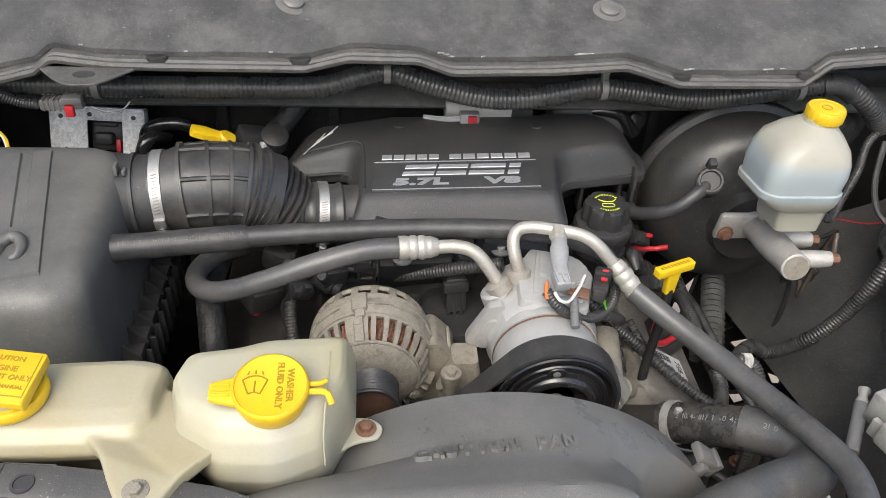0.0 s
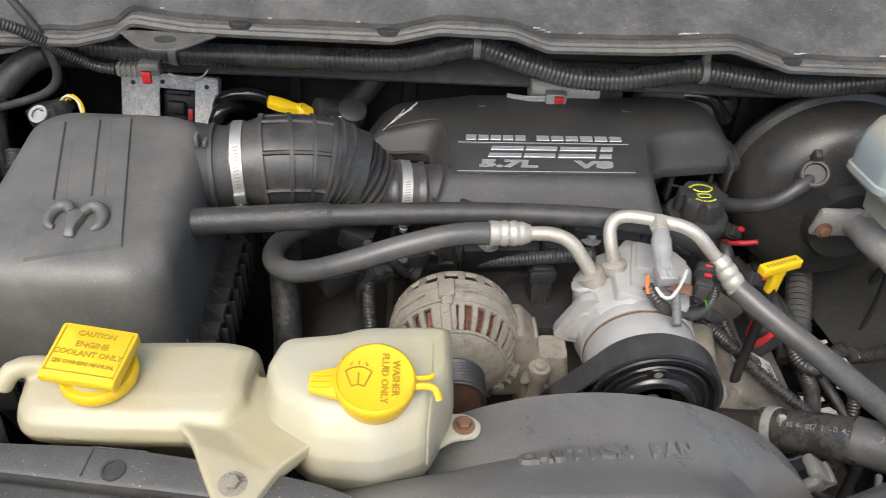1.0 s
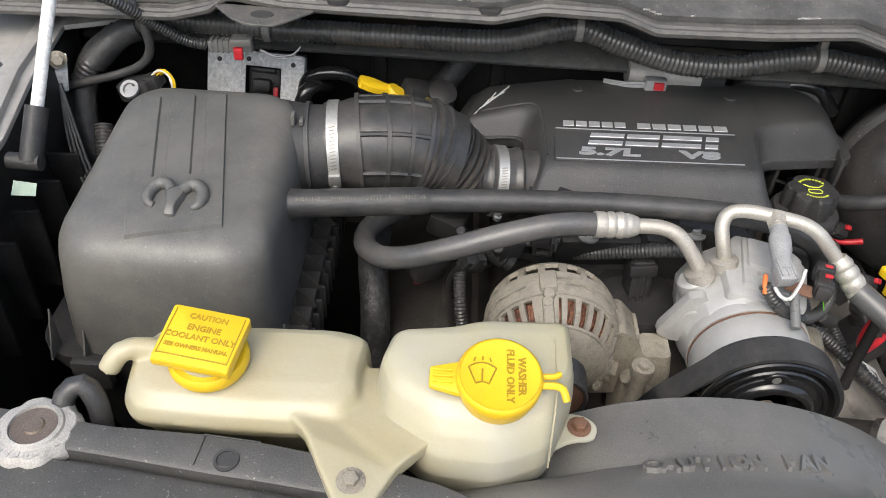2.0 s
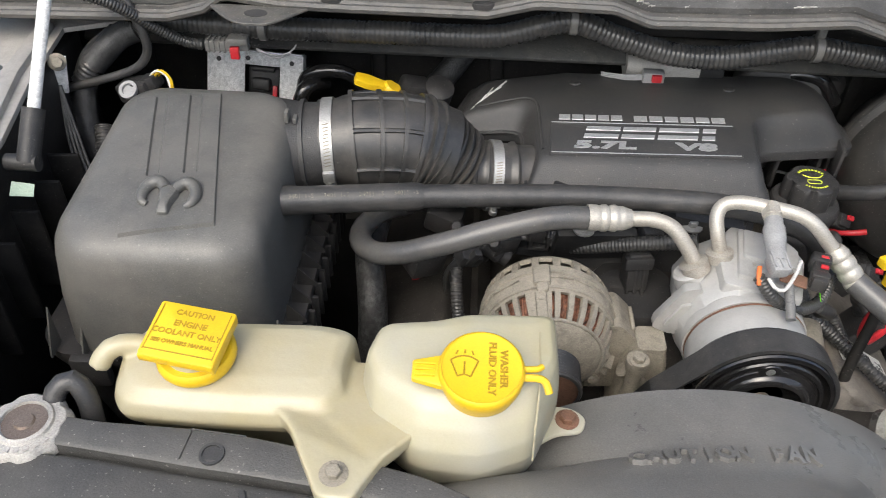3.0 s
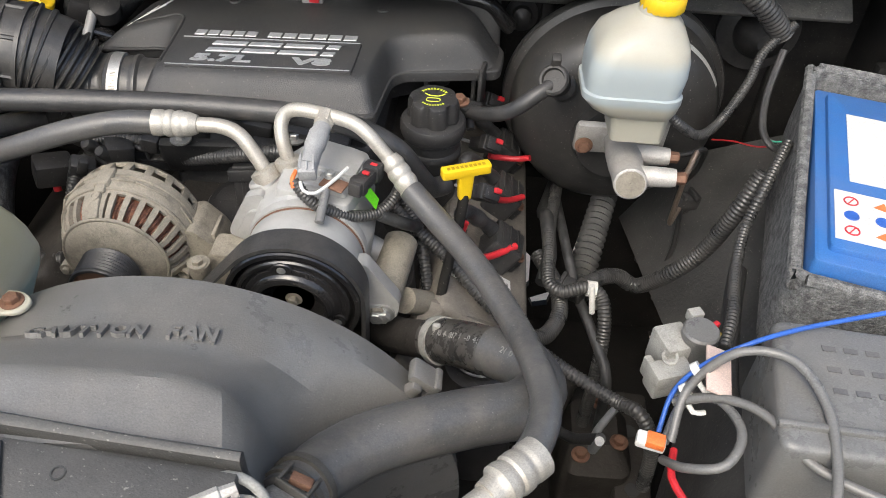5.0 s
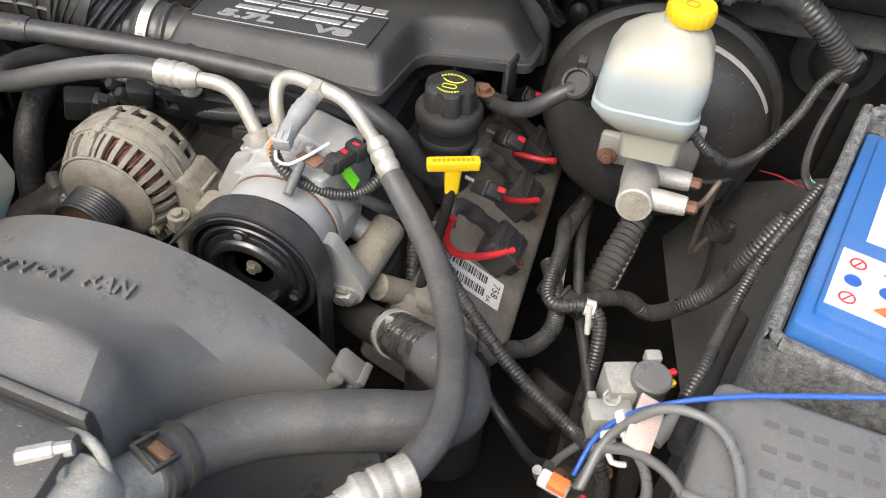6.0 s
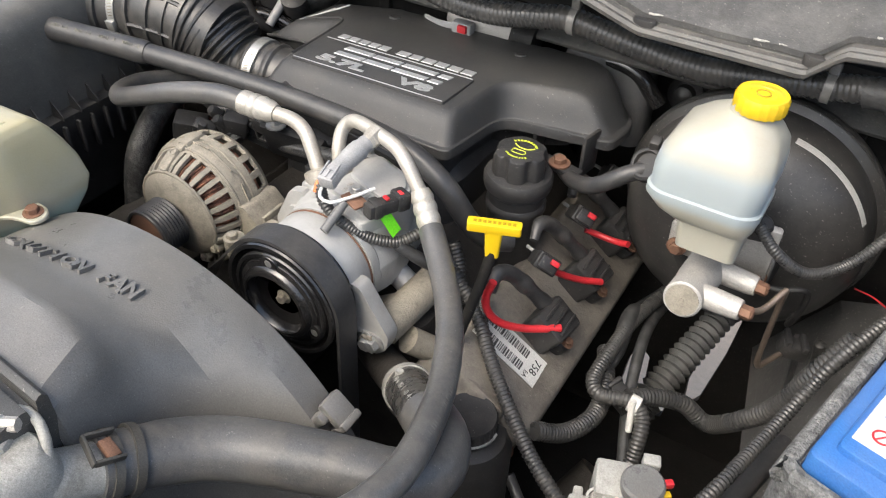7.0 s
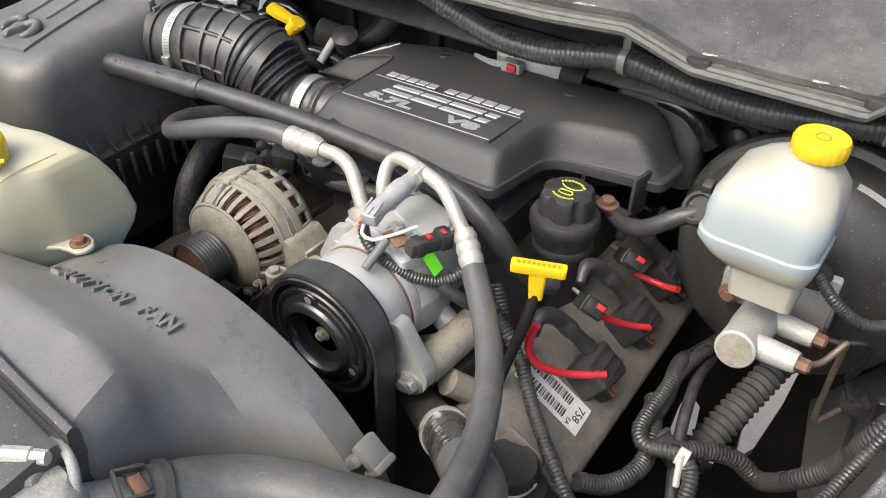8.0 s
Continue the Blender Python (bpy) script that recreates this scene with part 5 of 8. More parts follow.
bm = bmesh.new()
lathe(bm, [(0.045, 0.036), (0.0545, 0.038), (0.0560, 0.042), (0.0560, 0.066), (0.0550, 0.068)], CX, (0, 1, 0), 64)
body = part("housing", bm, "alu_clean", comp, sharp=30)
bm = bmesh.new()
lathe(bm, [(0.054, 0.0680), (0.0563, 0.0683), (0.0563, 0.0692), (0.054, 0.0695)], CX, (0, 1, 0), 64)
part("gasket", bm, "rust", body, "thin brown gasket line")
bm = bmesh.new()
lathe(bm, [(0.050, 0.0698), (0.0575, 0.0700), (0.0580, 0.0720), (0.0580, 0.0800), (0.0570, 0.082)], CX, (0, 1, 0), 64)
facets(bm, [(0.0585, 0.078), (0.0620, 0.092), (0.0630, 0.100), (0.0610, 0.128), (0.0560, 0.146), (0.0540, 0.170)], 11, 8)
part("cylinder_casting", bm, "alu_clean", comp, sharp=25)
bm = bmesh.new()
MB0 = pose(0.092, 0.650, 1.030, 0, 5, -12)
prism(bm, fillet([(-0.036, -0.042), (0.036, -0.040), (0.042, 0.02), (0.026, 0.046), (-0.030, 0.048), (-0.044, 0.012)], 0.006), -0.02, 0.020, MB0, 0.003, 2)
prism(bm, fillet([(-0.024, -0.030), (0.030, -0.030), (0.034, 0.026), (0.018, 0.040), (-0.024, 0.040)], 0.003), 0.018, 0.0250, MB0, 0.0012, 2)
prism(bm, fillet([(-0.020, -0.004), (0.030, -0.006), (0.030, 0.024), (0.016, 0.036), (-0.020, 0.036)], 0.003), 0.024, 0.0285, MB0, 0.001, 2)
head = part("manifold_block", bm, "alu_clean", comp)
# port bosses and the three-sided gusset
for q, ax_, r_ in (((0.034, 0.652, 1.022), (-0.45, 0.15, 0.85), 0.0165), ((0.058, 0.662, 1.030), (-0.15, 0.15, 0.95), 0.0150)):
    bm = bmesh.new()
    lathe(bm, [(r_ * 1.15, -0.015), (r_ * 1.05, 0.006), (r_, 0.012), (r_ * 0.85, 0.014)], q, ax_, 28)
    part("port_boss", bm, "alu_clean", comp)
bm = bmesh.new()
prism(bm, fillet([(-0.003, 0.984), (-0.002, 0.993), (0.019, 1.034), (0.034, 1.038), (0.050, 1.000), (0.036, 0.975), (0.014, 0.976)], 0.004), 0.622, 0.634, Matrix(((1, 0, 0, 0), (0, 0, 1, 0), (0, 1, 0, 0), (0, 0, 0, 1))), 0.003, 2)
prism(bm, fillet([(0.006, 0.990), (0.020, 1.018), (0.030, 1.020), (0.034, 0.995), (0.020, 0.984)], 0.004), 0.618, 0.6225, Matrix(((1, 0, 0, 0), (0, 0, 1, 0), (0, 1, 0, 0), (0, 0, 0, 1))), 0.002, 2)
part("gusset", bm, "alu_clean", comp)
for dx, dz, dy in ((0.062, -0.040, 0.05), (0.062, -0.040, 0.12)):
    bm = bmesh.new()
    tube(bm, [CX + Vector((dx * 0.7, dy, dz * 0.7)), CX + Vector((dx * 1.15, dy, dz * 1.15))], 0.013, 14)
    tube(bm, [CX + Vector((dx * 1.15, dy - 0.013, dz * 1.15)), CX + Vector((dx * 1.15, dy + 0.013, dz * 1.15))], 0.012, 14)
    ear = part("mounting_ear", bm, "alu_clean", comp)
    bolt("bolt", ear, CX + Vector((dx * 1.15, dy - 0.013, dz * 1.15)), (0, -1, 0), 0.0075, "steel")
bm = bmesh.new()
prof = [(0.030, 0.034), (0.0615, 0.034), (0.0625, 0.032)]
for k in range(7):
    prof += [(0.0618, 0.029 - 0.0035 * k), (0.0598, 0.0272 - 0.0035 * k)]
prof += [(0.0618, 0.004), (0.0625, 0.001), (0.0615, -0.001), (0.0575, -0.001), (0.0560, 0.004), (0.0535, 0.006), (0.02, 0.006)]
lathe(bm, prof, CX, (0, 1, 0), 64)
pulley = part("pulley", bm, "paint", comp, "glossy black clutch pulley")
bm = bmesh.new()
lathe(bm, [(0.0535, 0.006), (0.0530, 0.0005), (0.0515, -0.0010), (0.0485, -0.0010), (0.0475, 0.0010), (0.0455, 0.0010), (0.0445, -0.0015), (0.0400, -0.0030), (0.0385, -0.0060), (0.0345, -0.0085), (0.0325, -0.0085), (0.0310, -0.0065), (0.0295, 0.0020), (0.0180, 0.0065), (0.0120, 0.0075), (0.004, 0.0075)], CX, (0, 1, 0), 64)
plate = part("clutch_plate", bm, "paint", pulley)
for a in (97, -23, 217):
    bm = bmesh.new()
    m_ = Matrix.Translation(CX) @ Matrix.Rotation(radians(-a), 4, "Y") @ pose(0.0445, -0.0005, 0)
    prism(bm, [(0.010 * math.cos(t * math.pi / 8) * 0.75, 0.010 * math.sin(t * math.pi / 8)) for t in range(16)], 0, 0.0025, m_ @ Matrix(((1, 0, 0, 0), (0, 0, -1, 0), (0, 1, 0, 0), (0, 0, 0, 1))), 0.0008, 1)
    part("drive_ear", bm, "paint", plate)
for a in (97, -23, 217):
    bm = bmesh.new()
    d = Vector((math.cos(radians(a)), 0, math.sin(radians(a)))) * 0.0445
    lathe(bm, [(0.0048, 0.001), (0.0048, -0.001), (0.0040, -0.003), (0.0015, -0.0035)], CX + d, (0, 1, 0), 18)
    part("rivet", bm, "steel", pulley, "bright rivet")
bolt("nut", pulley, CX + Vector((0, 0.007, 0)), (0, -1, 0), 0.0052, "dirty", 1.5, 0.006)

bm = bmesh.new()
XZ = Matrix(((1, 0, 0, 0), (0, 0, 1, 0), (0, 1, 0, 0), (0, 0, 0, 1)))
prism(bm, fillet([(0.100, 0.985), (0.125, 1.006), (0.142, 1.008), (0.158, 0.982), (0.174, 0.958), (0.171, 0.940), (0.158, 0.927), (0.143, 0.930), (0.136, 0.950), (0.118, 0.962)], 0.006), 0.568, 0.586, XZ, 0.003, 2)
lug = part("mounting_lug", bm, "alu_clean", comp)
bolt("bolt", lug, (0.157, 0.568, 0.944), (0, -1, 0), 0.008, "steel", 1.5)
# serpentine belt
bm = bmesh.new()
BR, BC = 0.0655, CX


def belt_loop(r):
    pts = []
    for k in range(33):
        a = radians(140 - 140 * k / 32)
        pts.append((BC.x + r * math.cos(a), BC.z + r * math.sin(a)))
    pts += [(BC.x + r - 0.002, 0.90), (BC.x + r - 0.006, 0.72), (BC.x + r - 0.055, 0.70), (BC.x - 0.05, 0.72), (-0.045, 0.925), (-0.014, 0.980)]
    return pts + pts[:1]


o, i2 = belt_loop(0.0665), belt_loop(0.0628)
n = len(o)
vs = [[bm.verts.new((x, y, z)) for x, z in lp] for lp, y in ((o, 0.531), (o, 0.557), (i2, 0.557), (i2, 0.531))]
for a, b in zip(vs, vs[1:] + vs[:1]):
    for j in range(n - 1):
        bm.faces.new((a[j], a[j + 1], b[j + 1], b[j]))
belt = thing("drive_belt", (0.08, 0.545, 0.75), "black ribbed drive belt round the compressor pulley", "belt")
part("band", bm, "rubber", belt, sharp=50)
for k in range(5):
    bm = bmesh.new()
    tube(bm, [(x, 0.5345 + 0.0048 * k, z) for x, z in belt_loop(0.0626)[:36]], 0.0009, 5, 0.02)
    part("inner_rib", bm, "rubber", belt)
# ---- brake booster, master cylinder and reservoir ----
BC2 = Vector((0.405, 0.99, 0.978))
boost = thing("brake_booster", (0.405, 0.95, 0.84), "black round brake booster on the firewall", "brake booster")
bm = bmesh.new()
lathe(bm, [(0.08, -0.02), (0.11, 0.0), (0.118, 0.02), (0.120, 0.040), (0.137, 0.044), (0.138, 0.050), (0.137, 0.056), (0.129, 0.060), (0.128, 0.085), (0.121, 0.105), (0.105, 0.122), (0.075, 0.135), (0.055, 0.140), (0.05, 0.155), (0.01, 0.156)], BC2, (0, -1, -0.0), 72)
shell2 = part("shell", bm, "booster", boost)
bm = bmesh.new()
tube(bm, [(0.332, 0.846, 1.042), (0.318, 0.815, 1.068)], 0.0125, 18, 0.004, radii=[(0, 1.3), (0.3, 1.3), (0.32, 0.9), (0.6, 0.9), (0.62, 1.15), (1, 1.15)])
lathe(bm, [(0.0165, -0.002), (0.0175, 0), (0.0175, 0.008), (0.0150, 0.010), (0.0125, 0.010), (0.0115, 0.006), (0.004, 0.0065)], (0.317, 0.812, 1.070), (-0.3, -0.6, 0.6), 28)
box(bm, (0.010, 0.012, 0.016), pose(0.316, 0.820, 1.090, 20, 0, 0), 0.002)
part("check_valve", bm, "plastic", shell2)

bm = bmesh.new()
lathe(bm, [(0.1385, 0.0445), (0.1400, 0.047), (0.1400, 0.053), (0.1385, 0.0555)], BC2, (0, -1, 0), 72)
part("rim", bm, "booster", boost)
bm = bmesh.new()
vs_ = []
for k in range(25):
    a = radians(78 - 52 * k / 24)
    d = Vector((math.cos(a), 0, math.sin(a)))
    vs_.append([bm.verts.new(BC2 + d * r + Vector((0, -h, 0))) for r, h in ((0.1255, 0.0958), (0.1228, 0.1030))])
for a, b in zip(vs_, vs_[1:]):
    bm.faces.new((a[0], a[1], b[1], b[0]))
bmesh.ops.solidify(bm, geom=bm.faces[:], thickness=0.001)
part("label_strip", bm, "paper", boost, "curved white label strip")

mc = thing("master_cylinder", (0.40, 0.76, 0.98), "cast aluminium brake master cylinder with a milky reservoir and yellow cap", "master cylinder")
MA, MB = Vector((0.398, 0.703, 1.020)), Vector((0.404, 0.86, 0.985))
bm = bmesh.new()
ax = (MB - MA).normalized()
L = (MB - MA).length
lathe(bm, [(0.0160, 0), (0.0175, 0.0015), (0.0175, 0.030), (0.0190, 0.05), (0.0195, 0.085), (0.018, 0.09), (0.018, L)], MA, ax, 36)
cyl = part("cylinder", bm, "alu", mc)
bm = bmesh.new()
lathe(bm, [(0.0150, -0.0006), (0.0150, 0.001), (0.003, 0.001)], MA, ax, 30)
lathe(bm, [(0.002, -0.0016), (0.002, 0.001), (0.001, 0.001)], MA, ax, 12)
part("end_plug", bm, "dirty", cyl)
bm = bmesh.new()
box(bm, (0.105, 0.012, 0.045), pose(0.403, 0.826, 0.992, 12, 0, 0), 0.006)
flange = part("flange", bm, "alu", mc)
for x in (0.362, 0.444):
    bolt("nut", flange, (x, 0.818, 0.985), (0, -1, 0), 0.007, "rust")
for q, d in (((0.405, 0.722, 1.018), (1, -0.12, 0.1)), ((0.408, 0.775, 1.008), (1, -0.1, 0.05))):
    bm = bmesh.new()
    q, d = Vector(q), Vector(d).normalized()
    tube(bm, [q, q + d * 0.042], 0.0102, 18, 0.003, radii=[(0, 1.1), (0.5, 1.08), (0.9, 1.0), (1, 0.9)])
    port = part("port", bm, "alu", mc)
    bm = bmesh.new()
    lathe(bm, [(0.0065, 0), (0.0065, 0.009), (0.004, 0.011)], q + d * 0.042, d, 6)
    part("pipe_nut", bm, "rust", port)
RES = [(1.050, 0.403, 0.760, 0.028, 0.030, 0.010), (1.079, 0.402, 0.760, 0.031, 0.033, 0.012), (1.082, 0.398, 0.760, 0.037, 0.038, 0.020), (1.089, 0.393, 0.760, 0.045, 0.043, 0.026), (1.100, 0.389, 0.760, 0.0515, 0.047, 0.030),
       (1.107, 0.389, 0.760, 0.0515, 0.047, 0.030), (1.1085, 0.389, 0.760, 0.049, 0.0448, 0.029), (1.128, 0.390, 0.761, 0.0505, 0.046, 0.029), (1.145, 0.391, 0.762, 0.049, 0.045, 0.030), (1.159, 0.393, 0.764, 0.044, 0.041, 0.030),
       (1.170, 0.396, 0.765, 0.0355, 0.034, 0.029), (1.177, 0.399, 0.766, 0.026, 0.026, 0.024), (1.183, 0.401, 0.767, 0.0185, 0.0185, 0.018), (1.19, 0.402, 0.767, 0.0175, 0.0175, 0.017)]
bm = bmesh.new()
level_loft(bm, [(z, x - 0.0035, y, hx * 0.955, hy, r * (0.72 if z < 1.165 else 0.9)) for z, x, y, hx, hy, r in RES], 8)
for v in bm.verts:
    v.co.z -= 0.13 * (v.co.y - 0.76) * max(0.0, min(1.0, (1.172 - v.co.z) / 0.05))
res = part("reservoir", bm, "tankwhite", mc, "milky white plastic reservoir")
bm = bmesh.new()
lathe(bm, [(0.0208, 0), (0.0216, 0.001), (0.0216, 0.0115), (0.0200, 0.0142), (0.0185, 0.0136), (0.0160, 0.0136), (0.0150, 0.0142), (0.0105, 0.0142), (0.010, 0.0136), (0.0005, 0.0136)], (0.402, 0.767, 1.185), (0, 0, 1), 60, lobes=(20, 0.05, 0.0201))
rcap = part("cap", bm, "yellow", mc, "yellow ribbed screw cap")
bm = bmesh.new()
for a in range(10):
    box(bm, (0.004, 0.0016, 0.0005), Matrix.Translation((0.402, 0.767, 1.1988)) @ Matrix.Rotation(radians(36 * a), 4, "Z") @ pose(0, 0.0125, 0), 0)
tube(bm, [Vector((0.402, 0.767, 1.1988)) + Vector((0.0055 * math.cos(a / 3), 0.0055 * math.sin(a / 3), 0)) for a in range(20)], 0.0006, 6, 0.003)
part("marking", bm, "yellow_dark", rcap)

# ---- oil filler ----
oil = thing("oil_filler", (0.186, 0.797, 0.90), "black plastic oil filler neck with a lobed cap", "oil filler")
bm = bmesh.new()
lathe(bm, [(0.026, 0.90), (0.029, 0.92), (0.0315, 0.975), (0.0335, 0.978), (0.0335, 0.985), (0.0315, 0.988), (0.0325, 1.000), (0.0355, 1.003), (0.0355, 1.008), (0.033, 1.010)], (0.186, 0.797, 0), (0, 0, 1), 40)
part("neck", bm, "plastic", oil)
bm = bmesh.new()
lathe(bm, [(0.0365, 1.006), (0.0375, 1.010), (0.0375, 1.018), (0.0350, 1.022), (0.028, 1.024)], (0.186, 0.797, 0), (0, 0, 1), 60)
lathe(bm, [(0.0295, 1.020), (0.0290, 1.042), (0.0272, 1.0475), (0.0240, 1.0492), (0.0005, 1.0492)], (0.186, 0.797, 0), (0, 0, 1), 84, lobes=(6, 0.17, 0.0265), turn=0.3)
ocap = part("cap", bm, "plastic", oil)
bm = bmesh.new()
for k in range(9):
    a = radians(40 + 12.5 * k)
    box(bm, (0.0022, 0.0026, 0.0005), Matrix.Translation((0.186 + 0.0165 * math.cos(a), 0.797 + 0.0165 * math.sin(a), 1.0494)) @ Matrix.Rotation(a - math.pi / 2, 4, "Z"), 0)
    a = radians(230 + 10 * k)
    box(bm, (0.0018, 0.0022, 0.0005), Matrix.Translation((0.186 + 0.0170 * math.cos(a), 0.797 + 0.0170 * math.sin(a), 1.0494)) @ Matrix.Rotation(a + math.pi / 2, 4, "Z"), 0)
tube(bm, [Vector((0.186, 0.797, 1.0494)) + Vector(q) for q in ((-0.010, 0.006, 0), (-0.004, 0.002, 0), (0.006, 0.002, 0), (0.012, 0.007, 0))], 0.0007, 6, 0.003)
tube(bm, [Vector((0.186, 0.797, 1.0494)) + Vector(q) for q in ((-0.007, -0.003, 0), (-0.007, -0.009, 0), (0.006, -0.009, 0), (0.006, -0.003, 0), (-0.007, -0.003, 0))], 0.0006, 6, 0.003)
part("marking", bm, "lime", ocap, "yellow-green printed marks")

# ---- battery ----
BAT = pose(0.526, 0.545, 0, 0, 0, -15)
bat = thing("battery", BAT @ Vector((0.09, 0.14, 0.90)), "blue car battery with a white warning label", "battery")
bm = bmesh.new()
prism(bm, fillet([(0, 0), (0.175, 0), (0.175, 0.28), (0, 0.28)], 0.006), 0.965, 1.060, BAT, 0.0)
part("case", bm, "blue", bat)
bm = bmesh.new()
prism(bm, fillet([(-0.003, -0.003), (0.178, -0.003), (0.178, 0.283), (-0.003, 0.283)], 0.007), 1.052, 1.080, BAT, 0.003, 2)
prism(bm, fillet([(0.008, 0.012), (0.16, 0.012), (0.16, 0.27), (0.008, 0.27)], 0.006), 1.078, 1.086, BAT, 0.002, 2)
btop = part("lid", bm, "blue", bat)
bm = bmesh.new()
prism(bm, [(0.012, 0.024), (0.150, 0.024), (0.150, 0.094), (0.012, 0.094)], 1.0855, 1.0866, BAT)
prism(bm, [(0.026, 0.112), (0.150, 0.112), (0.150, 0.23), (0.026, 0.23)], 1.0855, 1.0866, BAT)
lab = part("warning_label", bm, "paper", btop, "white label with round and triangular signs")
for k in range(6):
    bm = bmesh.new()
    x, y = 0.026 + 0.026 * (k % 2), 0.038 + 0.021 * (k // 2)
    if k in (1, 5):
        lathe(bm, [(0.0075, 0), (0.0075, 0.0006)], BAT @ Vector((x, y, 1.0864)), (0, 0, 1), 3)
        part("sign", bm, "orange", lab)
    else:
        q = BAT @ Vector((x, y, 1.0868))
        tube(bm, [q + Vector((0.0058 * math.cos(a * math.pi / 8), 0.0058 * math.sin(a * math.pi / 8), 0)) for a in range(17)], 0.0008, 6, 0.004)
        if k in (2, 3):
            lathe(bm, [(0.0058, -0.0002), (0.0058, 0.0003)], q, (0, 0, 1), 20)
        else:
            box(bm, (0.0105, 0.0012, 0.0006), Matrix.Translation(q) @ pose(0, 0, 0, 0, 0, 45), 0)
        part("sign", bm, "red" if k in (0, 4) else "bluewire", lab)
for k in range(7):
    bm = bmesh.new()
    box(bm, (0.05 - 0.004 * (k % 3), 0.0022, 0.0005), BAT @ pose(0.115, 0.038 + 0.0072 * k, 1.0868), 0)
    part("lettering_bar", bm, "ink_and_gaps", lab)
felt = thing("battery_shield", BAT @ Vector((0.09, 0.13, 0.965)), "grey felt heat shield wrapped round the battery", "heat shield")
bm = bmesh.new()
b2 = bmesh.new()
of = rounded(0.085, 0.145, 0.101, 0.163, 0.03, 8)
inn = rounded(0.085, 0.145, 0.091, 0.151, 0.018, 8)
loft(b2, [[(x, y, 0.965) for x, y in of], [(x, y, 1.01) for x, y in of], [(x, y, 1.055) for x, y in of], [(x * 0.99, y * 0.99, 1.066) for x, y in of], [(x, y, 1.064) for x, y in inn], [(x, y, 0.965) for x, y in inn]], cap=False)
for v in b2.verts:
    if v.co.z > 1.0:
        v.co.z += 0.010 * noise.noise(v.co * 30) + 0.03 * max(0, (v.co.y - 0.18) / 0.13) - 0.02 * max(0, 1 - abs(v.co.y - 0.04) / 0.06)
    v.co += Vector((noise.noise(v.co * 40), noise.noise(v.co * 40 + Vector((5, 0, 0))), 0)) * 0.003
merge(bm, b2, BAT)
part("wrap", bm, "felt", felt)
bm = bmesh.new()
tube(bm, [BAT @ Vector((x, y, 1.066 + 0.03 * max(0, (y - 0.18) / 0.13) - 0.02 * max(0, 1 - abs(y - 0.04) / 0.06) + 0.004 * noise.noise(Vector((x * 30, y * 30, 0))))) for x, y in rounded(0.085, 0.145, 0.096, 0.157, 0.022, 4)], 0.0062, 8, 0.006)
part("hem", bm, "felt", felt, "fuzzy torn upper hem")

bm = bmesh.new()
box(bm, (0.19, 0.30, 0.02), BAT @ pose(0.088, 0.145, 0.952), 0.004)
box(bm, (0.03, 0.03, 0.30), BAT @ pose(0.12, 0.06, 0.80), 0.004)
box(bm, (0.03, 0.03, 0.30), BAT @ pose(0.12, 0.22, 0.80), 0.004)
solo("battery_tray", bm, "dark", BAT @ Vector((0.09, 0.14, 0.65)), "black steel tray under the battery", "tray")

# ---- fuse box ----
fuse = thing("fuse_box", (0.53, 0.43, 0.99), "dark grey plastic fuse box with a ribbed lid", "fuse box")
FB = pose(0.455, 0.36, 0, 0, 0, -4)
bm = bmesh.new()
prism(bm, fillet([(0, 0), (0.20, 0), (0.20, 0.118), (0.012, 0.122)], 0.012), 0.99, 1.072, FB, 0.006, 3)
fl = part("lid", bm, "plastic_grey", fuse)
bm = bmesh.new()
box(bm, (0.20, 0.006, 0.006), FB @ pose(0.10, 0.02, 1.073), 0.002)
part("rib", bm, "plastic_grey", fl)
bm = bmesh.new()
for r_, (y, n_) in enumerate(((0.095, 6), (0.075, 5), (0.055, 7))):
    for k in range(n_):
        box(bm, (0.010, 0.005, 0.0006), FB @ pose(0.05 + 0.016 * k, y, 1.0724), 0)
part("lettering_bar", bm, "cowl", fl)
# ---- hoses and pipes ----
hh = thing("heater_hose", (-0.1, 0.70, 1.06), "black rubber heater hose lying across the engine", "hose")
bm = bmesh.new()
tube(bm, [(-0.237, 0.688, 1.080), (-0.14, 0.700, 1.078), (-0.045, 0.706, 1.077), (0.05, 0.705, 1.076), (0.11, 0.700, 1.070), (0.155, 0.695, 1.050), (0.178, 0.705, 1.010), (0.19, 0.73, 0.975), (0.205, 0.75, 0.965)], 0.0115, 18)
part("hose", bm, "rubber", hh)
bm = bmesh.new()
tube(bm, [(-0.372, 0.666, 1.082), (-0.235, 0.6885, 1.080)], 0.0148, 18, radii=[(0, 1), (0.1, 1.0), (0.14, 0.93), (0.97, 0.93), (1, 0.85)])
slv = part("sleeve", bm, "rubber", hh)
bm = bmesh.new()
write_along(bm, [(-0.372, 0.666, 1.082), (-0.235, 0.6885, 1.080)], 0.0140, "34011-S  34011-S  34011-S  34011-S", 0.0062, 0.008, (0, -0.62, 0.8), wide=0.95)
part("lettering", bm, "print_dim", slv)

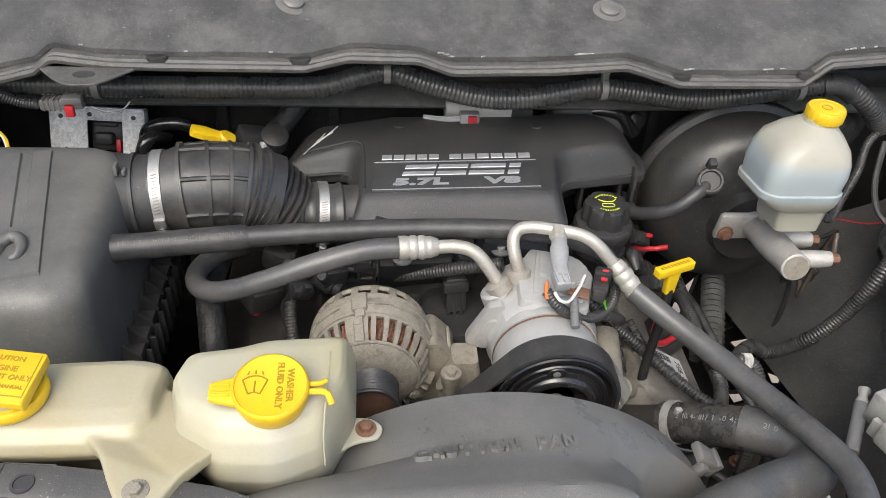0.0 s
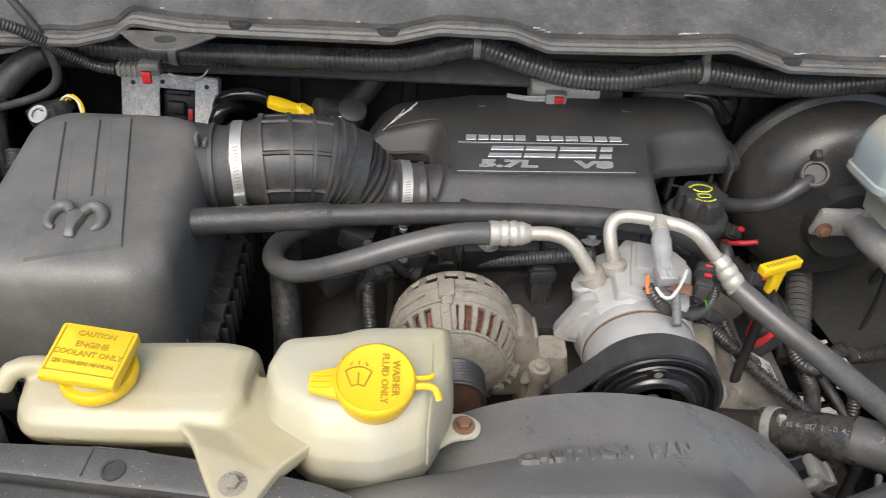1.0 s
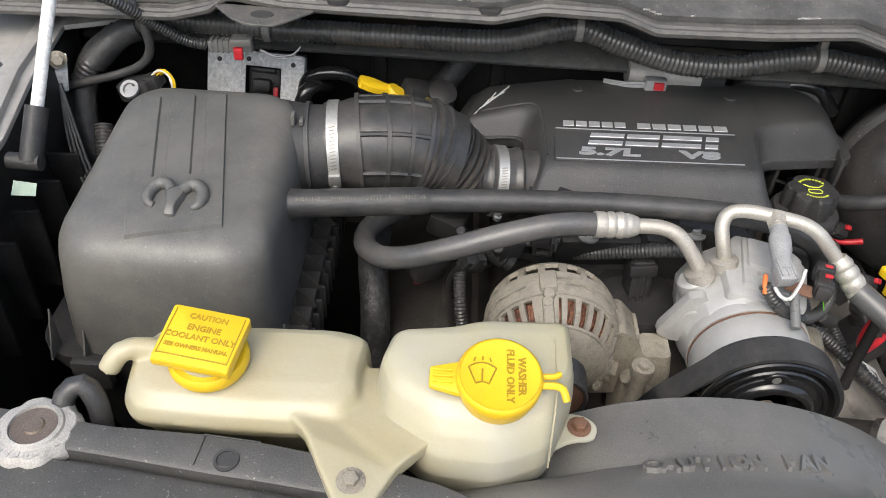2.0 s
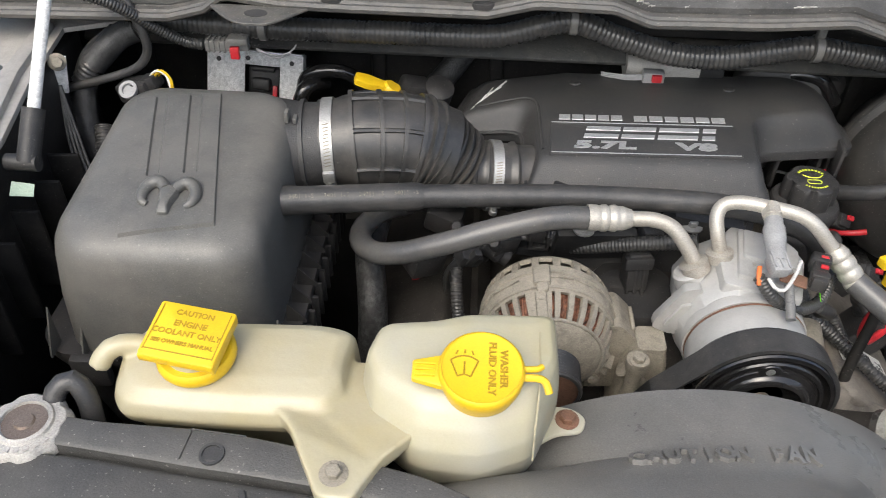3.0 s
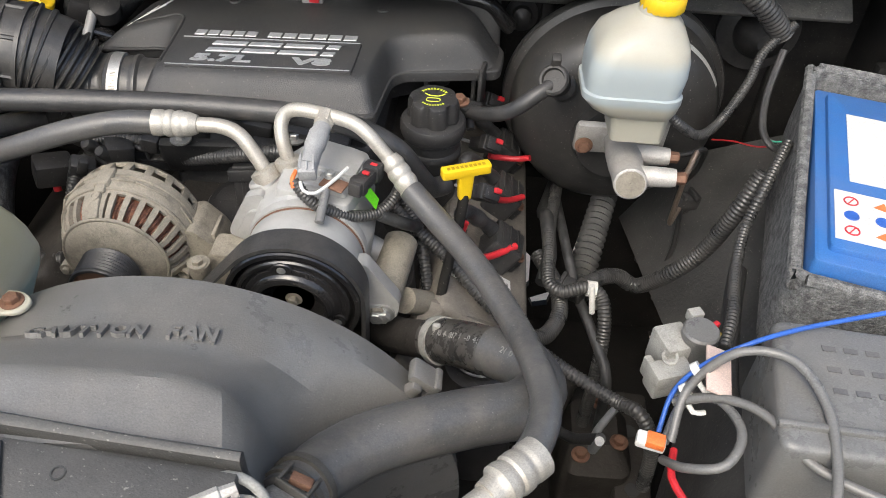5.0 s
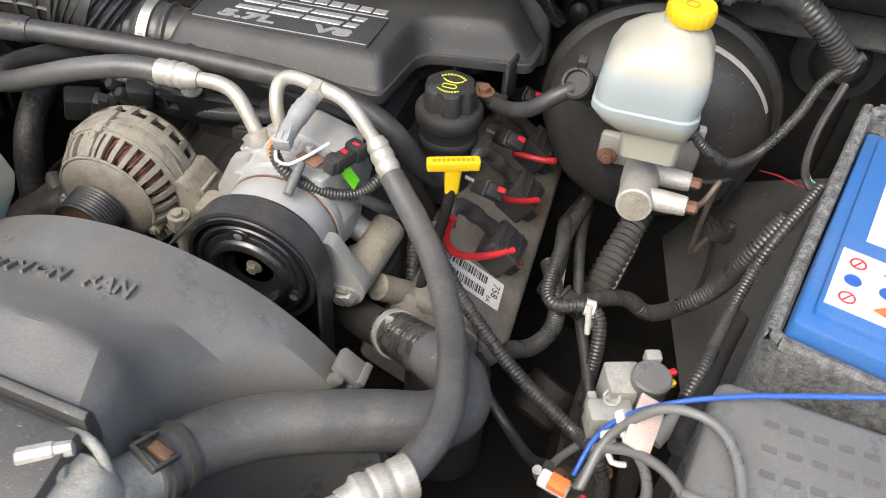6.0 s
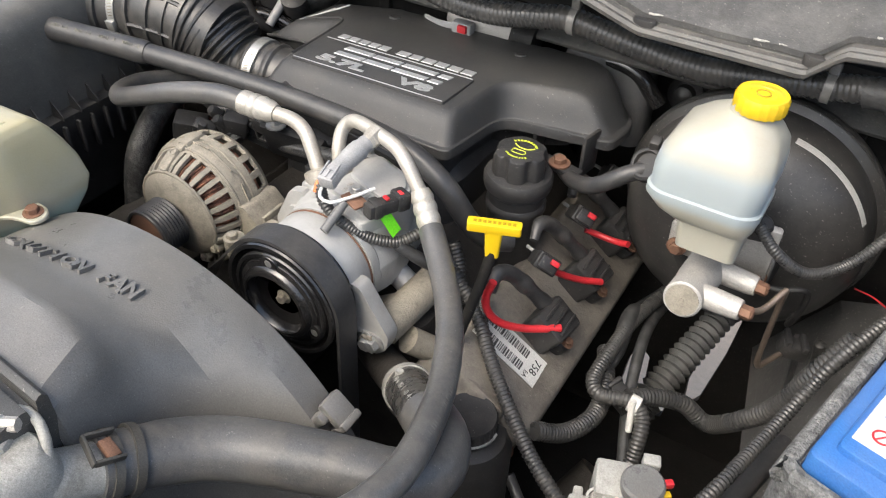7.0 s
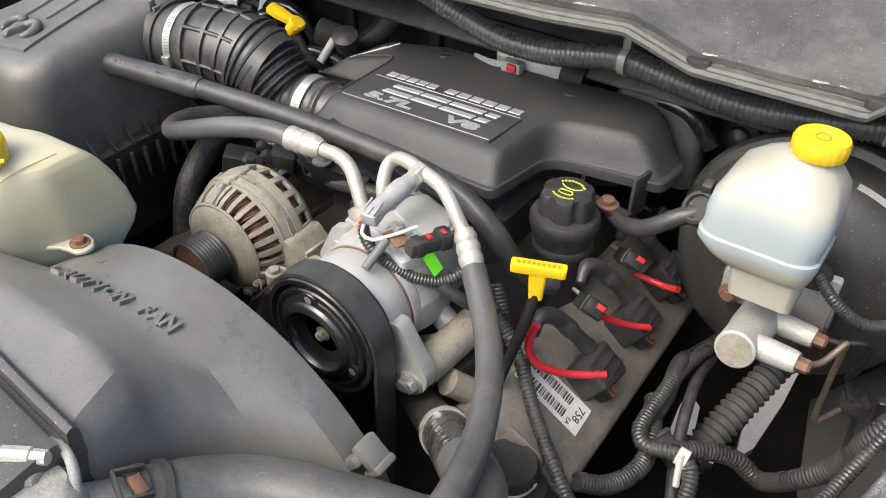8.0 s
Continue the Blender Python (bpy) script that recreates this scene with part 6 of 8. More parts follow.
acl = thing("ac_suction_line", (-0.1, 0.66, 1.05), "black air-conditioning hose with a bent aluminium pipe end", "hose")
bm = bmesh.new()
tube(bm, [(-0.071, 0.668, 1.080), (-0.11, 0.664, 1.080), (-0.16, 0.656, 1.070), (-0.21, 0.652, 1.052), (-0.25, 0.655, 1.035), (-0.28, 0.667, 1.022), (-0.298, 0.69, 1.015), (-0.30, 0.72, 1.01), (-0.285, 0.76, 1.0), (-0.26, 0.80, 0.98)], 0.0115, 18)
part("hose", bm, "hose", acl)
bm = bmesh.new()
tube(bm, [(-0.036, 0.671, 1.079), (-0.012, 0.671, 1.079), (0.006, 0.667, 1.074), (0.020, 0.660, 1.060), (0.034, 0.652, 1.040)], 0.0075, 16, 0.004)
lathe(bm, [(0.013, 0), (0.014, 0.004), (0.014, 0.012), (0.009, 0.014)], (0.036, 0.650, 1.034), (-0.5, 0.25, 0.8), 20)
part("pipe", bm, "tubealu", acl, "bent aluminium pipe")
bm = bmesh.new()
tube(bm, [(-0.076, 0.668, 1.080), (-0.034, 0.671, 1.079)], 0.0130, 20, 0.0022, radii=[(0, 1), (0.2, 1), (0.25, .9), (0.32, 1.02), (0.42, 1.02), (0.47, .9), (0.55, 1.02), (0.64, 1.02), (0.7, .88), (0.78, .95), (1, .7)])
part("crimp_sleeve", bm, "tubealu", acl, "ribbed aluminium crimp sleeve")

acd = thing("ac_discharge_line", (0.2, 0.6, 1.03), "black air-conditioning hose with an aluminium hairpin pipe", "hose")
bm = bmesh.new()
tube(bm, [(0.056, 0.658, 1.050), (0.050, 0.664, 1.068), (0.047, 0.674, 1.084), (0.052, 0.680, 1.094), (0.066, 0.678, 1.100), (0.095, 0.670, 1.101), (0.118, 0.664, 1.099), (0.133, 0.658, 1.092), (0.147, 0.653, 1.078), (0.160, 0.648, 1.065)], 0.0069, 16, 0.004)
lathe(bm, [(0.012, 0), (0.013, 0.004), (0.013, 0.010), (0.009, 0.012)], (0.056, 0.657, 1.045), (-0.2, 0.2, 0.9), 20)
part("pipe", bm, "tubealu", acd, "aluminium hairpin pipe")
bm = bmesh.new()
tube(bm, [(0.154, 0.651, 1.072), (0.180, 0.632, 1.044)], 0.0112, 20, 0.002, radii=[(0, .75), (0.12, .9), (0.2, 1), (0.28, .88), (0.36, 1.02), (0.48, 1.02), (0.54, .9), (0.62, 1.02), (0.74, 1.02), (0.8, .9), (0.86, 1.02), (1, 1)])
part("crimp_sleeve", bm, "tubealu", acd, "ribbed aluminium crimp sleeve")
bm = bmesh.new()
tube(bm, [(0.177, 0.634, 1.047), (0.203, 0.609, 1.036), (0.230, 0.578, 1.029), (0.252, 0.545, 1.027), (0.270, 0.508, 1.029), (0.285, 0.468, 1.036), (0.297, 0.42, 1.048), (0.299, 0.385, 1.056), (0.290, 0.352, 1.060), (0.272, 0.325, 1.062)], 0.0118, 18)
part("hose", bm, "hose", acd)
bm = bmesh.new()
for d0 in range(60):
    if d0 % 9 not in (7, 8):
        write_along(bm, [(0.203, 0.609, 1.036), (0.230, 0.578, 1.029), (0.252, 0.545, 1.027), (0.270, 0.508, 1.029), (0.285, 0.468, 1.036), (0.297, 0.42, 1.048)], 0.0118, "|", 0.0036, 0.004 * d0, (0.25, 0.9, 0.4))
part("lettering_bar", bm, "print_faint", acd, "faint grey printed marks")
bm = bmesh.new()
tube(bm, [(0.292, 0.345, 1.061), (0.258, 0.310, 1.063)], 0.0150, 20, 0.002, radii=[(0, 1), (0.22, 1), (0.27, .88), (0.34, 1.02), (0.5, 1.02), (0.55, .88), (0.62, 1.02), (0.76, 1.02), (0.8, .8), (1, .7)])
tube(bm, [(0.262, 0.314, 1.063), (0.235, 0.29, 1.062), (0.19, 0.26, 1.05)], 0.0085, 14)
part("crimp_sleeve", bm, "tubealu", acd, "ribbed aluminium crimp sleeve")
bm = bmesh.new()
lathe(bm, [(0.0085, 0), (0.0098, 0.001), (0.0098, 0.012), (0.0085, 0.013), (0.0085, 0.020)], (0.0925, 0.672, 1.101), (-0.05, -1, -0.22), 6)
tube(bm, [(0.0925, 0.672, 1.103), (0.091, 0.650, 1.098)], 0.0070, 14)
part("switch_nut", bm, "tubealu", acd, "hexagonal aluminium switch nut")
bm = bmesh.new()
tube(bm, [(0.0915, 0.655, 1.098), (0.088, 0.628, 1.092), (0.0865, 0.608, 1.087)], 0.0098, 18, 0.003, radii=[(0, 0.85), (0.15, 0.85), (0.17, 1.0), (0.55, 1.0), (0.57, 0.88), (1, 0.88)])
box(bm, (0.017, 0.020, 0.014), pose(0.0862, 0.606, 1.0865, 14, 0, 8), 0.003)
for s_ in (-0.006, 0.0, 0.006):
    box(bm, (0.002, 0.018, 0.0018), pose(0.0862 + s_, 0.606, 1.0942, 14, 0, 8), 0.0005)
part("pressure_switch", bm, "switch", acd, "grey pressure switch with plug")

rad = thing("radiator_hose", (0.2, 0.43, 1.0), "thick black rubber radiator hose with a spring clamp", "hose")
RH = [(0.130, 0.296, 1.053), (0.138, 0.318, 1.043), (0.150, 0.342, 1.033), (0.172, 0.364, 1.027), (0.205, 0.382, 1.024), (0.25, 0.402, 1.019), (0.284, 0.416, 1.014), (0.301, 0.440, 1.007), (0.291, 0.471, 0.999), (0.262, 0.495, 0.988)]
bm = bmesh.new()
tube(bm, RH, 0.0225, 28, radii=[(0, 1.0), (0.12, 1.0), (0.14, 1.03), (1, 1.0)])
rh = part("hose", bm, "hose", rad)
bm = bmesh.new()
tube(bm, [(0.268, 0.490, 0.988), (0.254, 0.502, 0.980), (0.228, 0.527, 0.956), (0.209, 0.544, 0.938)], 0.0218, 26)
part("wet_end", bm, "hosewet", rh, "oily dark end of the hose")
bm = bmesh.new()
write_along(bm, [(0.222, 0.532, 0.950), (0.238, 0.517, 0.965), (0.254, 0.502, 0.980), (0.270, 0.489, 0.990), (0.291, 0.471, 0.999)], 0.0224, "2104-8171-04:47  2104-8171-04:47", 0.0080, 0.002, (-0.35, -0.35, 0.87))
part("lettering", bm, "print_grey", rh)
bm = bmesh.new()
write_along(bm, RH[2:6], 0.0231, "|||| || ||| |||| || |||", 0.0050, 0.004, (-0.55, 0.75, 0.55))
part("lettering_bar", bm, "cowl", rh, "pale worn print along the hose")
bm = bmesh.new()
ring_band(bm, (0.1325, 0.303, 1.0495), (0.34, 0.84, -0.42), 0.0236, 0.006, 0.0012, 36)
ring_band(bm, (0.1375, 0.3165, 1.0440), (0.38, 0.82, -0.40), 0.0238, 0.006, 0.0012, 36)
sc = part("clamp", bm, "spring", rad, "dark grey spring clamp")
bm = bmesh.new()
CM = pose(0.1385, 0.3015, 1.0735, -26, 14, -22)
for dx in (-0.0105, 0.0105):
    box(bm, (0.0024, 0.020, 0.006), CM @ pose(dx, 0.001, 0.003), 0.0008)
box(bm, (0.0230, 0.0024, 0.006), CM @ pose(0, -0.010, 0.003), 0.0008)
part("tang", bm, "spring", sc)
bm = bmesh.new()
box(bm, (0.015, 0.009, 0.005), CM @ pose(0.001, 0.004, 0.001, 0, 0, 12), 0.0012)
part("tang", bm, "rust", sc, "rusty clamp tang")
bm = bmesh.new()
ring_band(bm, (0.216, 0.538, 0.9445), (-0.63, 0.57, -0.55), 0.0222, 0.009, 0.0012, 32)
box(bm, (0.008, 0.006, 0.014), pose(0.212, 0.531, 0.968), 0.002)
part("clamp", bm, "tankgrey", rad)

# radiator end tank with filler neck and cap
tank = thing("radiator", (0.1, 0.28, 0.75), "grey plastic radiator end tank beside the shroud", "radiator")
bm = bmesh.new()
level_loft(bm, [(0.6, -0.10, 0.255, 0.22, 0.03, 0.02), (1.02, -0.10, 0.255, 0.22, 0.03, 0.02), (1.04, -0.10, 0.255, 0.212, 0.025, 0.02)])
tube(bm, [(0.118, 0.262, 1.070), (0.134, 0.305, 1.048)], 0.0185, 20)
part("tank", bm, "tankgrey", tank)
bm = bmesh.new()
level_loft(bm, [(0.90, 0.104, 0.246, 0.034, 0.036, 0.014), (1.078, 0.104, 0.246, 0.034, 0.036, 0.014), (1.094, 0.103, 0.247, 0.032, 0.034, 0.014), (1.101, 0.102, 0.248, 0.027, 0.029, 0.012), (1.103, 0.101, 0.249, 0.018, 0.020, 0.010)])
box(bm, (0.030, 0.024, 0.016), pose(0.098, 0.262, 1.100, 0, 0, 28), 0.004)
box(bm, (0.014, 0.050, 0.010), pose(0.124, 0.240, 1.096, 0, 20, 4), 0.003)
dome_ = part("end_dome", bm, "tankgrey", tank)
bm = bmesh.new()
tube(bm, [(0.086, 0.276, 1.096), (0.098, 0.2830, 1.106), (0.112, 0.2840, 1.107), (0.125, 0.279, 1.100), (0.133, 0.270, 1.082), (0.137, 0.264, 1.05), (0.138, 0.262, 1.0)], 0.0034, 10, 0.005)
part("lip", bm, "tankgrey", dome_)
bm = bmesh.new()
lathe(bm, [(0.0052, 0), (0.0062, 0.001), (0.0062, 0.020), (0.0052, 0.021), (0.0046, 0.030), (0.0005, 0.030)], (0.088, 0.258, 1.112), (0.85, 0.5, 0.05), 8)
part("clip", bm, "alu", tank, "pale metal stud")
rc = thing("radiator_filler", (-0.475, 0.372, 1.06), "dull metal pressure cap on a grey filler neck", "filler neck")
bm = bmesh.new()
lathe(bm, [(0.020, 1.05), (0.020, 1.092), (0.024, 1.096), (0.024, 1.100)], (-0.476, 0.376, 0), (0, 0, 1), 36)
box(bm, (0.20, 0.07, 0.08), (-0.53, 0.365, 1.03), 0.015)
part("neck", bm, "plastic_grey", rc)
bm = bmesh.new()
lathe(bm, [(0.026, 1.098), (0.029, 1.102), (0.0285, 1.108), (0.025, 1.1120), (0.019, 1.1130), (0.018, 1.1148), (0.0155, 1.1155), (0.0150, 1.1130), (0.0005, 1.1130)], (-0.476, 0.376, 0), (0, 0, 1), 64, lobes=(8, 0.08, 0.0245))
for k in range(9):
    a = radians(200 + 16 * k)
    box(bm, (0.0034, 0.0040, 0.0006), Matrix.Translation((-0.476 + 0.0218 * math.cos(a), 0.376 + 0.0218 * math.sin(a), 1.1128)) @ Matrix.Rotation(a + math.pi / 2, 4, "Z"), 0)
part("cap", bm, "alu", rc, "stamped aluminium cap")
bm = bmesh.new()
lathe(bm, [(0.0145, 1.1128), (0.0145, 1.1140), (0.007, 1.1140), (0.006, 1.1155), (0.0005, 1.1158)], (-0.476, 0.376, 0), (0, 0, 1), 30)
part("cap_centre", bm, "brakepipe", rc, "brown rivet centre")
bm = bmesh.new()
tube(bm, [(-0.470, 0.388, 1.095), (-0.466, 0.402, 1.114), (-0.456, 0.408, 1.119), (-0.448, 0.405, 1.108), (-0.445, 0.398, 1.085), (-0.444, 0.392, 1.05)], 0.0075, 12)
solo("overflow_hose", bm, "rubber", (-0.45, 0.40, 1.06), "short black overflow hose at the radiator cap", "hose")

# corrugated harness along the cowl
bm = bmesh.new()
COND = [(-0.66, 0.86, 1.02), (-0.645, 0.875, 1.08), (-0.60, 0.895, 1.128), (-0.55, 0.90, 1.148), (-0.478, 0.90, 1.148), (-0.413, 0.90, 1.146), (-0.28, 0.90, 1.147), (-0.171, 0.90, 1.149), (-0.116, 0.90, 1.164), (-0.082, 0.90, 1.170), (-0.033, 0.90, 1.154), (0.032, 0.90, 1.137), (0.089, 0.90, 1.136),
        (0.138, 0.90, 1.145), (0.181, 0.90, 1.152), (0.249, 0.90, 1.144), (0.324, 0.90, 1.139), (0.433, 0.90, 1.155), (0.49, 0.895, 1.165), (0.535, 0.89, 1.14), (0.575, 0.90, 1.10)]
tube(bm, COND, 0.0122, 20, ribs=(0.0056, 0.0012))
wh = thing("wiring_harness", (-0.1, 0.9, 1.13), "thick black corrugated wiring conduit along the cowl", "wiring")
part("conduit", bm, "conduit", wh, sharp=60)
for pts in ([(0.47, 0.897, 1.161), (0.49, 0.895, 1.165), (0.515, 0.8925, 1.152)], [(-0.63, 0.880, 1.10), (-0.60, 0.895, 1.128), (-0.575, 0.898, 1.139)]):
    bm = bmesh.new()
    tube(bm, pts, 0.0146, 18)
    part("tape_wrap", bm, "tape", wh, "scuffed black tape wrap")
for x, y, z in ((-0.085, 0.898, 1.172), (-0.43, 0.898, 1.148), (0.185, 0.898, 1.153), (0.44, 0.898, 1.157)):
    bm = bmesh.new()
    ring_band(bm, (x, y, z), (1, 0, 0), 0.0138, 0.008, 0.0016, 24)
    box(bm, (0.010, 0.010, 0.016), (x, y, z + 0.018), 0.003)
    solo("harness_clip", bm, "plastic_grey", (x, y, z), "plastic clip holding the conduit to the cowl", "clip", group="harness clips")

# dipstick
dip = thing("dipstick", (0.22, 0.64, 0.86), "oil dipstick with a yellow T-shaped handle", "dipstick")
HM = pose(0.228, 0.661, 1.056, 0, 0, 22)
bm = bmesh.new()
prism(bm, fillet([(-0.025, -0.006), (0.025, -0.006), (0.025, 0.006), (-0.025, 0.006)], 0.003), -0.005, 0.004, HM, 0.002, 2, False)
level_loft(bm, [(-0.034, 0, 0, 0.0065, 0.005, 0.003), (-0.004, 0, 0, 0.0085, 0.005, 0.003)], 4, HM)
hd = part("handle", bm, "yellow", dip)
for k in range(9):
    bm = bmesh.new()
    box(bm, (0.0030, 0.0038, 0.0004), HM @ pose(-0.018 + 0.0045 * k, 0, 0.0041), 0)
    part("lettering_bar", bm, "yellow_dark", hd)
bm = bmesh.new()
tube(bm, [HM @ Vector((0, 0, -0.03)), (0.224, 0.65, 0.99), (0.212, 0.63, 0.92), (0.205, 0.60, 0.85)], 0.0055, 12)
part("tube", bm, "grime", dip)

# booster vacuum hose
bm = bmesh.new()
tube(bm, [(0.318, 0.815, 1.066), (0.300, 0.802, 1.060), (0.27, 0.80, 1.035), (0.235, 0.83, 1.01), (0.20, 0.87, 1.0)], 0.0088, 16)
solo("vacuum_hose", bm, "rubber", (0.27, 0.8, 1.0), "black vacuum hose from the booster to the engine", "hose")

# steering shaft bellows
bm = bmesh.new()
lathe_path = catmull([(0.4230, 0.9250, 0.8358), (0.4005, 0.8450, 0.8079), (0.3811, 0.7750, 0.7798)], 0.0048)
loops = []
for k, (q, tan, u, v) in enumerate(frames(lathe_path)):
    r_ = 0.0135 if k % 2 else 0.0178 + 0.0022 * k / len(lathe_path)
    loops.append([q + (u * math.cos(j * math.pi / 13) + v * math.sin(j * math.pi / 13)) * r_ for j in range(26)])
loft(bm, loops)
sb = thing("steering_boot", (0.39, 0.84, 0.78), "black concertina rubber boot on the steering shaft", "boot")
part("bellows", bm, "boot", sb, sharp=20)
for q, d in ((lathe_path[0], lathe_path[1] - lathe_path[0]), (lathe_path[-1], lathe_path[-1] - lathe_path[-2])):
    bm = bmesh.new()
    ring_band(bm, q, d, 0.0145, 0.010, 0.003, 24)
    part("collar", bm, "plastic", sb)

# steering pump reservoir cap below the hose
psr = thing("steering_pump_reservoir", (0.258, 0.582, 0.70), "grimy black steering fluid reservoir with a knurled round cap", "reservoir")
bm = bmesh.new()
lathe(bm, [(0.045, 0.70), (0.045, 0.845), (0.038, 0.862), (0.027, 0.866), (0.027, 0.874)], (0.258, 0.582, 0), (0, 0, 1), 36)
part("body", bm, "plastic", psr)
bm = bmesh.new()
lathe(bm, [(0.0275, 0.872), (0.0285, 0.874), (0.0285, 0.887), (0.0265, 0.8895), (0.0245, 0.8885), (0.0005, 0.8885)], (0.258, 0.582, 0), (0, 0, 1), 96, lobes=(32, 0.05, 0.0280))
pcap = part("cap", bm, "plastic", psr)
bm = bmesh.new()
tube(bm, [Vector((0.258, 0.582, 0.875)) + Vector((math.cos(a / 8), math.sin(a / 8), 0)) * 0.0288 for a in range(-22, 2)], 0.0014, 6, 0.006)
part("worn_rim", bm, "worn", pcap, "pale worn rim")

# thermostat housing and lower front engine metal
th = thing("water_pump", (0.12, 0.62, 0.80), "grimy cast water pump housing behind the belt", "water pump")
bm = bmesh.new()
lathe(bm, [(0.05, 0), (0.055, 0.01), (0.05, 0.06), (0.03, 0.08)], (0.02, 0.64, 0.87), (0, -1, 0), 30)
tube(bm, [(0.12, 0.61, 0.885), (0.165, 0.580, 0.900), (0.192, 0.559, 0.920), (0.211, 0.542, 0.940)], 0.0190, 20)
level_loft(bm, [(0.78, 0.09, 0.64, 0.10, 0.035, 0.02), (0.93, 0.09, 0.64, 0.09, 0.03, 0.02)])
part("housing", bm, "block", th)
ten = thing("belt_tensioner", (-0.015, 0.60, 0.93), "dusty grey cast bracket between alternator and compressor", "bracket")
bm = bmesh.new()
level_loft(bm, [(0.86, -0.008, 0.612, 0.026, 0.024, 0.008), (0.955, -0.008, 0.612, 0.022, 0.020, 0.008), (0.978, -0.004, 0.612, 0.014, 0.016, 0.006)])
tube(bm, [(-0.022, 0.577, 0.90), (-0.022, 0.577, 0.985)], 0.010, 14, 0.01, radii=[(0, 1), (0.4, 1), (0.45, 0.75), (0.75, 0.75), (0.8, 1.1), (1, 1.1)])
tube(bm, [(-0.005, 0.592, 0.93), (-0.030, 0.59, 0.955)], 0.008, 12)
part("bracket", bm, "dirty", ten)
bolt("bolt", ten, (-0.022, 0.575, 0.985), (0, 0, 1), 0.006, "dirty")
# ---- ignition coils on the valve cover ----
def coil(y, n):
    c = thing("ignition_coil", VC @ Vector((0, y - 0.78, 0)), "black ignition coil with a red-locked plug on the valve cover", "ignition coil", group="ignition coils")
    m = VC @ pose(0, y - 0.78, 0)
    b = bmesh.new()
    prism(b, fillet([(-0.018, -0.010), (0.020, -0.014), (0.026, 0.030), (-0.014, 0.036)], 0.006), 0.0, 0.036, m, 0.004, 2)
    prism(b, fillet([(0.012, -0.002), (0.036, 0.002), (0.038, 0.022), (0.014, 0.026)], 0.008), 0.0, 0.016, m, 0.003, 2)
    for k_ in range(3):
        box(b, (0.003, 0.036, 0.004), m @ pose(-0.008 + 0.011 * k_, 0.011, 0.0365), 0.001)
    body_ = part("body", b, "plastic", c)
    o = m.translation
    b = bmesh.new()
    tube(b, [o + Vector(q) for q in ((-0.033, -0.047, 0.083), (-0.036, -0.030, 0.092), (-0.029, -0.010, 0.080), (-0.010, 0.008, 0.050), (0.006, 0.023, 0.022))], 0.0082, 16, 0.004, radii=[(0, 0.62), (0.10, 0.74), (0.13, 0.98), (0.32, 1.05), (0.50, 1.02), (0.51, 1.18), (0.60, 1.18), (0.61, 0.95), (0.78, 0.95), (0.79, 1.12), (1, 1.12)])
    part("boot", b, "rubber", body_)
    b = bmesh.new()
    pm = Matrix.Translation(o + Vector((-0.014, 0.034, 0.072))) @ pose(0, 0, 0, -38, 30, 20)
    box(b, (0.022, 0.042, 0.016), pm, 0.003)
    box(b, (0.026, 0.012, 0.019), pm @ pose(0, -0.010, 0), 0.002)
    for s2 in (-0.005, 0.0, 0.005):
        box(b, (0.0025, 0.030, 0.003), pm @ pose(s2, 0, 0.0075), 0.0006)
    plug_ = part("plug", b, "plastic", c)
    b = bmesh.new()
    box(b, (0.009, 0.008, 0.006), pm @ pose(0.004, -0.021, 0.004), 0.001)
    part("lock_tab", b, "red", plug_, "red lock tab")
    b = bmesh.new()
    tube(b, [pm @ Vector((0, 0.018, 0)), pm @ Vector((0.002, 0.032, 0.004)), pm @ Vector((-0.010, 0.046, 0.006))], 0.0022, 8, 0.005)
    part("lead", b, "switch", plug_)
    bolt("bolt", body_, m @ Vector((0.030, 0.012, 0.016)), VC.to_3x3() @ Vector((0, 0, 1)), 0.005, "rust")
    return c


for n, y in enumerate((0.712, 0.806, 0.900)):
    coil(y, n)
for n, pts in enumerate(([(0.231, 0.664, 0.986), (0.226, 0.661, 0.966), (0.229, 0.662, 0.947), (0.241, 0.670, 0.930), (0.262, 0.688, 0.918), (0.290, 0.712, 0.914)],
                         [(0.258, 0.742, 0.958), (0.268, 0.758, 0.942), (0.282, 0.780, 0.925), (0.298, 0.800, 0.915)],
                         [(0.254, 0.850, 0.936), (0.270, 0.856, 0.930), (0.290, 0.856, 0.930), (0.305, 0.852, 0.936)])):
    bm = bmesh.new()
    tube(bm, pts, 0.0042 if n == 0 else 0.0038, 12, 0.005)
    solo("plug_wire_sleeve", bm, "red", pts[0], "bright red sleeve on a plug wire beside a coil", "wire", group="red sleeves")
# barcode label on the valve cover
st = thing("barcode_label", VC @ Vector((-0.006, -0.108, 0.001)), "white barcode label stuck on the grimy valve cover", "label")
SM = VC @ pose(-0.014, -0.106, 0.0, 0, 0, 3) @ Matrix.Diagonal((1.25, 1.25, 1, 1))
bm = bmesh.new()
prism(bm, [(-0.033, -0.014), (0.036, -0.014), (0.036, 0.016), (-0.033, 0.016)], 0.0005, 0.0014, SM)
sheet = part("sheet", bm, "paper", st)
bm = bmesh.new()
random.seed(4)
x = -0.030
while x < 0.020:
    w = random.choice((0.0006, 0.0010, 0.0016))
    for y0 in (-0.0060, 0.0080):
        box(bm, (w, 0.0085, 0.0003), SM @ pose(x, y0, 0.0016), 0)
    x += w + random.choice((0.0006, 0.0011))
part("barcode", bm, "ink_and_gaps", sheet)
part("lettering", text_mesh("758", 0.0105, 0.0002, SM @ pose(0.0285, 0.003, 0.0016, 0, 0, -90)), "ink_and_gaps", sheet)
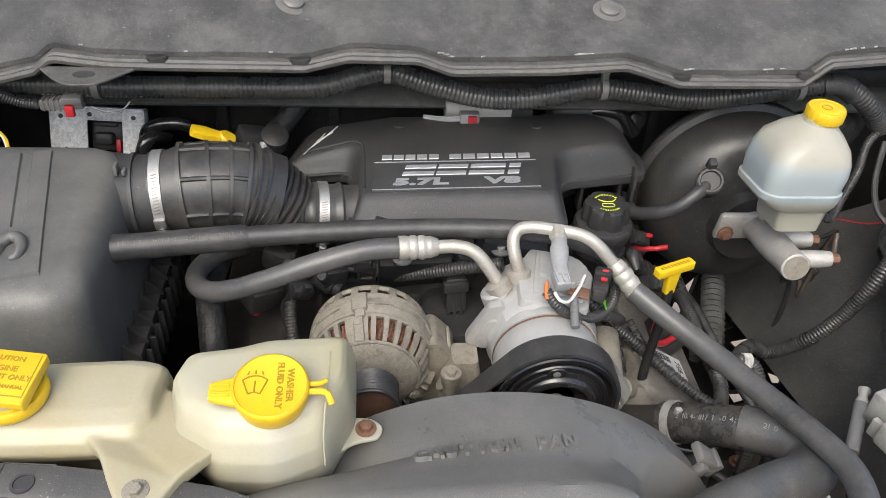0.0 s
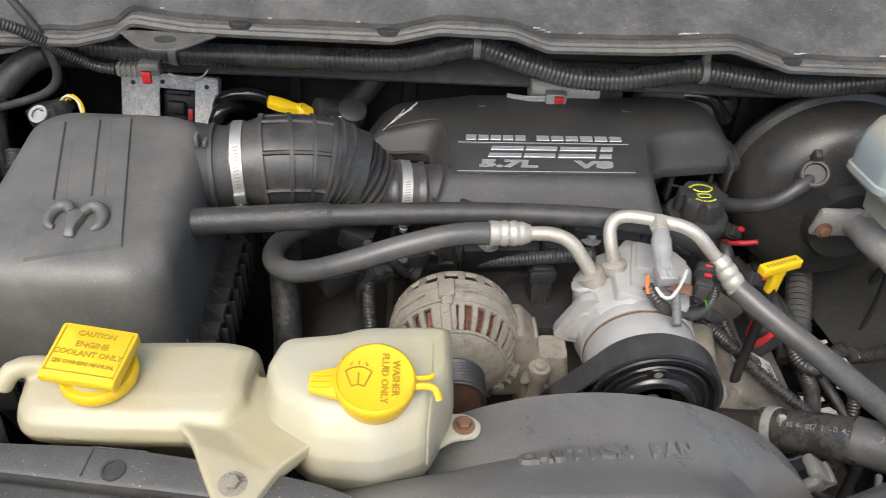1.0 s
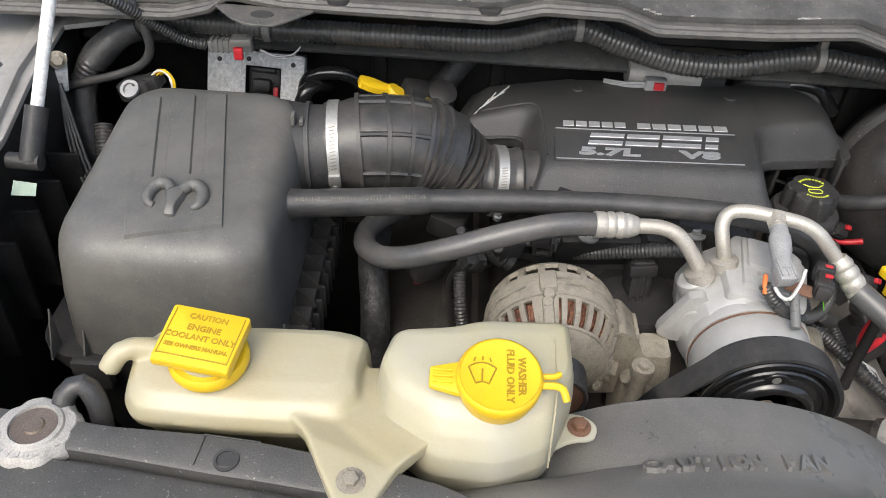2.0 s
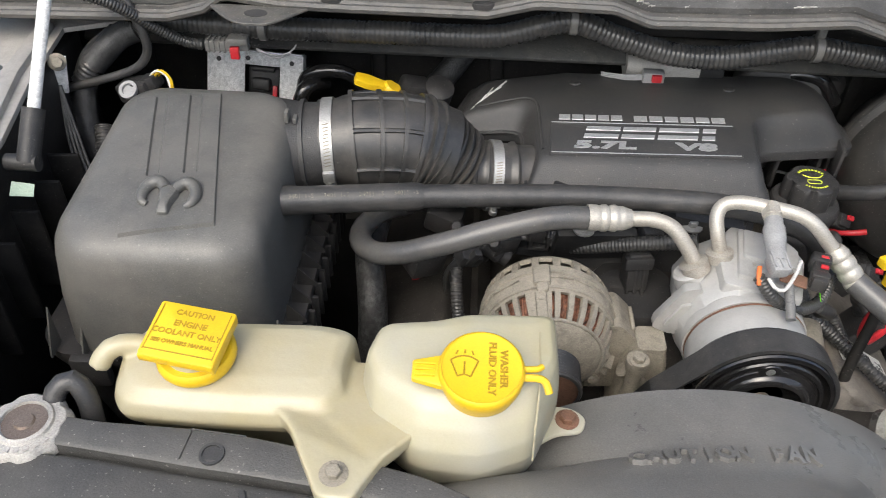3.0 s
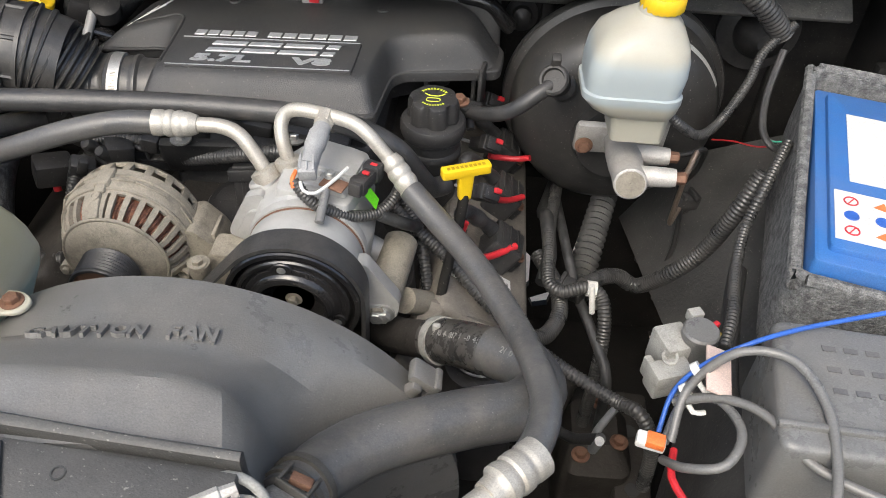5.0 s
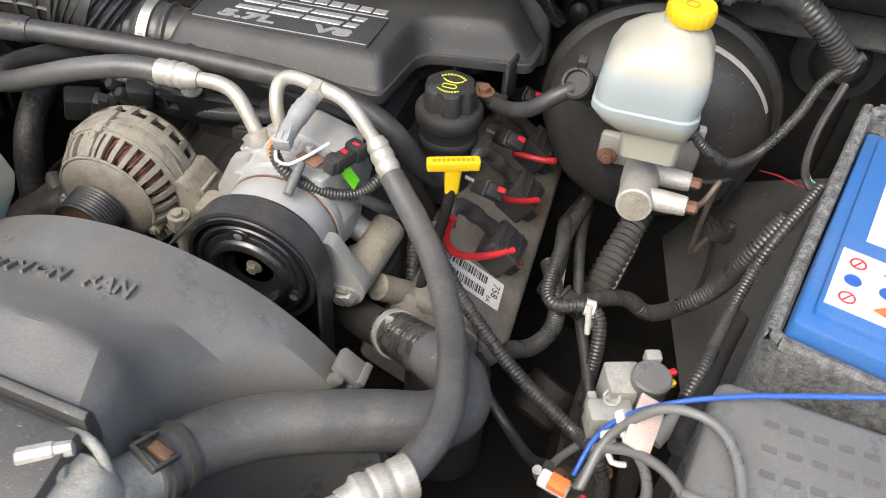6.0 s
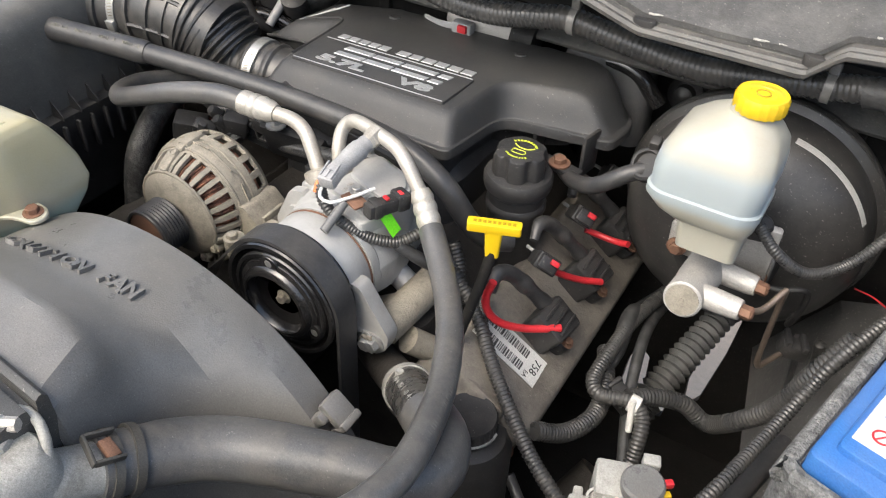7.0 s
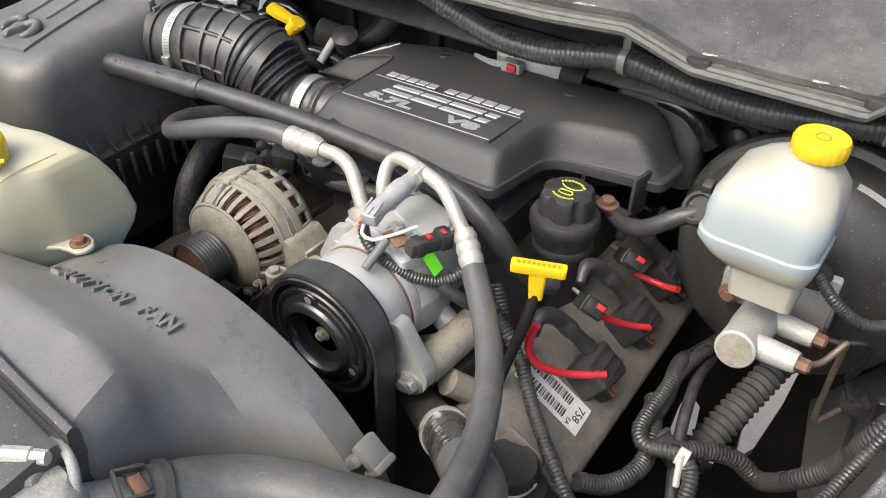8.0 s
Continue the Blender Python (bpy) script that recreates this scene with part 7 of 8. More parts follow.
part("lettering", text_mesh("EA", 0.0060, 0.0002, SM @ pose(0.0235, -0.009, 0.0016, 0, 0, -90)), "ink_and_gaps", sheet)

# ---- small harnesses ----
def conduit(name, pts, r, label, mat="conduit", ribs=(0.0042, 0.0011), at=None):
    b = bmesh.new()
    tube(b, pts, r, 12, ribs=ribs) if ribs else tube(b, pts, r, 10, 0.006)
    return solo(name, b, mat, at or pts[0], label, "wiring", sharp=60)


conduit("engine_harness", [(0.150, 0.70, 0.975), (0.177, 0.684, 0.955), (0.214, 0.668, 0.930), (0.254, 0.632, 0.910), (0.294, 0.600, 0.895), (0.336, 0.568, 0.886), (0.3924, 0.5350, 0.8778), (0.4147, 0.5100, 0.8896), (0.432, 0.500, 0.850), (0.438, 0.500, 0.780)], 0.0064, "black corrugated conduit crossing the valve cover")
conduit("battery_harness", [(0.540, 0.732, 1.026), (0.522, 0.720, 0.982), (0.506, 0.728, 0.917), (0.480, 0.736, 0.868), (0.453, 0.764, 0.814), (0.425, 0.760, 0.832), (0.398, 0.738, 0.848), (0.375, 0.712, 0.858)], 0.0088, "thick corrugated conduit running past the battery shield", ribs=(0.0046, 0.0012))
conduit("liner_wire", [(0.529, 0.900, 0.862), (0.534, 0.910, 0.819), (0.527, 0.925, 0.764), (0.517, 0.945, 0.712), (0.506, 0.970, 0.668)], 0.0058, "thin corrugated conduit over the wheel liner", ribs=(0.0034, 0.0008))
conduit("liner_wire", [(0.503, 0.860, 0.895), (0.511, 0.860, 0.851), (0.515, 0.860, 0.794), (0.508, 0.860, 0.740), (0.511, 0.860, 0.695)], 0.0036, "thin black cable over the wheel liner", "rubber", None)
conduit("battery_harness", [(0.56, 0.75, 1.055), (0.531, 0.698, 1.03), (0.519, 0.680, 0.998), (0.507, 0.645, 0.985), (0.495, 0.602, 0.985), (0.483, 0.556, 0.99), (0.47, 0.52, 0.985)], 0.0048, "corrugated conduit running down past the battery shield")
conduit("battery_cable", [(0.52, 0.66, 0.95), (0.505, 0.61, 0.95), (0.49, 0.55, 0.95), (0.475, 0.49, 0.96)], 0.0095, "smooth black battery cable beside the shield", "rubber", None)
conduit("sensor_wire", [(0.432, 0.790, 1.062), (0.455, 0.782, 1.045), (0.485, 0.800, 1.022), (0.515, 0.835, 1.022), (0.540, 0.860, 1.055), (0.556, 0.885, 1.085), (0.585, 0.898, 1.115)], 0.0050, "thin corrugated wire conduit from the brake fluid sensor", ribs=(0.003, 0.0007))
conduit("loop_harness", [(0.3534, 0.9200, 0.8411), (0.3392, 0.8200, 0.8614), (0.335, 0.755, 0.862), (0.335, 0.715, 0.858), (0.350, 0.700, 0.858), (0.378, 0.706, 0.862), (0.396, 0.700, 0.855), (0.402, 0.680, 0.835), (0.402, 0.662, 0.80), (0.400, 0.650, 0.75), (0.398, 0.645, 0.68)], 0.0072, "black corrugated conduit looped below the valve cover")
conduit("loop_harness", [(0.325, 0.78, 0.84), (0.345, 0.73, 0.84), (0.350, 0.69, 0.835), (0.335, 0.65, 0.84), (0.312, 0.62, 0.86)], 0.0090, "black corrugated conduit looped below the valve cover")
conduit("loop_harness", [(0.3626, 1.0000, 0.8071), (0.3474, 0.9300, 0.8203), (0.3349, 0.8700, 0.8356), (0.334, 0.82, 0.865), (0.338, 0.77, 0.85), (0.330, 0.73, 0.84)], 0.0095, "taped black harness beside the valve cover", "tape", None)
conduit("coil_harness", [(0.165, 0.70, 0.98), (0.180, 0.690, 0.95), (0.19, 0.665, 0.92), (0.20, 0.63, 0.88), (0.205, 0.60, 0.85)], 0.006, "thin corrugated conduit beside the dipstick")
bm = bmesh.new()
ring_band(bm, (0.384, 0.7055, 0.861), (0.9, 0.0, -0.1), 0.0086, 0.011, 0.001, 20)
box(bm, (0.007, 0.004, 0.03), pose(0.392, 0.700, 0.845, 10, -15, 0), 0.001)
solo("white_tape", bm, "white", (0.384, 0.705, 0.86), "white tape flag round the conduit", "tape")

# compressor wiring
cwn = thing("compressor_plug", (0.12, 0.63, 1.06), "black electrical plug with red lock on the compressor", "connector")
bm = bmesh.new()
PM = pose(0.1350, 0.6235, 1.064, 0, 6, 70)
box(bm, (0.044, 0.013, 0.014), PM, 0.002)
box(bm, (0.014, 0.018, 0.018), PM @ pose(0.016, 0, 0.001), 0.003)
box(bm, (0.010, 0.016, 0.016), PM @ pose(-0.012, 0, 0.0005), 0.002)
plug1 = part("housing", bm, "plastic", cwn)
for dx in (-0.002, 0.014):
    bm = bmesh.new()
    box(bm, (0.004, 0.007, 0.003), PM @ pose(dx, -0.002, 0.0095), 0.0008)
    part("lock_tab", bm, "red", plug1, "red lock tab")
bm = bmesh.new()
box(bm, (0.024, 0.016, 0.0025), pose(0.108, 0.612, 1.0655, 0, 4, -20), 0.001)
part("mounting_plate", bm, "rust", cwn, "brown mounting plate")
bolt("screw", cwn, (0.103, 0.622, 1.067), (0, 0, 1), 0.0045, "steel")
bm = bmesh.new()
tube(bm, [(0.080, 0.600, 1.075), (0.084, 0.592, 1.072), (0.094, 0.594, 1.068), (0.108, 0.612, 1.070), (0.118, 0.630, 1.072)], 0.0017, 8, 0.004)
part("white_wire", bm, "white", cwn)
bm = bmesh.new()
tube(bm, [(0.074, 0.612, 1.078), (0.072, 0.604, 1.075), (0.073, 0.599, 1.068)], 0.0022, 8, 0.004)
part("orange_wire", bm, "orange", cwn)
conduit("compressor_harness", [(0.073, 0.606, 1.072), (0.084, 0.598, 1.060), (0.100, 0.600, 1.045), (0.124, 0.610, 1.030), (0.146, 0.625, 1.024), (0.160, 0.642, 1.030), (0.165, 0.66, 1.035)], 0.0052, "corrugated wire conduit over the compressor", ribs=(0.0032, 0.0008))
conduit("compressor_harness", [(0.148, 0.624, 1.022), (0.165, 0.632, 1.008), (0.176, 0.648, 0.99), (0.18, 0.67, 0.97)], 0.0065, "taped wiring behind the compressor hose", "tape", None)
bm = bmesh.new()
tube(bm, [CX + Vector((0.020, 0.046, 0.060)), CX + Vector((0.022, 0.075, 0.075))], 0.0045, 10)
solo("clutch_lead", bm, "plastic_grey", (0.1, 0.58, 1.05), "grey clutch lead on the compressor", "wire")
bm = bmesh.new()
prism(bm, [(-0.0060, -0.016), (0.0060, -0.016), (0.0060, 0.012), (-0.0060, 0.012)], 0, 0.0008, Matrix.Translation((0.1390, 0.621, 1.049)) @ Vector((0.90, -0.22, 0.36)).normalized().to_track_quat("Z", "Y").to_matrix().to_4x4() @ pose(0, 0, 0, 0, 0, 18))
green = solo("lime_label", bm, "limeg", (0.138, 0.614, 1.03), "bright lime green sticker on the compressor", "label")

# ---- brake pipes ----
for pts, lab in (([(0.446, 0.717, 1.022), (0.452, 0.722, 1.020), (0.462, 0.735, 1.016), (0.470, 0.752, 1.022), (0.474, 0.760, 1.026), (0.474, 0.768, 1.006), (0.474, 0.775, 0.960), (0.476, 0.785, 0.905), (0.484, 0.80, 0.90), (0.50, 0.83, 0.905)], "brown steel brake pipe bent down from the master cylinder"),
                 ([(0.450, 0.772, 1.012), (0.468, 0.775, 1.012), (0.486, 0.782, 1.015), (0.493, 0.790, 1.005), (0.492, 0.80, 0.97), (0.488, 0.83, 0.93), (0.49, 0.86, 0.92)], "dark brake pipe bent down from the master cylinder")):
    bm = bmesh.new()
    tube(bm, pts, 0.0030, 10, 0.004)
    solo("brake_pipe", bm, "brakepipe" if "brown" in lab else "dark", pts[0], lab, "pipe", group="brake pipes")
bm = bmesh.new()
box(bm, (0.022, 0.016, 0.018), pose(0.428, 0.800, 1.050, 0, 0, 10), 0.003)
lathe(bm, [(0.010, 0), (0.010, 0.008), (0.006, 0.012)], (0.432, 0.798, 1.055), (0.4, -0.3, 0.8), 14)
solo("fluid_level_sensor", bm, "plastic", (0.428, 0.80, 1.05), "black fluid level plug on the reservoir", "sensor")
bm = bmesh.new()
box(bm, (0.055, 0.010, 0.075), pose(0.425, 0.812, 1.015, 8, 0, 4), 0.003)
solo("cylinder_bracket", bm, "alu", (0.425, 0.812, 0.98), "grey steel bracket behind the master cylinder", "bracket")
# firewall grommet and wires near the booster
bm = bmesh.new()
lathe(bm, [(0.022, 0), (0.022, 0.006), (0.014, 0.010), (0.012, 0.02), (0.004, 0.024)], (0.285, 1.048, 1.03), (0, -1, 0.2), 24)
solo("grommet", bm, "rubber", (0.285, 1.05, 1.03), "round black rubber grommet in the firewall", "grommet")
bm = bmesh.new()
lathe(bm, [(0.055, 0), (0.055, 0.006), (0.035, 0.012), (0.03, 0.03), (0.012, 0.05)], (0.60, 1.048, 1.03), (0, -1, 0.1), 30)
solo("grommet", bm, "rubber", (0.60, 1.05, 1.03), "large black rubber grommet in the firewall", "grommet")
for pts, mt, lab in (([(0.575, 0.88, 1.09), (0.562, 0.85, 1.05), (0.558, 0.82, 1.025), (0.565, 0.80, 1.015), (0.58, 0.80, 1.01)], "rubber", "black wire hanging beside the booster"),
                     ([(0.556, 0.825, 1.026), (0.566, 0.808, 1.016), (0.578, 0.802, 1.020)], "green", "thin green wire beside the battery"),
                     ([(0.558, 0.828, 1.026), (0.568, 0.812, 1.014), (0.580, 0.806, 1.016)], "white", "thin white wire beside the battery"),
                     ([(0.535, 0.90, 0.95), (0.55, 0.87, 0.97), (0.565, 0.84, 0.985), (0.575, 0.82, 1.0)], "red", "thin red wire behind the battery")):
    bm = bmesh.new()
    tube(bm, pts, 0.0042 if mt == "rubber" else 0.0010, 8, 0.005)
    solo("loose_wire", bm, mt, pts[0], lab, "wire")

# ---- control module with grey cap, blue wire and loose leads beside the fuse box ----
RM = pose(0.437, 0.503, 1.027) @ Matrix.Diagonal((0.70, 0.70, 0.70, 1)) @ pose(-0.440, -0.490, -1.0435)
mod = thing("relay_module", (0.425, 0.49, 0.98), "dusty grey relay block with a round cap", "relay")
bm = bmesh.new()
box(bm, (0.040, 0.045, 0.055), pose(0.412, 0.490, 1.000, 0, 0, 20), 0.004)
box(bm, (0.050, 0.030, 0.040), pose(0.405, 0.452, 0.995, 0, 0, 20), 0.004)
box(bm, (0.018, 0.014, 0.016), pose(0.438, 0.520, 1.035, 0, 0, 20), 0.002)
box(bm, (0.010, 0.030, 0.030), pose(0.386, 0.462, 0.990, 0, 0, 20), 0.002)
lathe(bm, [(0.010, 0), (0.010, 0.010), (0.007, 0.010), (0.007, 0.004), (0.001, 0.004)], (0.404, 0.466, 1.012), (-0.1, -0.4, 0.9), 18)
bmesh.ops.transform(bm, matrix=RM, verts=bm.verts)
part("block", bm, "tankgrey", mod)
bm = bmesh.new()
lathe(bm, [(0.021, 0.99), (0.021, 1.030), (0.0225, 1.032), (0.0225, 1.040), (0.020, 1.043), (0.0005, 1.0435)], (0.440, 0.490, 0), (0, 0, 1), 36)
bmesh.ops.transform(bm, matrix=RM, verts=bm.verts)
part("cap", bm, "plastic_grey", mod, "round grey cap")
for mt, q in (("red", (0.460, 0.506, 1.034)), ("yellow", (0.462, 0.497, 1.026))):
    bm = bmesh.new()
    box(bm, (0.014, 0.008, 0.008), pose(*q, 0, 0, 40), 0.002)
    bmesh.ops.transform(bm, matrix=RM, verts=bm.verts)
    part("wire_end", bm, mt, mod)
bm = bmesh.new()
tube(bm, [(0.395, 0.415, 1.00), (0.404, 0.437, 1.022), (0.420, 0.444, 1.048), (0.447, 0.447, 1.073), (0.49, 0.462, 1.080), (0.55, 0.480, 1.083), (0.62, 0.50, 1.086), (0.68, 0.52, 1.085)], 0.0020, 10, 0.006)
solo("blue_wire", bm, "bluewire", (0.45, 0.45, 1.07), "bright blue wire laid across the fuse box", "wire")
for pts in ([(0.400, 0.40, 1.01), (0.412, 0.432, 1.035), (0.440, 0.440, 1.072), (0.475, 0.430, 1.082), (0.492, 0.395, 1.078), (0.49, 0.35, 1.07), (0.48, 0.31, 1.06)],
            [(0.395, 0.39, 1.0), (0.402, 0.365, 1.03), (0.425, 0.36, 1.045), (0.440, 0.385, 1.05), (0.432, 0.42, 1.04), (0.412, 0.43, 1.02), (0.398, 0.405, 1.0)],
            [(0.405, 0.43, 1.02), (0.43, 0.418, 1.045), (0.455, 0.395, 1.06), (0.48, 0.355, 1.06), (0.53, 0.33, 1.06), (0.60, 0.33, 1.05)]):
    bm = bmesh.new()
    tube(bm, pts, 0.0036, 10, 0.006)
    solo("grey_cable", bm, "plastic_grey", pts[0], "loose grey cable looped beside the fuse box", "cable", group="loose cables")
for q in ((0.418, 0.443, 1.046), (0.412, 0.434, 1.030)):
    bm = bmesh.new()
    ring_band(bm, q, (0.7, 0.1, 0.6), 0.0050, 0.006, 0.0012, 14)
    tube(bm, [Vector(q) + Vector((0, -0.005, -0.003)), Vector(q) + Vector((0.006, -0.012, -0.010)), Vector(q) + Vector((0.016, -0.010, -0.012))], 0.0022, 8, 0.004)
    solo("cable_tie", bm, "white", q, "white cable tie round the wires", "cable tie", group="cable ties")
bm = bmesh.new()
box(bm, (0.022, 0.011, 0.010), pose(0.382, 0.392, 1.020, 0, 0, -15), 0.002)
oc = solo("orange_connector", bm, "white", (0.382, 0.392, 1.01), "white plug with an orange end among the wires", "connector")
bm = bmesh.new()
box(bm, (0.014, 0.0115, 0.0070), pose(0.385, 0.391, 1.0225, 0, 0, -15), 0.001)
part("insert", bm, "orange", oc, "orange insert")
bm = bmesh.new()
tube(bm, [(0.405, 0.40, 1.0), (0.40, 0.375, 1.0), (0.41, 0.35, 1.0)], 0.003, 8)
solo("loose_wire", bm, "red", (0.405, 0.40, 1.0), "short red wire among the cables", "wire")
bm = bmesh.new()
box(bm, (0.020, 0.045, 0.003), pose(0.433, 0.440, 1.050, 0, 12, -10), 0.001)
solo("pink_tag", bm, "tagpink", (0.437, 0.44, 1.05), "faded pink paper tag under the cables", "tag")

# ---- liner right of the engine ----
bm = bmesh.new()
loops = []
for k in range(15):
    y = 0.30 + 0.69 * k / 14
    wob = 0.008 * math.sin(7 * y)
    lo = 0.735 if y > 0.66 else 0.735 - 1.1 * (0.66 - y)
    xl = 0.53 - 0.32 * (0.74 - lo) - 0.235 * max(0.0, y - 0.70)
    loops.append([(xl + wob, y, lo), (xl + 0.030 + wob, y, 0.79), (xl + 0.075, y, 0.86), (0.70, y, 0.92), (0.735, y, 0.96), (0.735, y, 0.94), (0.70, y, 0.90), (xl + 0.085, y, 0.84), (xl + 0.040 + wob, y, 0.775), (xl + 0.012 + wob, y, lo - 0.004)])
loft(bm, loops)
solo("wheel_liner", bm, "liner", (0.6, 0.6, 0.5), "scuffed black plastic wheel liner beside the engine", "wheel liner", kind="structure")
# ---- rear left of the bay ----
br = thing("galvanised_bracket", (-0.475, 0.96, 0.98), "speckled galvanised steel bracket with a square window", "bracket")
GB = pose(-0.4725, 0.966, 1.0290, -22, 3, 0)
bm = bmesh.new()
for x0, x1, z0, z1 in ((-0.0600, -0.0120, -0.050, 0.046), (0.0330, 0.0600, -0.050, 0.046), (-0.0120, 0.0330, 0.030, 0.046), (-0.0120, 0.0330, -0.050, -0.014)):
    box(bm, (x1 - x0, 0.003, z1 - z0), GB @ pose((x0 + x1) / 2, 0, (z0 + z1) / 2), 0.0006)
box(bm, (0.120, 0.022, 0.003), GB @ pose(0, 0.0105, 0.0465), 0.0006)
box(bm, (0.003, 0.022, 0.096), GB @ pose(0.0605, 0.0105, -0.002), 0.0006)
part("plate", bm, "galv", br)
bm = bmesh.new()
box(bm, (0.042, 0.03, 0.040), GB @ pose(0.0105, 0.024, 0.008), 0.005)
box(bm, (0.024, 0.020, 0.016), GB @ pose(0.0085, 0.006, 0.006), 0.004)
box(bm, (0.030, 0.006, 0.006), GB @ pose(0.0105, 0.004, 0.025), 0.002)
dk = part("actuator", bm, "plastic", br)
bm = bmesh.new()
box(bm, (0.006, 0.006, 0.018), GB @ pose(0.026, 0.006, -0.004), 0.001)
part("lock_tab", bm, "red", dk)
for x, z in ((-0.045, 0.034), (-0.008, 0.038), (0.048, 0.036), (-0.040, -0.010)):
    # thin dark disc on the plate paints a hole's shaded inside
    bm = bmesh.new()
    lathe(bm, [(0.0030, 0), (0.0030, 0.0008), (0.0004, 0.0009)], GB @ Vector((x, -0.0014, z)), GB.to_3x3() @ Vector((0, -1, 0)), 14)
    part("hole", bm, "ink_and_gaps", br, "dark disc drawn for a round hole")

# connector hanging from the conduit
ch = thing("harness_connector", (-0.47, 0.88, 1.125), "grey harness connector with a red lock tab", "connector")
bm = bmesh.new()
box(bm, (0.050, 0.014, 0.013), pose(-0.470, 0.884, 1.132, 0, -3, 0), 0.002)
box(bm, (0.024, 0.018, 0.009), pose(-0.456, 0.882, 1.139, 0, -3, 0), 0.002)
hc = part("housing", bm, "plastic_grey", ch)
for k in range(5):
    bm = bmesh.new()
    box(bm, (0.0022, 0.016, 0.015), pose(-0.490 + 0.006 * k, 0.884, 1.132), 0.0005)
    part("rib", bm, "plastic_grey", hc)
bm = bmesh.new()
box(bm, (0.010, 0.006, 0.014), (-0.460, 0.875, 1.126), 0.001)
part("lock_tab", bm, "red", hc, "red lock tab")
bm = bmesh.new()
tube(bm, [(-0.438, 0.884, 1.128), (-0.42, 0.882, 1.122), (-0.40, 0.882, 1.126), (-0.392, 0.886, 1.134)], 0.0011, 6, 0.005)
tube(bm, [(-0.438, 0.886, 1.125), (-0.415, 0.884, 1.118), (-0.398, 0.884, 1.124)], 0.0011, 6, 0.005)
part("leads", bm, "switch", ch)
conduit("door_harness", [(-0.498, 0.884, 1.130), (-0.52, 0.880, 1.136), (-0.545, 0.865, 1.160), (-0.57, 0.845, 1.19), (-0.60, 0.83, 1.21)], 0.0058, "thin corrugated conduit to the connector", ribs=(0.0034, 0.0009))
conduit("drain_hose", [(-0.585, 0.87, 1.215), (-0.567, 0.865, 1.188), (-0.556, 0.860, 1.161), (-0.553, 0.860, 1.134), (-0.566, 0.860, 1.113), (-0.597, 0.860, 1.098), (-0.655, 0.860, 1.080)], 0.0050, "thin black rubber hose curving down beside the fender", "rubber", None)
conduit("fender_harness", [(-0.60, 0.90, 1.13), (-0.635, 0.885, 1.10), (-0.645, 0.86, 1.05), (-0.63, 0.83, 1.0), (-0.60, 0.80, 0.95)], 0.014, "taped thick harness beside the fender", "tape", None)
conduit("fender_harness", [(-0.612, 0.83, 1.05), (-0.605, 0.80, 1.02), (-0.598, 0.78, 0.98)], 0.0095, "corrugated conduit behind the air filter box")
gy = thing("yellow_wire_plug", (-0.57, 0.85, 1.085), "black plug with a bundle of yellow and white wires", "connector")
bm = bmesh.new()
box(bm, (0.040, 0.028, 0.022), pose(-0.571, 0.852, 1.088, 0, -14, -10), 0.004)
box(bm, (0.020, 0.020, 0.016), pose(-0.553, 0.851, 1.098, 0, -20, -10), 0.003)
housing_ = part("housing", bm, "plastic", gy)
bm = bmesh.new()
lathe(bm, [(0.0105, 0), (0.0105, 0.004), (0.0070, 0.004), (0.0068, 0.001), (0.001, 0.001)], (-0.574, 0.836, 1.094), (-0.1, -0.6, 0.8), 22)
part("ring", bm, "switch", housing_, "grey ring")
for k in range(9):
    bm = bmesh.new()
    o = Vector((0.0018 * (k % 3), 0.0022 * (k // 3), 0.0016 * (k % 2)))
    tube(bm, [Vector((-0.558, 0.848, 1.097)) + o, Vector((-0.549 + 0.001 * k, 0.849, 1.110)) + o, Vector((-0.538, 0.846, 1.1140 - 0.0008 * k)) + o, Vector((-0.529 - 0.0006 * k, 0.843, 1.106)) + o, Vector((-0.529, 0.838, 1.086)) + o], 0.0012, 6, 0.004)
    part("wire", bm, "yellow" if k % 3 else "white", gy)
for k in range(4):
    bm = bmesh.new()
    tube(bm, [(-0.648, 0.83, 1.10), (-0.640 + 0.004 * k, 0.80, 1.05), (-0.622 + 0.005 * k, 0.77, 1.02), (-0.595 + 0.006 * k, 0.745, 1.0)], 0.0020, 6)
    solo("loose_wire", bm, "tape", (-0.645, 0.82, 1.08), "thin black wires fanning down from the fender", "wire", group="fender wires")
bm = bmesh.new()
box(bm, (0.014, 0.004, 0.045), pose(-0.652, 0.845, 1.105, 0, 10, 20), 0.001)
ge = solo("ground_lug", bm, "galv", (-0.652, 0.845, 1.10), "steel ground lug bolted to the fender", "lug")
bolt("bolt", ge, (-0.650, 0.842, 1.122), (0.4, -0.8, 0.3), 0.0065, "dirty")

strut = thing("hood_strut", (-0.600, 0.658, 1.12), "chrome hood strut with a black end fitting", "strut")
bm = bmesh.new()
S0, S1 = Vector((-0.600, 0.658, 1.118)), Vector((-0.555, 1.08, 1.64))
tube(bm, [S0.lerp(S1, 0.05), S1], 0.0058, 14, 0.05)
part("rod", bm, "galv", strut)
bm = bmesh.new()
tube(bm, [S0, S0.lerp(S1, 0.075)], 0.0105, 16, 0.01)
lathe(bm, [(0.008, 0), (0.008, 0.03)], S0 + Vector((-0.02, 0, 0.0)), (1, 0, 0), 14)
part("end_fitting", bm, "plastic", strut)
bm = bmesh.new()
prism(bm, [(-0.010, -0.006), (0.010, -0.007), (0.011, 0.005), (-0.008, 0.008)], 0, 0.0006, pose(-0.604, 0.640, 1.100, 40, 10, 20))
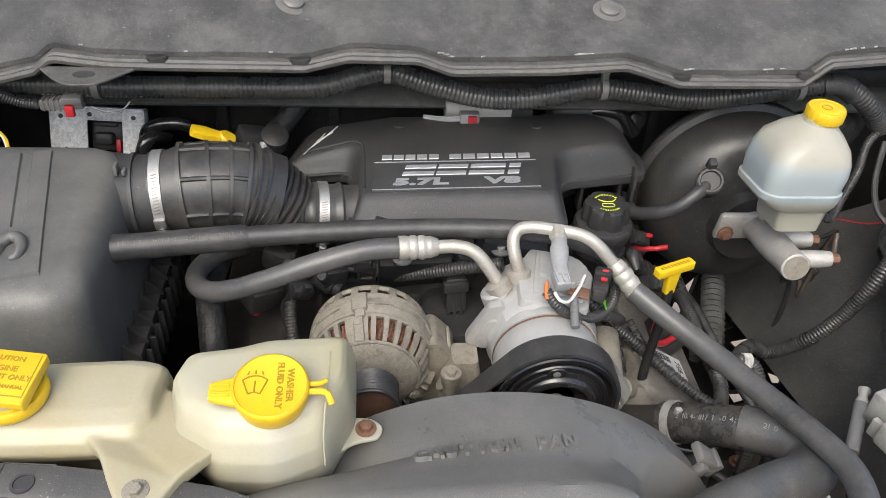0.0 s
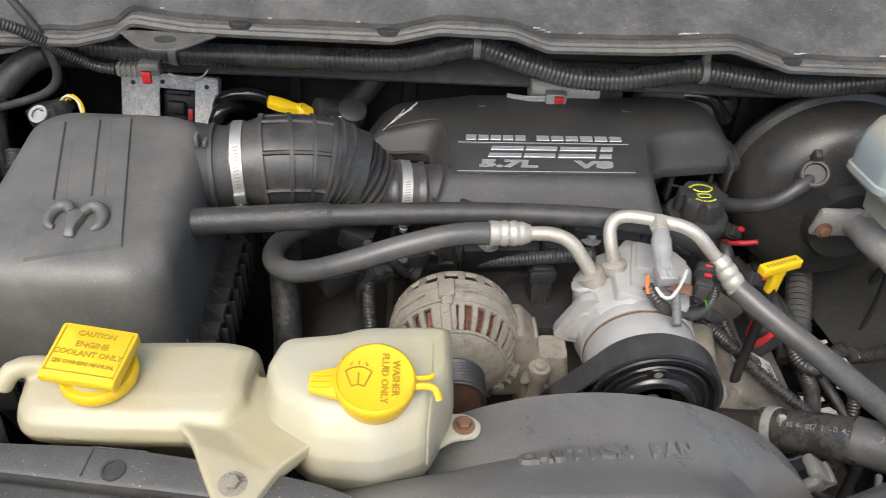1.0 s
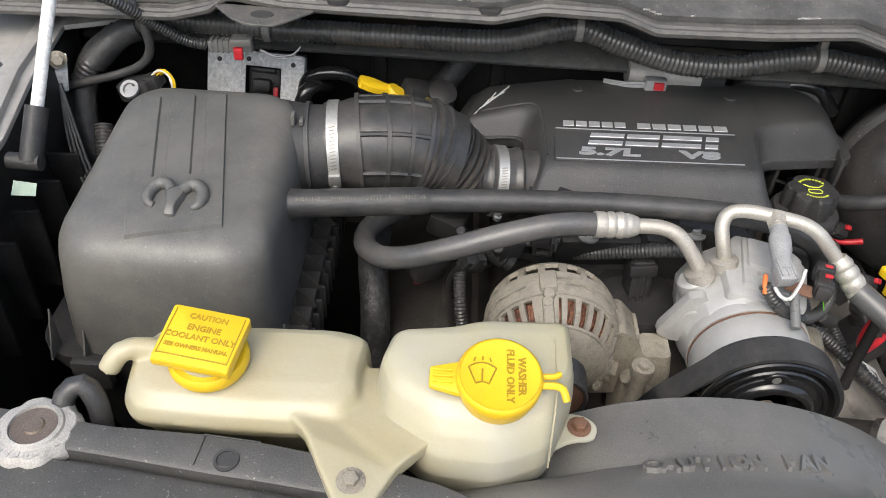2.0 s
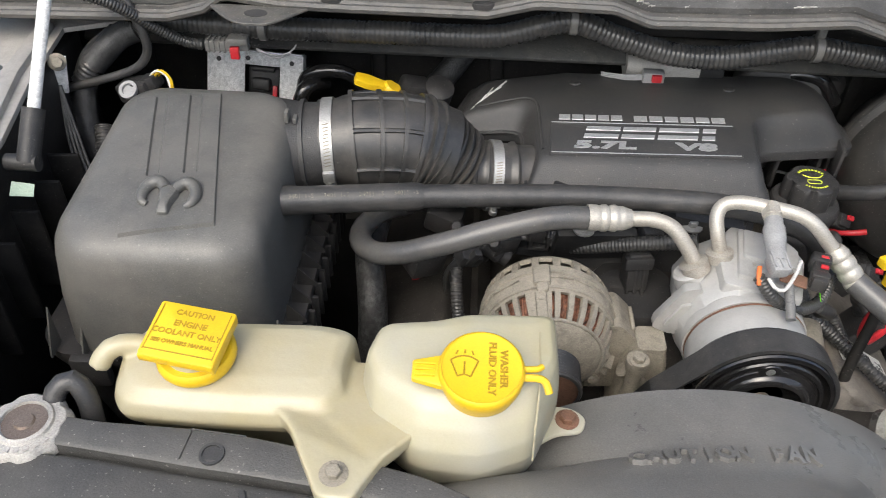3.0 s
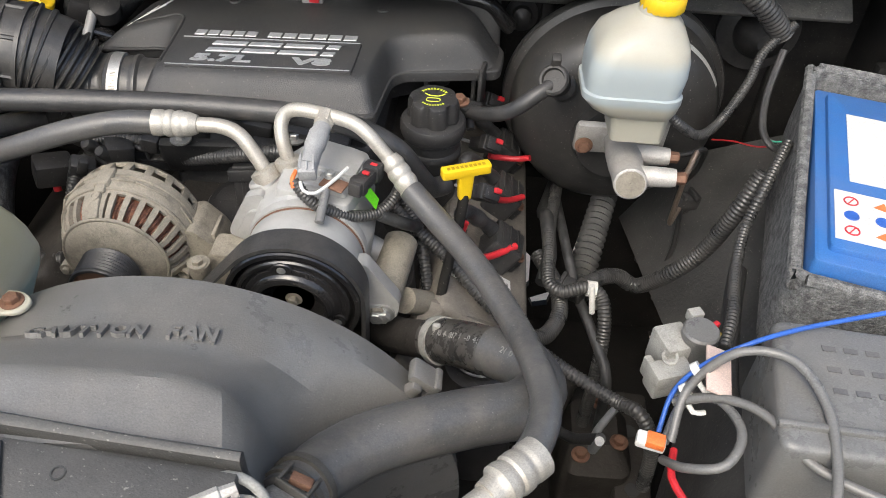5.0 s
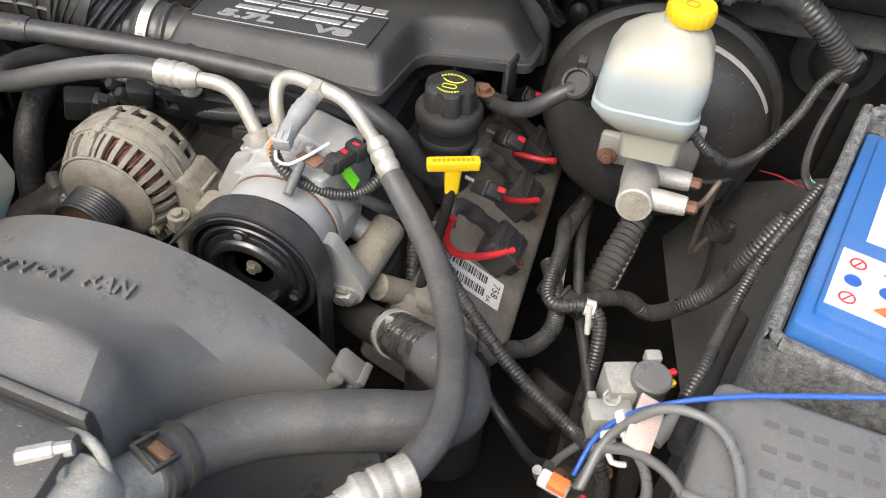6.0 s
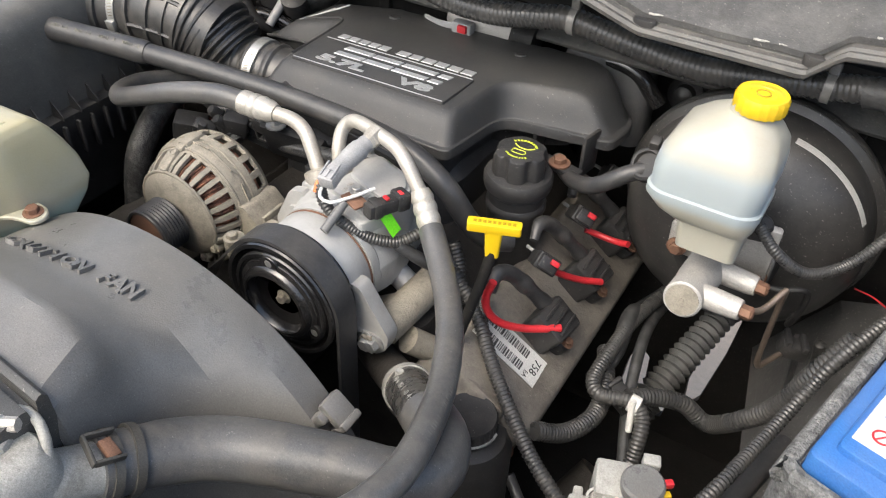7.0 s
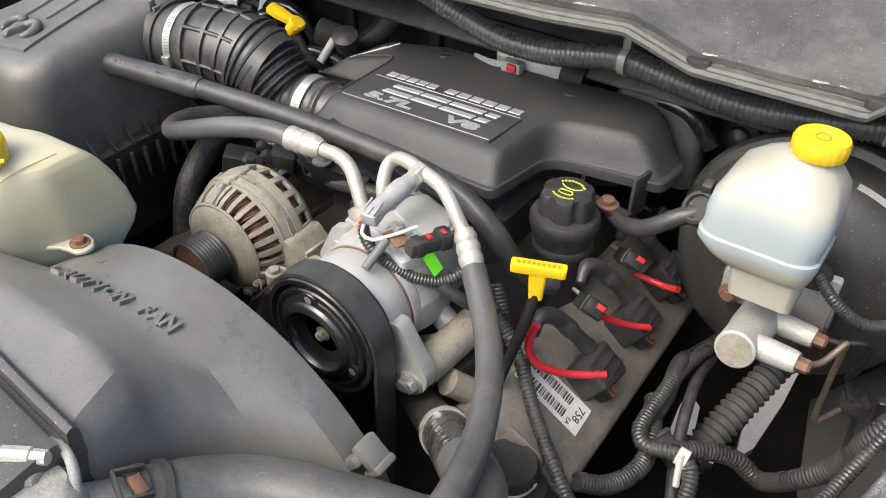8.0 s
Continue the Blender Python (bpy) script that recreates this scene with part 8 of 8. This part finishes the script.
tg = part("paper_tag", bm, "taggreen", strut, "pale green paper tag")

# transmission dipstick
td = thing("transmission_dipstick", (-0.30, 0.90, 1.0), "transmission dipstick with a yellow lever cap", "dipstick")
TM = pose(-0.3030, 0.896, 1.0820, 8, 22, 12)
bm = bmesh.new()
prism(bm, fillet([(-0.028, -0.008), (-0.012, -0.010), (0.006, -0.007), (0.022, -0.010), (0.028, -0.006), (0.028, 0.006), (0.022, 0.010), (0.006, 0.007), (-0.012, 0.010), (-0.028, 0.008)], 0.003), -0.003, 0.005, TM, 0.0015, 2)
lathe(bm, [(0.0105, -0.016), (0.0105, 0.004), (0.009, 0.006), (0.001, 0.006)], TM @ Vector((0.016, 0, 0)), TM.to_3x3() @ Vector((0.25, 0, 1)), 20)
part("cap", bm, "yellow", td)
bm = bmesh.new()
tube(bm, [TM @ Vector((0.014, 0, -0.014)), (-0.27, 0.90, 1.03), (-0.235, 0.93, 1.0), (-0.20, 0.96, 0.97)], 0.0085, 14)
part("tube", bm, "dark", td)

# rear of the engine: actuator, pipes and lines under the cowl
act = thing("wiper_motor", (0.05, 0.965, 1.05), "pale cast actuator with a red-tabbed plug behind the engine cover", "motor")
bm = bmesh.new()
tube(bm, [(-0.005, 0.972, 1.086), (0.085, 0.975, 1.082)], 0.020, 24, 0.01, radii=[(0, 0.75), (0.06, 0.95), (0.1, 1), (0.8, 1), (0.82, 1.05), (1, 1.05)])
ab = part("body", bm, "alu", act)
bm = bmesh.new()
tube(bm, [(0.083, 0.975, 1.082), (0.112, 0.976, 1.080)], 0.0215, 24)
part("cap", bm, "dark", act)
bm = bmesh.new()
box(bm, (0.026, 0.014, 0.016), pose(0.026, 0.945, 1.084), 0.002)
ap = part("plug", bm, "switch", act)
bm = bmesh.new()
box(bm, (0.012, 0.006, 0.009), pose(0.029, 0.937, 1.086), 0.001)
part("lock_tab", bm, "red", ap)
bm = bmesh.new()
for k in range(4):
    tube(bm, [(0.013, 0.943, 1.081 + 0.002 * k), (-0.01, 0.946, 1.078 + 0.002 * k), (-0.035, 0.955, 1.074 + 0.0025 * k)], 0.0012, 6, 0.006)
part("leads", bm, "switch", act)
bm = bmesh.new()
tube(bm, [(-0.275, 0.98, 0.98), (-0.25, 0.985, 1.02), (-0.225, 1.0, 1.045), (-0.19, 1.02, 1.09), (-0.17, 1.03, 1.12)], 0.016, 20, 0.01)
solo("insulated_hose", bm, "braid", (-0.23, 1.0, 1.0), "silvery insulated hose rising behind the engine cover", "hose")
for pts, r in (([(-0.41, 0.96, 1.02), (-0.40, 0.955, 1.055), (-0.375, 0.955, 1.066), (-0.345, 0.958, 1.060), (-0.325, 0.965, 1.03), (-0.32, 0.975, 0.98)], 0.009),
               ([(-0.415, 0.94, 0.98), (-0.405, 0.935, 1.035), (-0.395, 0.945, 1.05), (-0.38, 0.97, 1.04)], 0.010),
               ([(-0.31, 0.86, 1.0), (-0.285, 0.90, 1.035), (-0.25, 0.92, 1.03), (-0.215, 0.93, 1.01)], 0.010),
               ([(0.14, 0.99, 1.02), (0.19, 0.985, 1.07), (0.235, 0.98, 1.075), (0.27, 0.985, 1.04)], 0.010)):
    bm = bmesh.new()
    tube(bm, pts, r, 14)
    solo("vacuum_line", bm, "paint", pts[0], "glossy black rubber line behind the engine", "hose", group="rear lines")
bm = bmesh.new()
level_loft(bm, [(0.98, 0.20, 1.0, 0.06, 0.03, 0.02), (1.07, 0.20, 1.0, 0.055, 0.028, 0.02), (1.10, 0.20, 1.0, 0.04, 0.02, 0.015)])
solo("heat_shield_pad", bm, "sheet", (0.2, 1.0, 0.98), "grey insulation pad on the firewall", "insulation")
cl = thing("coil_cluster", (-0.25, 0.92, 1.0), "dark plug cluster beside the intake hose", "connector")
bm = bmesh.new()
box(bm, (0.04, 0.03, 0.03), pose(-0.262, 0.935, 1.055, 10, 20, 30), 0.006)
lathe(bm, [(0.018, 0), (0.018, 0.02), (0.010, 0.024)], (-0.235, 0.94, 1.045), (0.2, -0.4, 0.9), 18)
part("housing", bm, "plastic", cl)
bm = bmesh.new()
tube(bm, [(-0.245, 0.925, 1.055), (-0.25, 0.90, 1.03)], 0.006, 10)
part("stem", bm, "switch", cl)

# ---- between the hoses and the alternator ----
# silvery speckles of the braid are sheen put into its colour
bm = bmesh.new()
tube(bm, [(-0.255, 0.86, 0.985), (-0.285, 0.80, 0.985), (-0.296, 0.74, 0.968), (-0.290, 0.695, 0.945), (-0.287, 0.672, 0.915), (-0.290, 0.66, 0.86)], 0.0163, 22, 0.01)
solo("braided_hose", bm, "braid", (-0.29, 0.68, 0.86), "thick dark braided hose with a silvery sheen put into its colour", "hose")
conduit("alternator_harness", [(-0.165, 0.755, 0.99), (-0.187, 0.738, 0.985), (-0.198, 0.705, 0.975), (-0.196, 0.675, 0.95), (-0.188, 0.655, 0.915)], 0.0062, "corrugated conduit beside the alternator", ribs=(0.0036, 0.0009))
conduit("alternator_harness", [(-0.105, 0.735, 1.0), (-0.083, 0.724, 0.996), (-0.04, 0.712, 1.010), (0.0, 0.700, 1.026), (0.042, 0.689, 1.040)], 0.0072, "corrugated conduit behind the alternator", ribs=(0.0038, 0.001))
conduit("alternator_harness", [(-0.19, 0.735, 1.0), (-0.155, 0.735, 1.008), (-0.12, 0.735, 1.006), (-0.09, 0.735, 1.0)], 0.0055, "thin corrugated conduit behind the alternator", ribs=(0.0034, 0.0009))
conduit("alternator_harness", [(-0.25, 0.66, 0.90), (-0.225, 0.64, 0.905), (-0.20, 0.64, 0.91)], 0.0085, "corrugated conduit below the intake")
for q, s, rz, lab in (((-0.150, 0.722, 1.000), (0.030, 0.024, 0.026), 30, "black injector plug"), ((-0.175, 0.735, 0.985), (0.034, 0.026, 0.030), -20, "black wiring plug"), ((-0.115, 0.728, 1.010), (0.020, 0.016, 0.020), 0, "small black wire clip"),
                      ((-0.235, 0.725, 0.965), (0.040, 0.030, 0.030), 35, "black coil plug"), ((-0.215, 0.775, 0.985), (0.040, 0.030, 0.030), -15, "black coil plug"), ((-0.240, 0.80, 0.99), (0.050, 0.022, 0.022), 25, "black coil plug"),
                      ((0.005, 0.735, 0.995), (0.030, 0.018, 0.050), 10, "black solenoid valve"), ((-0.03, 0.74, 1.01), (0.045, 0.02, 0.016), 12, "black wiring block"), ((-0.045, 0.755, 1.03), (0.12, 0.03, 0.03), 2, "black fuel rail block"), ((0.06, 0.74, 1.02), (0.08, 0.03, 0.04), 0, "black manifold block")):
    bm = bmesh.new()
    box(bm, s, pose(*q, 8, 12, rz), 0.004)
    solo("wiring_plug", bm, "plastic", q, lab + " behind the alternator", "connector", group="engine plugs")
for k in range(3):
    bm = bmesh.new()
    lathe(bm, [(0.007, 0), (0.007, 0.012), (0.005, 0.015)], (-0.198 + 0.02 * k, 0.735 - 0.012 * k, 1.002), (-0.2, -0.6, 0.8), 14)
    solo("hose_stub", bm, "plastic", (-0.2 + 0.02 * k, 0.735, 1.0), "short black tube end on the engine", "hose")
bm = bmesh.new()
tube(bm, [(-0.245, 0.735, 0.925), (-0.248, 0.745, 0.945), (-0.243, 0.760, 0.960)], 0.0045, 10)
solo("plug_wire_sleeve", bm, "red", (-0.245, 0.735, 0.925), "dark red sleeve on a plug wire beside the braided hose", "wire", group="red sleeves")
bm = bmesh.new()
lathe(bm, [(0.05, 0.90), (0.05, 0.952), (0.046, 0.958), (0.02, 0.962), (0.001, 0.962)], (-0.006, 0.705, 0), (0, 0, 1), 36)
solo("black_canister", bm, "plastic", (-0.006, 0.705, 0.9), "round black plastic canister behind the compressor", "canister")
for q, mt in (((-0.070, 0.705, 1.034), "steel"), ((0.045, 0.725, 1.03), "steel"), ((-0.02, 0.745, 1.045), "dirty")):
    bm = bmesh.new()
    lathe(bm, [(0.011, 0), (0.011, 0.002), (0.0065, 0.003)], q, (0, 0, 1), 16)
    lathe(bm, [(0.006, 0.003), (0.006, 0.008), (0.005, 0.009)], q, (0, 0, 1), 6)
    solo("engine_bolt", bm, mt, q, "flanged bolt on the intake manifold", "bolt", group="manifold bolts")
bm = bmesh.new()
box(bm, (0.085, 0.012, 0.05), pose(-0.055, 0.72, 1.005, 20, 0, 5), 0.004)
solo("wiring_bracket", bm, "dark", (-0.055, 0.72, 0.98), "dark steel bracket behind the alternator", "bracket")
# oil filler stay and bolt under the cover
bm = bmesh.new()
box(bm, (0.05, 0.018, 0.008), pose(0.215, 0.842, 1.012, 0, 0, -10), 0.003)
box(bm, (0.005, 0.03, 0.05), pose(0.238, 0.862, 1.028, 0, 0, -10), 0.002)
sty = solo("cover_stay", bm, "plastic", (0.215, 0.842, 1.0), "black plastic stay beside the oil filler", "bracket")
bolt("bolt", sty, (0.213, 0.842, 1.016), (0, 0, 1), 0.0075, "rust", 1.6)
# belt side: lower bracket of the compressor, engine front castings
bk = thing("compressor_bracket", (0.15, 0.62, 0.90), "dusty cast bracket under the compressor", "bracket")
bm = bmesh.new()
tube(bm, [(0.155, 0.585, 0.945), (0.165, 0.66, 0.955)], 0.018, 18, 0.02)
tube(bm, [(0.12, 0.62, 0.92), (0.16, 0.62, 0.95)], 0.016, 16, 0.02)
tube(bm, [(0.175, 0.60, 0.93), (0.23, 0.66, 0.86)], 0.014, 14, 0.02)
part("casting", bm, "dirty", bk)
bolt("bolt", bk, (0.152, 0.576, 0.946), (0, -1, 0), 0.0095, "dirty", 1.35, 0.012)
bm = bmesh.new()
prism(bm, fillet([(-0.03, -0.05), (0.06, -0.06), (0.08, 0.03), (-0.02, 0.04)], 0.015), -0.02, 0.02, pose(0.20, 0.61, 0.875, 60, 20, 0), 0.006, 2)
part("head_casting", bm, "engine", bk)

# ---- low in the bay beside the steering shaft ----
gear = thing("steering_gear", (0.42, 0.66, 0.50), "grimy cast steering gear box low in the bay", "steering gear")
bm = bmesh.new()
level_loft(bm, [(0.50, 0.425, 0.66, 0.045, 0.06, 0.02), (0.62, 0.425, 0.66, 0.045, 0.055, 0.02), (0.65, 0.42, 0.67, 0.03, 0.035, 0.015)])
lathe(bm, [(0.034, 0), (0.034, 0.05), (0.028, 0.056), (0.010, 0.058)], (0.37, 0.73, 0.68), (-0.4, -0.7, -0.6), 26)
part("housing", bm, "block", gear)
for q in ((0.40, 0.62, 0.645), (0.45, 0.64, 0.65), (0.43, 0.70, 0.65)):
    bolt("bolt", gear, q, (0, 0, 1), 0.008, "rust")
rail = thing("frame_rail", (0.48, 0.70, 0.50), "dirty black steel frame rail beside the wheel liner", "frame rail")
bm = bmesh.new()
box(bm, (0.05, 0.40, 0.09), pose(0.470, 0.56, 0.56, 0, 0, -4), 0.008)
part("beam", bm, "block", rail)
for k in range(4):
    # hole shade is painted by a dark disc on the rail
    bm = bmesh.new()
    lathe(bm, [(0.010, 0), (0.010, 0.001), (0.001, 0.0012)], (0.464 + 0.004 * k, 0.42 + 0.09 * k, 0.605), (0, 0, 1), 16)
    part("hole", bm, "ink_and_gaps", rail, "dark disc drawn for a round hole")
LOW = (([(0.3546, 0.9200, 0.8208), (0.356, 0.82, 0.850), (0.372, 0.735, 0.83), (0.395, 0.67, 0.81), (0.408, 0.63, 0.79), (0.412, 0.62, 0.70)], 0.0065, "tape"),
       ([(0.30, 0.60, 0.80), (0.33, 0.58, 0.78), (0.36, 0.54, 0.80), (0.38, 0.50, 0.86)], 0.006, "rubber"),
       ([(0.37, 0.47, 0.90), (0.375, 0.50, 0.84), (0.39, 0.55, 0.80), (0.42, 0.60, 0.78)], 0.0045, "switch"))
for pts, r, mt in LOW:
    bm = bmesh.new()
    if mt == "conduit":
        tube(bm, pts, r, 12, ribs=(0.0044, 0.0012))
    else:
        tube(bm, pts, r, 12, 0.012)
    solo("low_line", bm, mt, pts[0], {"tape": "taped black wiring low in the bay", "rubber": "black rubber hose low in the bay", "conduit": "black corrugated conduit low in the bay", "brakepipe": "brown steel pipe low in the bay", "switch": "dusty grey wire low in the bay"}[mt], "hose", group="lines low in the bay")
# coupling of two conduits
cj = thing("conduit_joint", (0.372, 0.735, 0.83), "black plastic joint clamped round two conduits", "clip")
bm = bmesh.new()
box(bm, (0.034, 0.022, 0.026), pose(0.366, 0.728, 0.835, 20, 0, -30), 0.005)
part("body", bm, "plastic", cj)
for dx in (-0.012, 0.012):
    bm = bmesh.new()
    box(bm, (0.006, 0.026, 0.030), pose(0.366 + dx, 0.728 - 0.5 * dx, 0.835, 20, 0, -30), 0.002)
    part("band", bm, "plastic", cj)
# grey sensor with a white tip on the liner
sn = thing("liner_sensor", (0.50, 0.60, 0.84), "grey sensor rod with a white plastic tip", "sensor")
bm = bmesh.new()
tube(bm, [(0.475, 0.575, 0.835), (0.508, 0.632, 0.856)], 0.0085, 16)
part("rod", bm, "switch", sn)
bm = bmesh.new()
tube(bm, [(0.506, 0.629, 0.855), (0.519, 0.650, 0.863)], 0.0075, 14, 0.004, radii=[(0, 1), (0.4, 1), (0.45, 0.75), (0.7, 0.75), (0.75, 1.0), (1, 1.0)])
part("tip", bm, "white", sn, "white plastic tip")
# clip block that holds the brake pipes
pc = thing("pipe_clip", (0.49, 0.83, 0.90), "black plastic clip block holding the brake pipes", "clip")
bm = bmesh.new()
box(bm, (0.030, 0.020, 0.018), pose(0.502, 0.828, 0.905, 0, 10, 20), 0.004)
part("block", bm, "plastic", pc)
for dx in (-0.008, 0.008):
    bm = bmesh.new()
    box(bm, (0.006, 0.024, 0.008), pose(0.502 + dx, 0.828, 0.916, 0, 10, 20), 0.002)
    part("jaw", bm, "plastic", pc)
# cast marks on the compressor head
for k in range(5):
    bm = bmesh.new()
    box(bm, (0.0035, 0.0070, 0.0010), MB0 @ pose(-0.010 + 0.0075 * k, -0.012, 0.0252), 0.0003)
    part("lettering_bar", bm, "alu", head)
    bm = bmesh.new()
    box(bm, (0.0035, 0.0060, 0.0010), MB0 @ pose(-0.008 + 0.0075 * k, -0.021, 0.0252), 0.0003)
    part("lettering_bar", bm, "alu", head)

bm = bmesh.new()
tube(bm, [(0.383, 0.700, 0.872), (0.386, 0.694, 0.850), (0.388, 0.692, 0.835)], 0.0036, 10, 0.01)
solo("tape_tail", bm, "white", (0.383, 0.70, 0.87), "loose white tape tail hanging from the harness", "tape")
conduit("engine_harness", [(0.205, 0.690, 0.95), (0.222, 0.668, 0.925), (0.232, 0.650, 0.895), (0.236, 0.632, 0.865), (0.245, 0.620, 0.84)], 0.0050, "thin corrugated conduit beside the valve cover", ribs=(0.0034, 0.0008))

# ---- sensors and plugs on the front of the intake ----
sen = thing("coil_sensor", (-0.150, 0.725, 0.97), "black plastic coil with a plug behind the alternator", "sensor")
bm = bmesh.new()
lathe(bm, [(0.0, 0), (0.009, 0.0), (0.0115, 0.003), (0.0115, 0.024), (0.0095, 0.026), (0.0095, 0.034), (0.0, 0.034)], (-0.172, 0.722, 0.998), (0.78, -0.2, -0.45), 22)
part("body", bm, "plastic", sen)
bm = bmesh.new()
box(bm, (0.070, 0.016, 0.012), pose(-0.125, 0.742, 0.975, 0, 14, 12), 0.003)
part("bracket", bm, "plastic", sen)
bm = bmesh.new()
box(bm, (0.026, 0.018, 0.017), pose(-0.186, 0.705, 0.990, 20, 22, 24), 0.003)
box(bm, (0.010, 0.008, 0.022), pose(-0.181, 0.697, 0.996, 20, 22, 24), 0.002)
plug_ = part("plug", bm, "rubber", sen)
bm = bmesh.new()
tube(bm, [(-0.196, 0.702, 0.986), (-0.205, 0.706, 0.970), (-0.209, 0.716, 0.945), (-0.206, 0.73, 0.90)], 0.0042, 10)
part("cable", bm, "rubber", sen)

clipb = thing("cable_clip", (-0.111, 0.735, 0.99), "black plastic cable clip holding a thin hose", "clip")
bm = bmesh.new()
for dx in (-0.009, 0.009):
    box(bm, (0.004, 0.014, 0.022), pose(-0.111 + dx, 0.729, 1.000, 12, 0, 0), 0.001)
box(bm, (0.022, 0.014, 0.004), pose(-0.111, 0.731, 0.990, 12, 0, 0), 0.001)
box(bm, (0.012, 0.030, 0.010), pose(-0.108, 0.745, 0.986), 0.002)
part("jaw", bm, "plastic", clipb)
bm = bmesh.new()
tube(bm, [(-0.170, 0.732, 1.000), (-0.140, 0.730, 1.001), (-0.111, 0.729, 0.999), (-0.094, 0.733, 0.994), (-0.085, 0.750, 0.985)], 0.0040, 10)
part("hose", bm, "rubber", clipb)

thp = thing("thermostat_plug", (-0.012, 0.715, 0.95), "black rectangular plug standing on a round sensor cap", "plug")
bm = bmesh.new()
box(bm, (0.024, 0.026, 0.046), pose(-0.008, 0.708, 0.985, -10, 0, 8), 0.003)
box(bm, (0.030, 0.010, 0.014), pose(-0.008, 0.698, 1.000, -10, 0, 8), 0.002)
pb_ = part("housing", bm, "plastic", thp)
for dx in (-0.008, 0.0, 0.008):
    bm = bmesh.new()
    box(bm, (0.0035, 0.004, 0.034), pose(-0.008 + dx, 0.6945, 0.978, -10, 0, 8), 0.001)
    part("rib", bm, "plastic", pb_)
bm = bmesh.new()
lathe(bm, [(0.0, 0.0), (0.024, 0.0), (0.026, 0.003), (0.026, 0.012), (0.022, 0.015), (0.021, 0.022), (0.0, 0.024)], (-0.022, 0.708, 0.940), (-0.1, -0.25, 1), 30)
part("cap", bm, "plastic", thp)
bm = bmesh.new()
lathe(bm, [(0.0, 0.0), (0.018, 0.0), (0.018, 0.05), (0.0, 0.05)], (-0.018, 0.718, 0.895), (-0.1, -0.2, 1), 24)
part("stem", bm, "block", thp)
bm = bmesh.new()
tube(bm, [(-0.004, 0.712, 1.006), (0.002, 0.722, 1.014), (0.014, 0.74, 1.012), (0.03, 0.76, 1.0)], 0.0038, 10)
part("cable", bm, "rubber", thp)
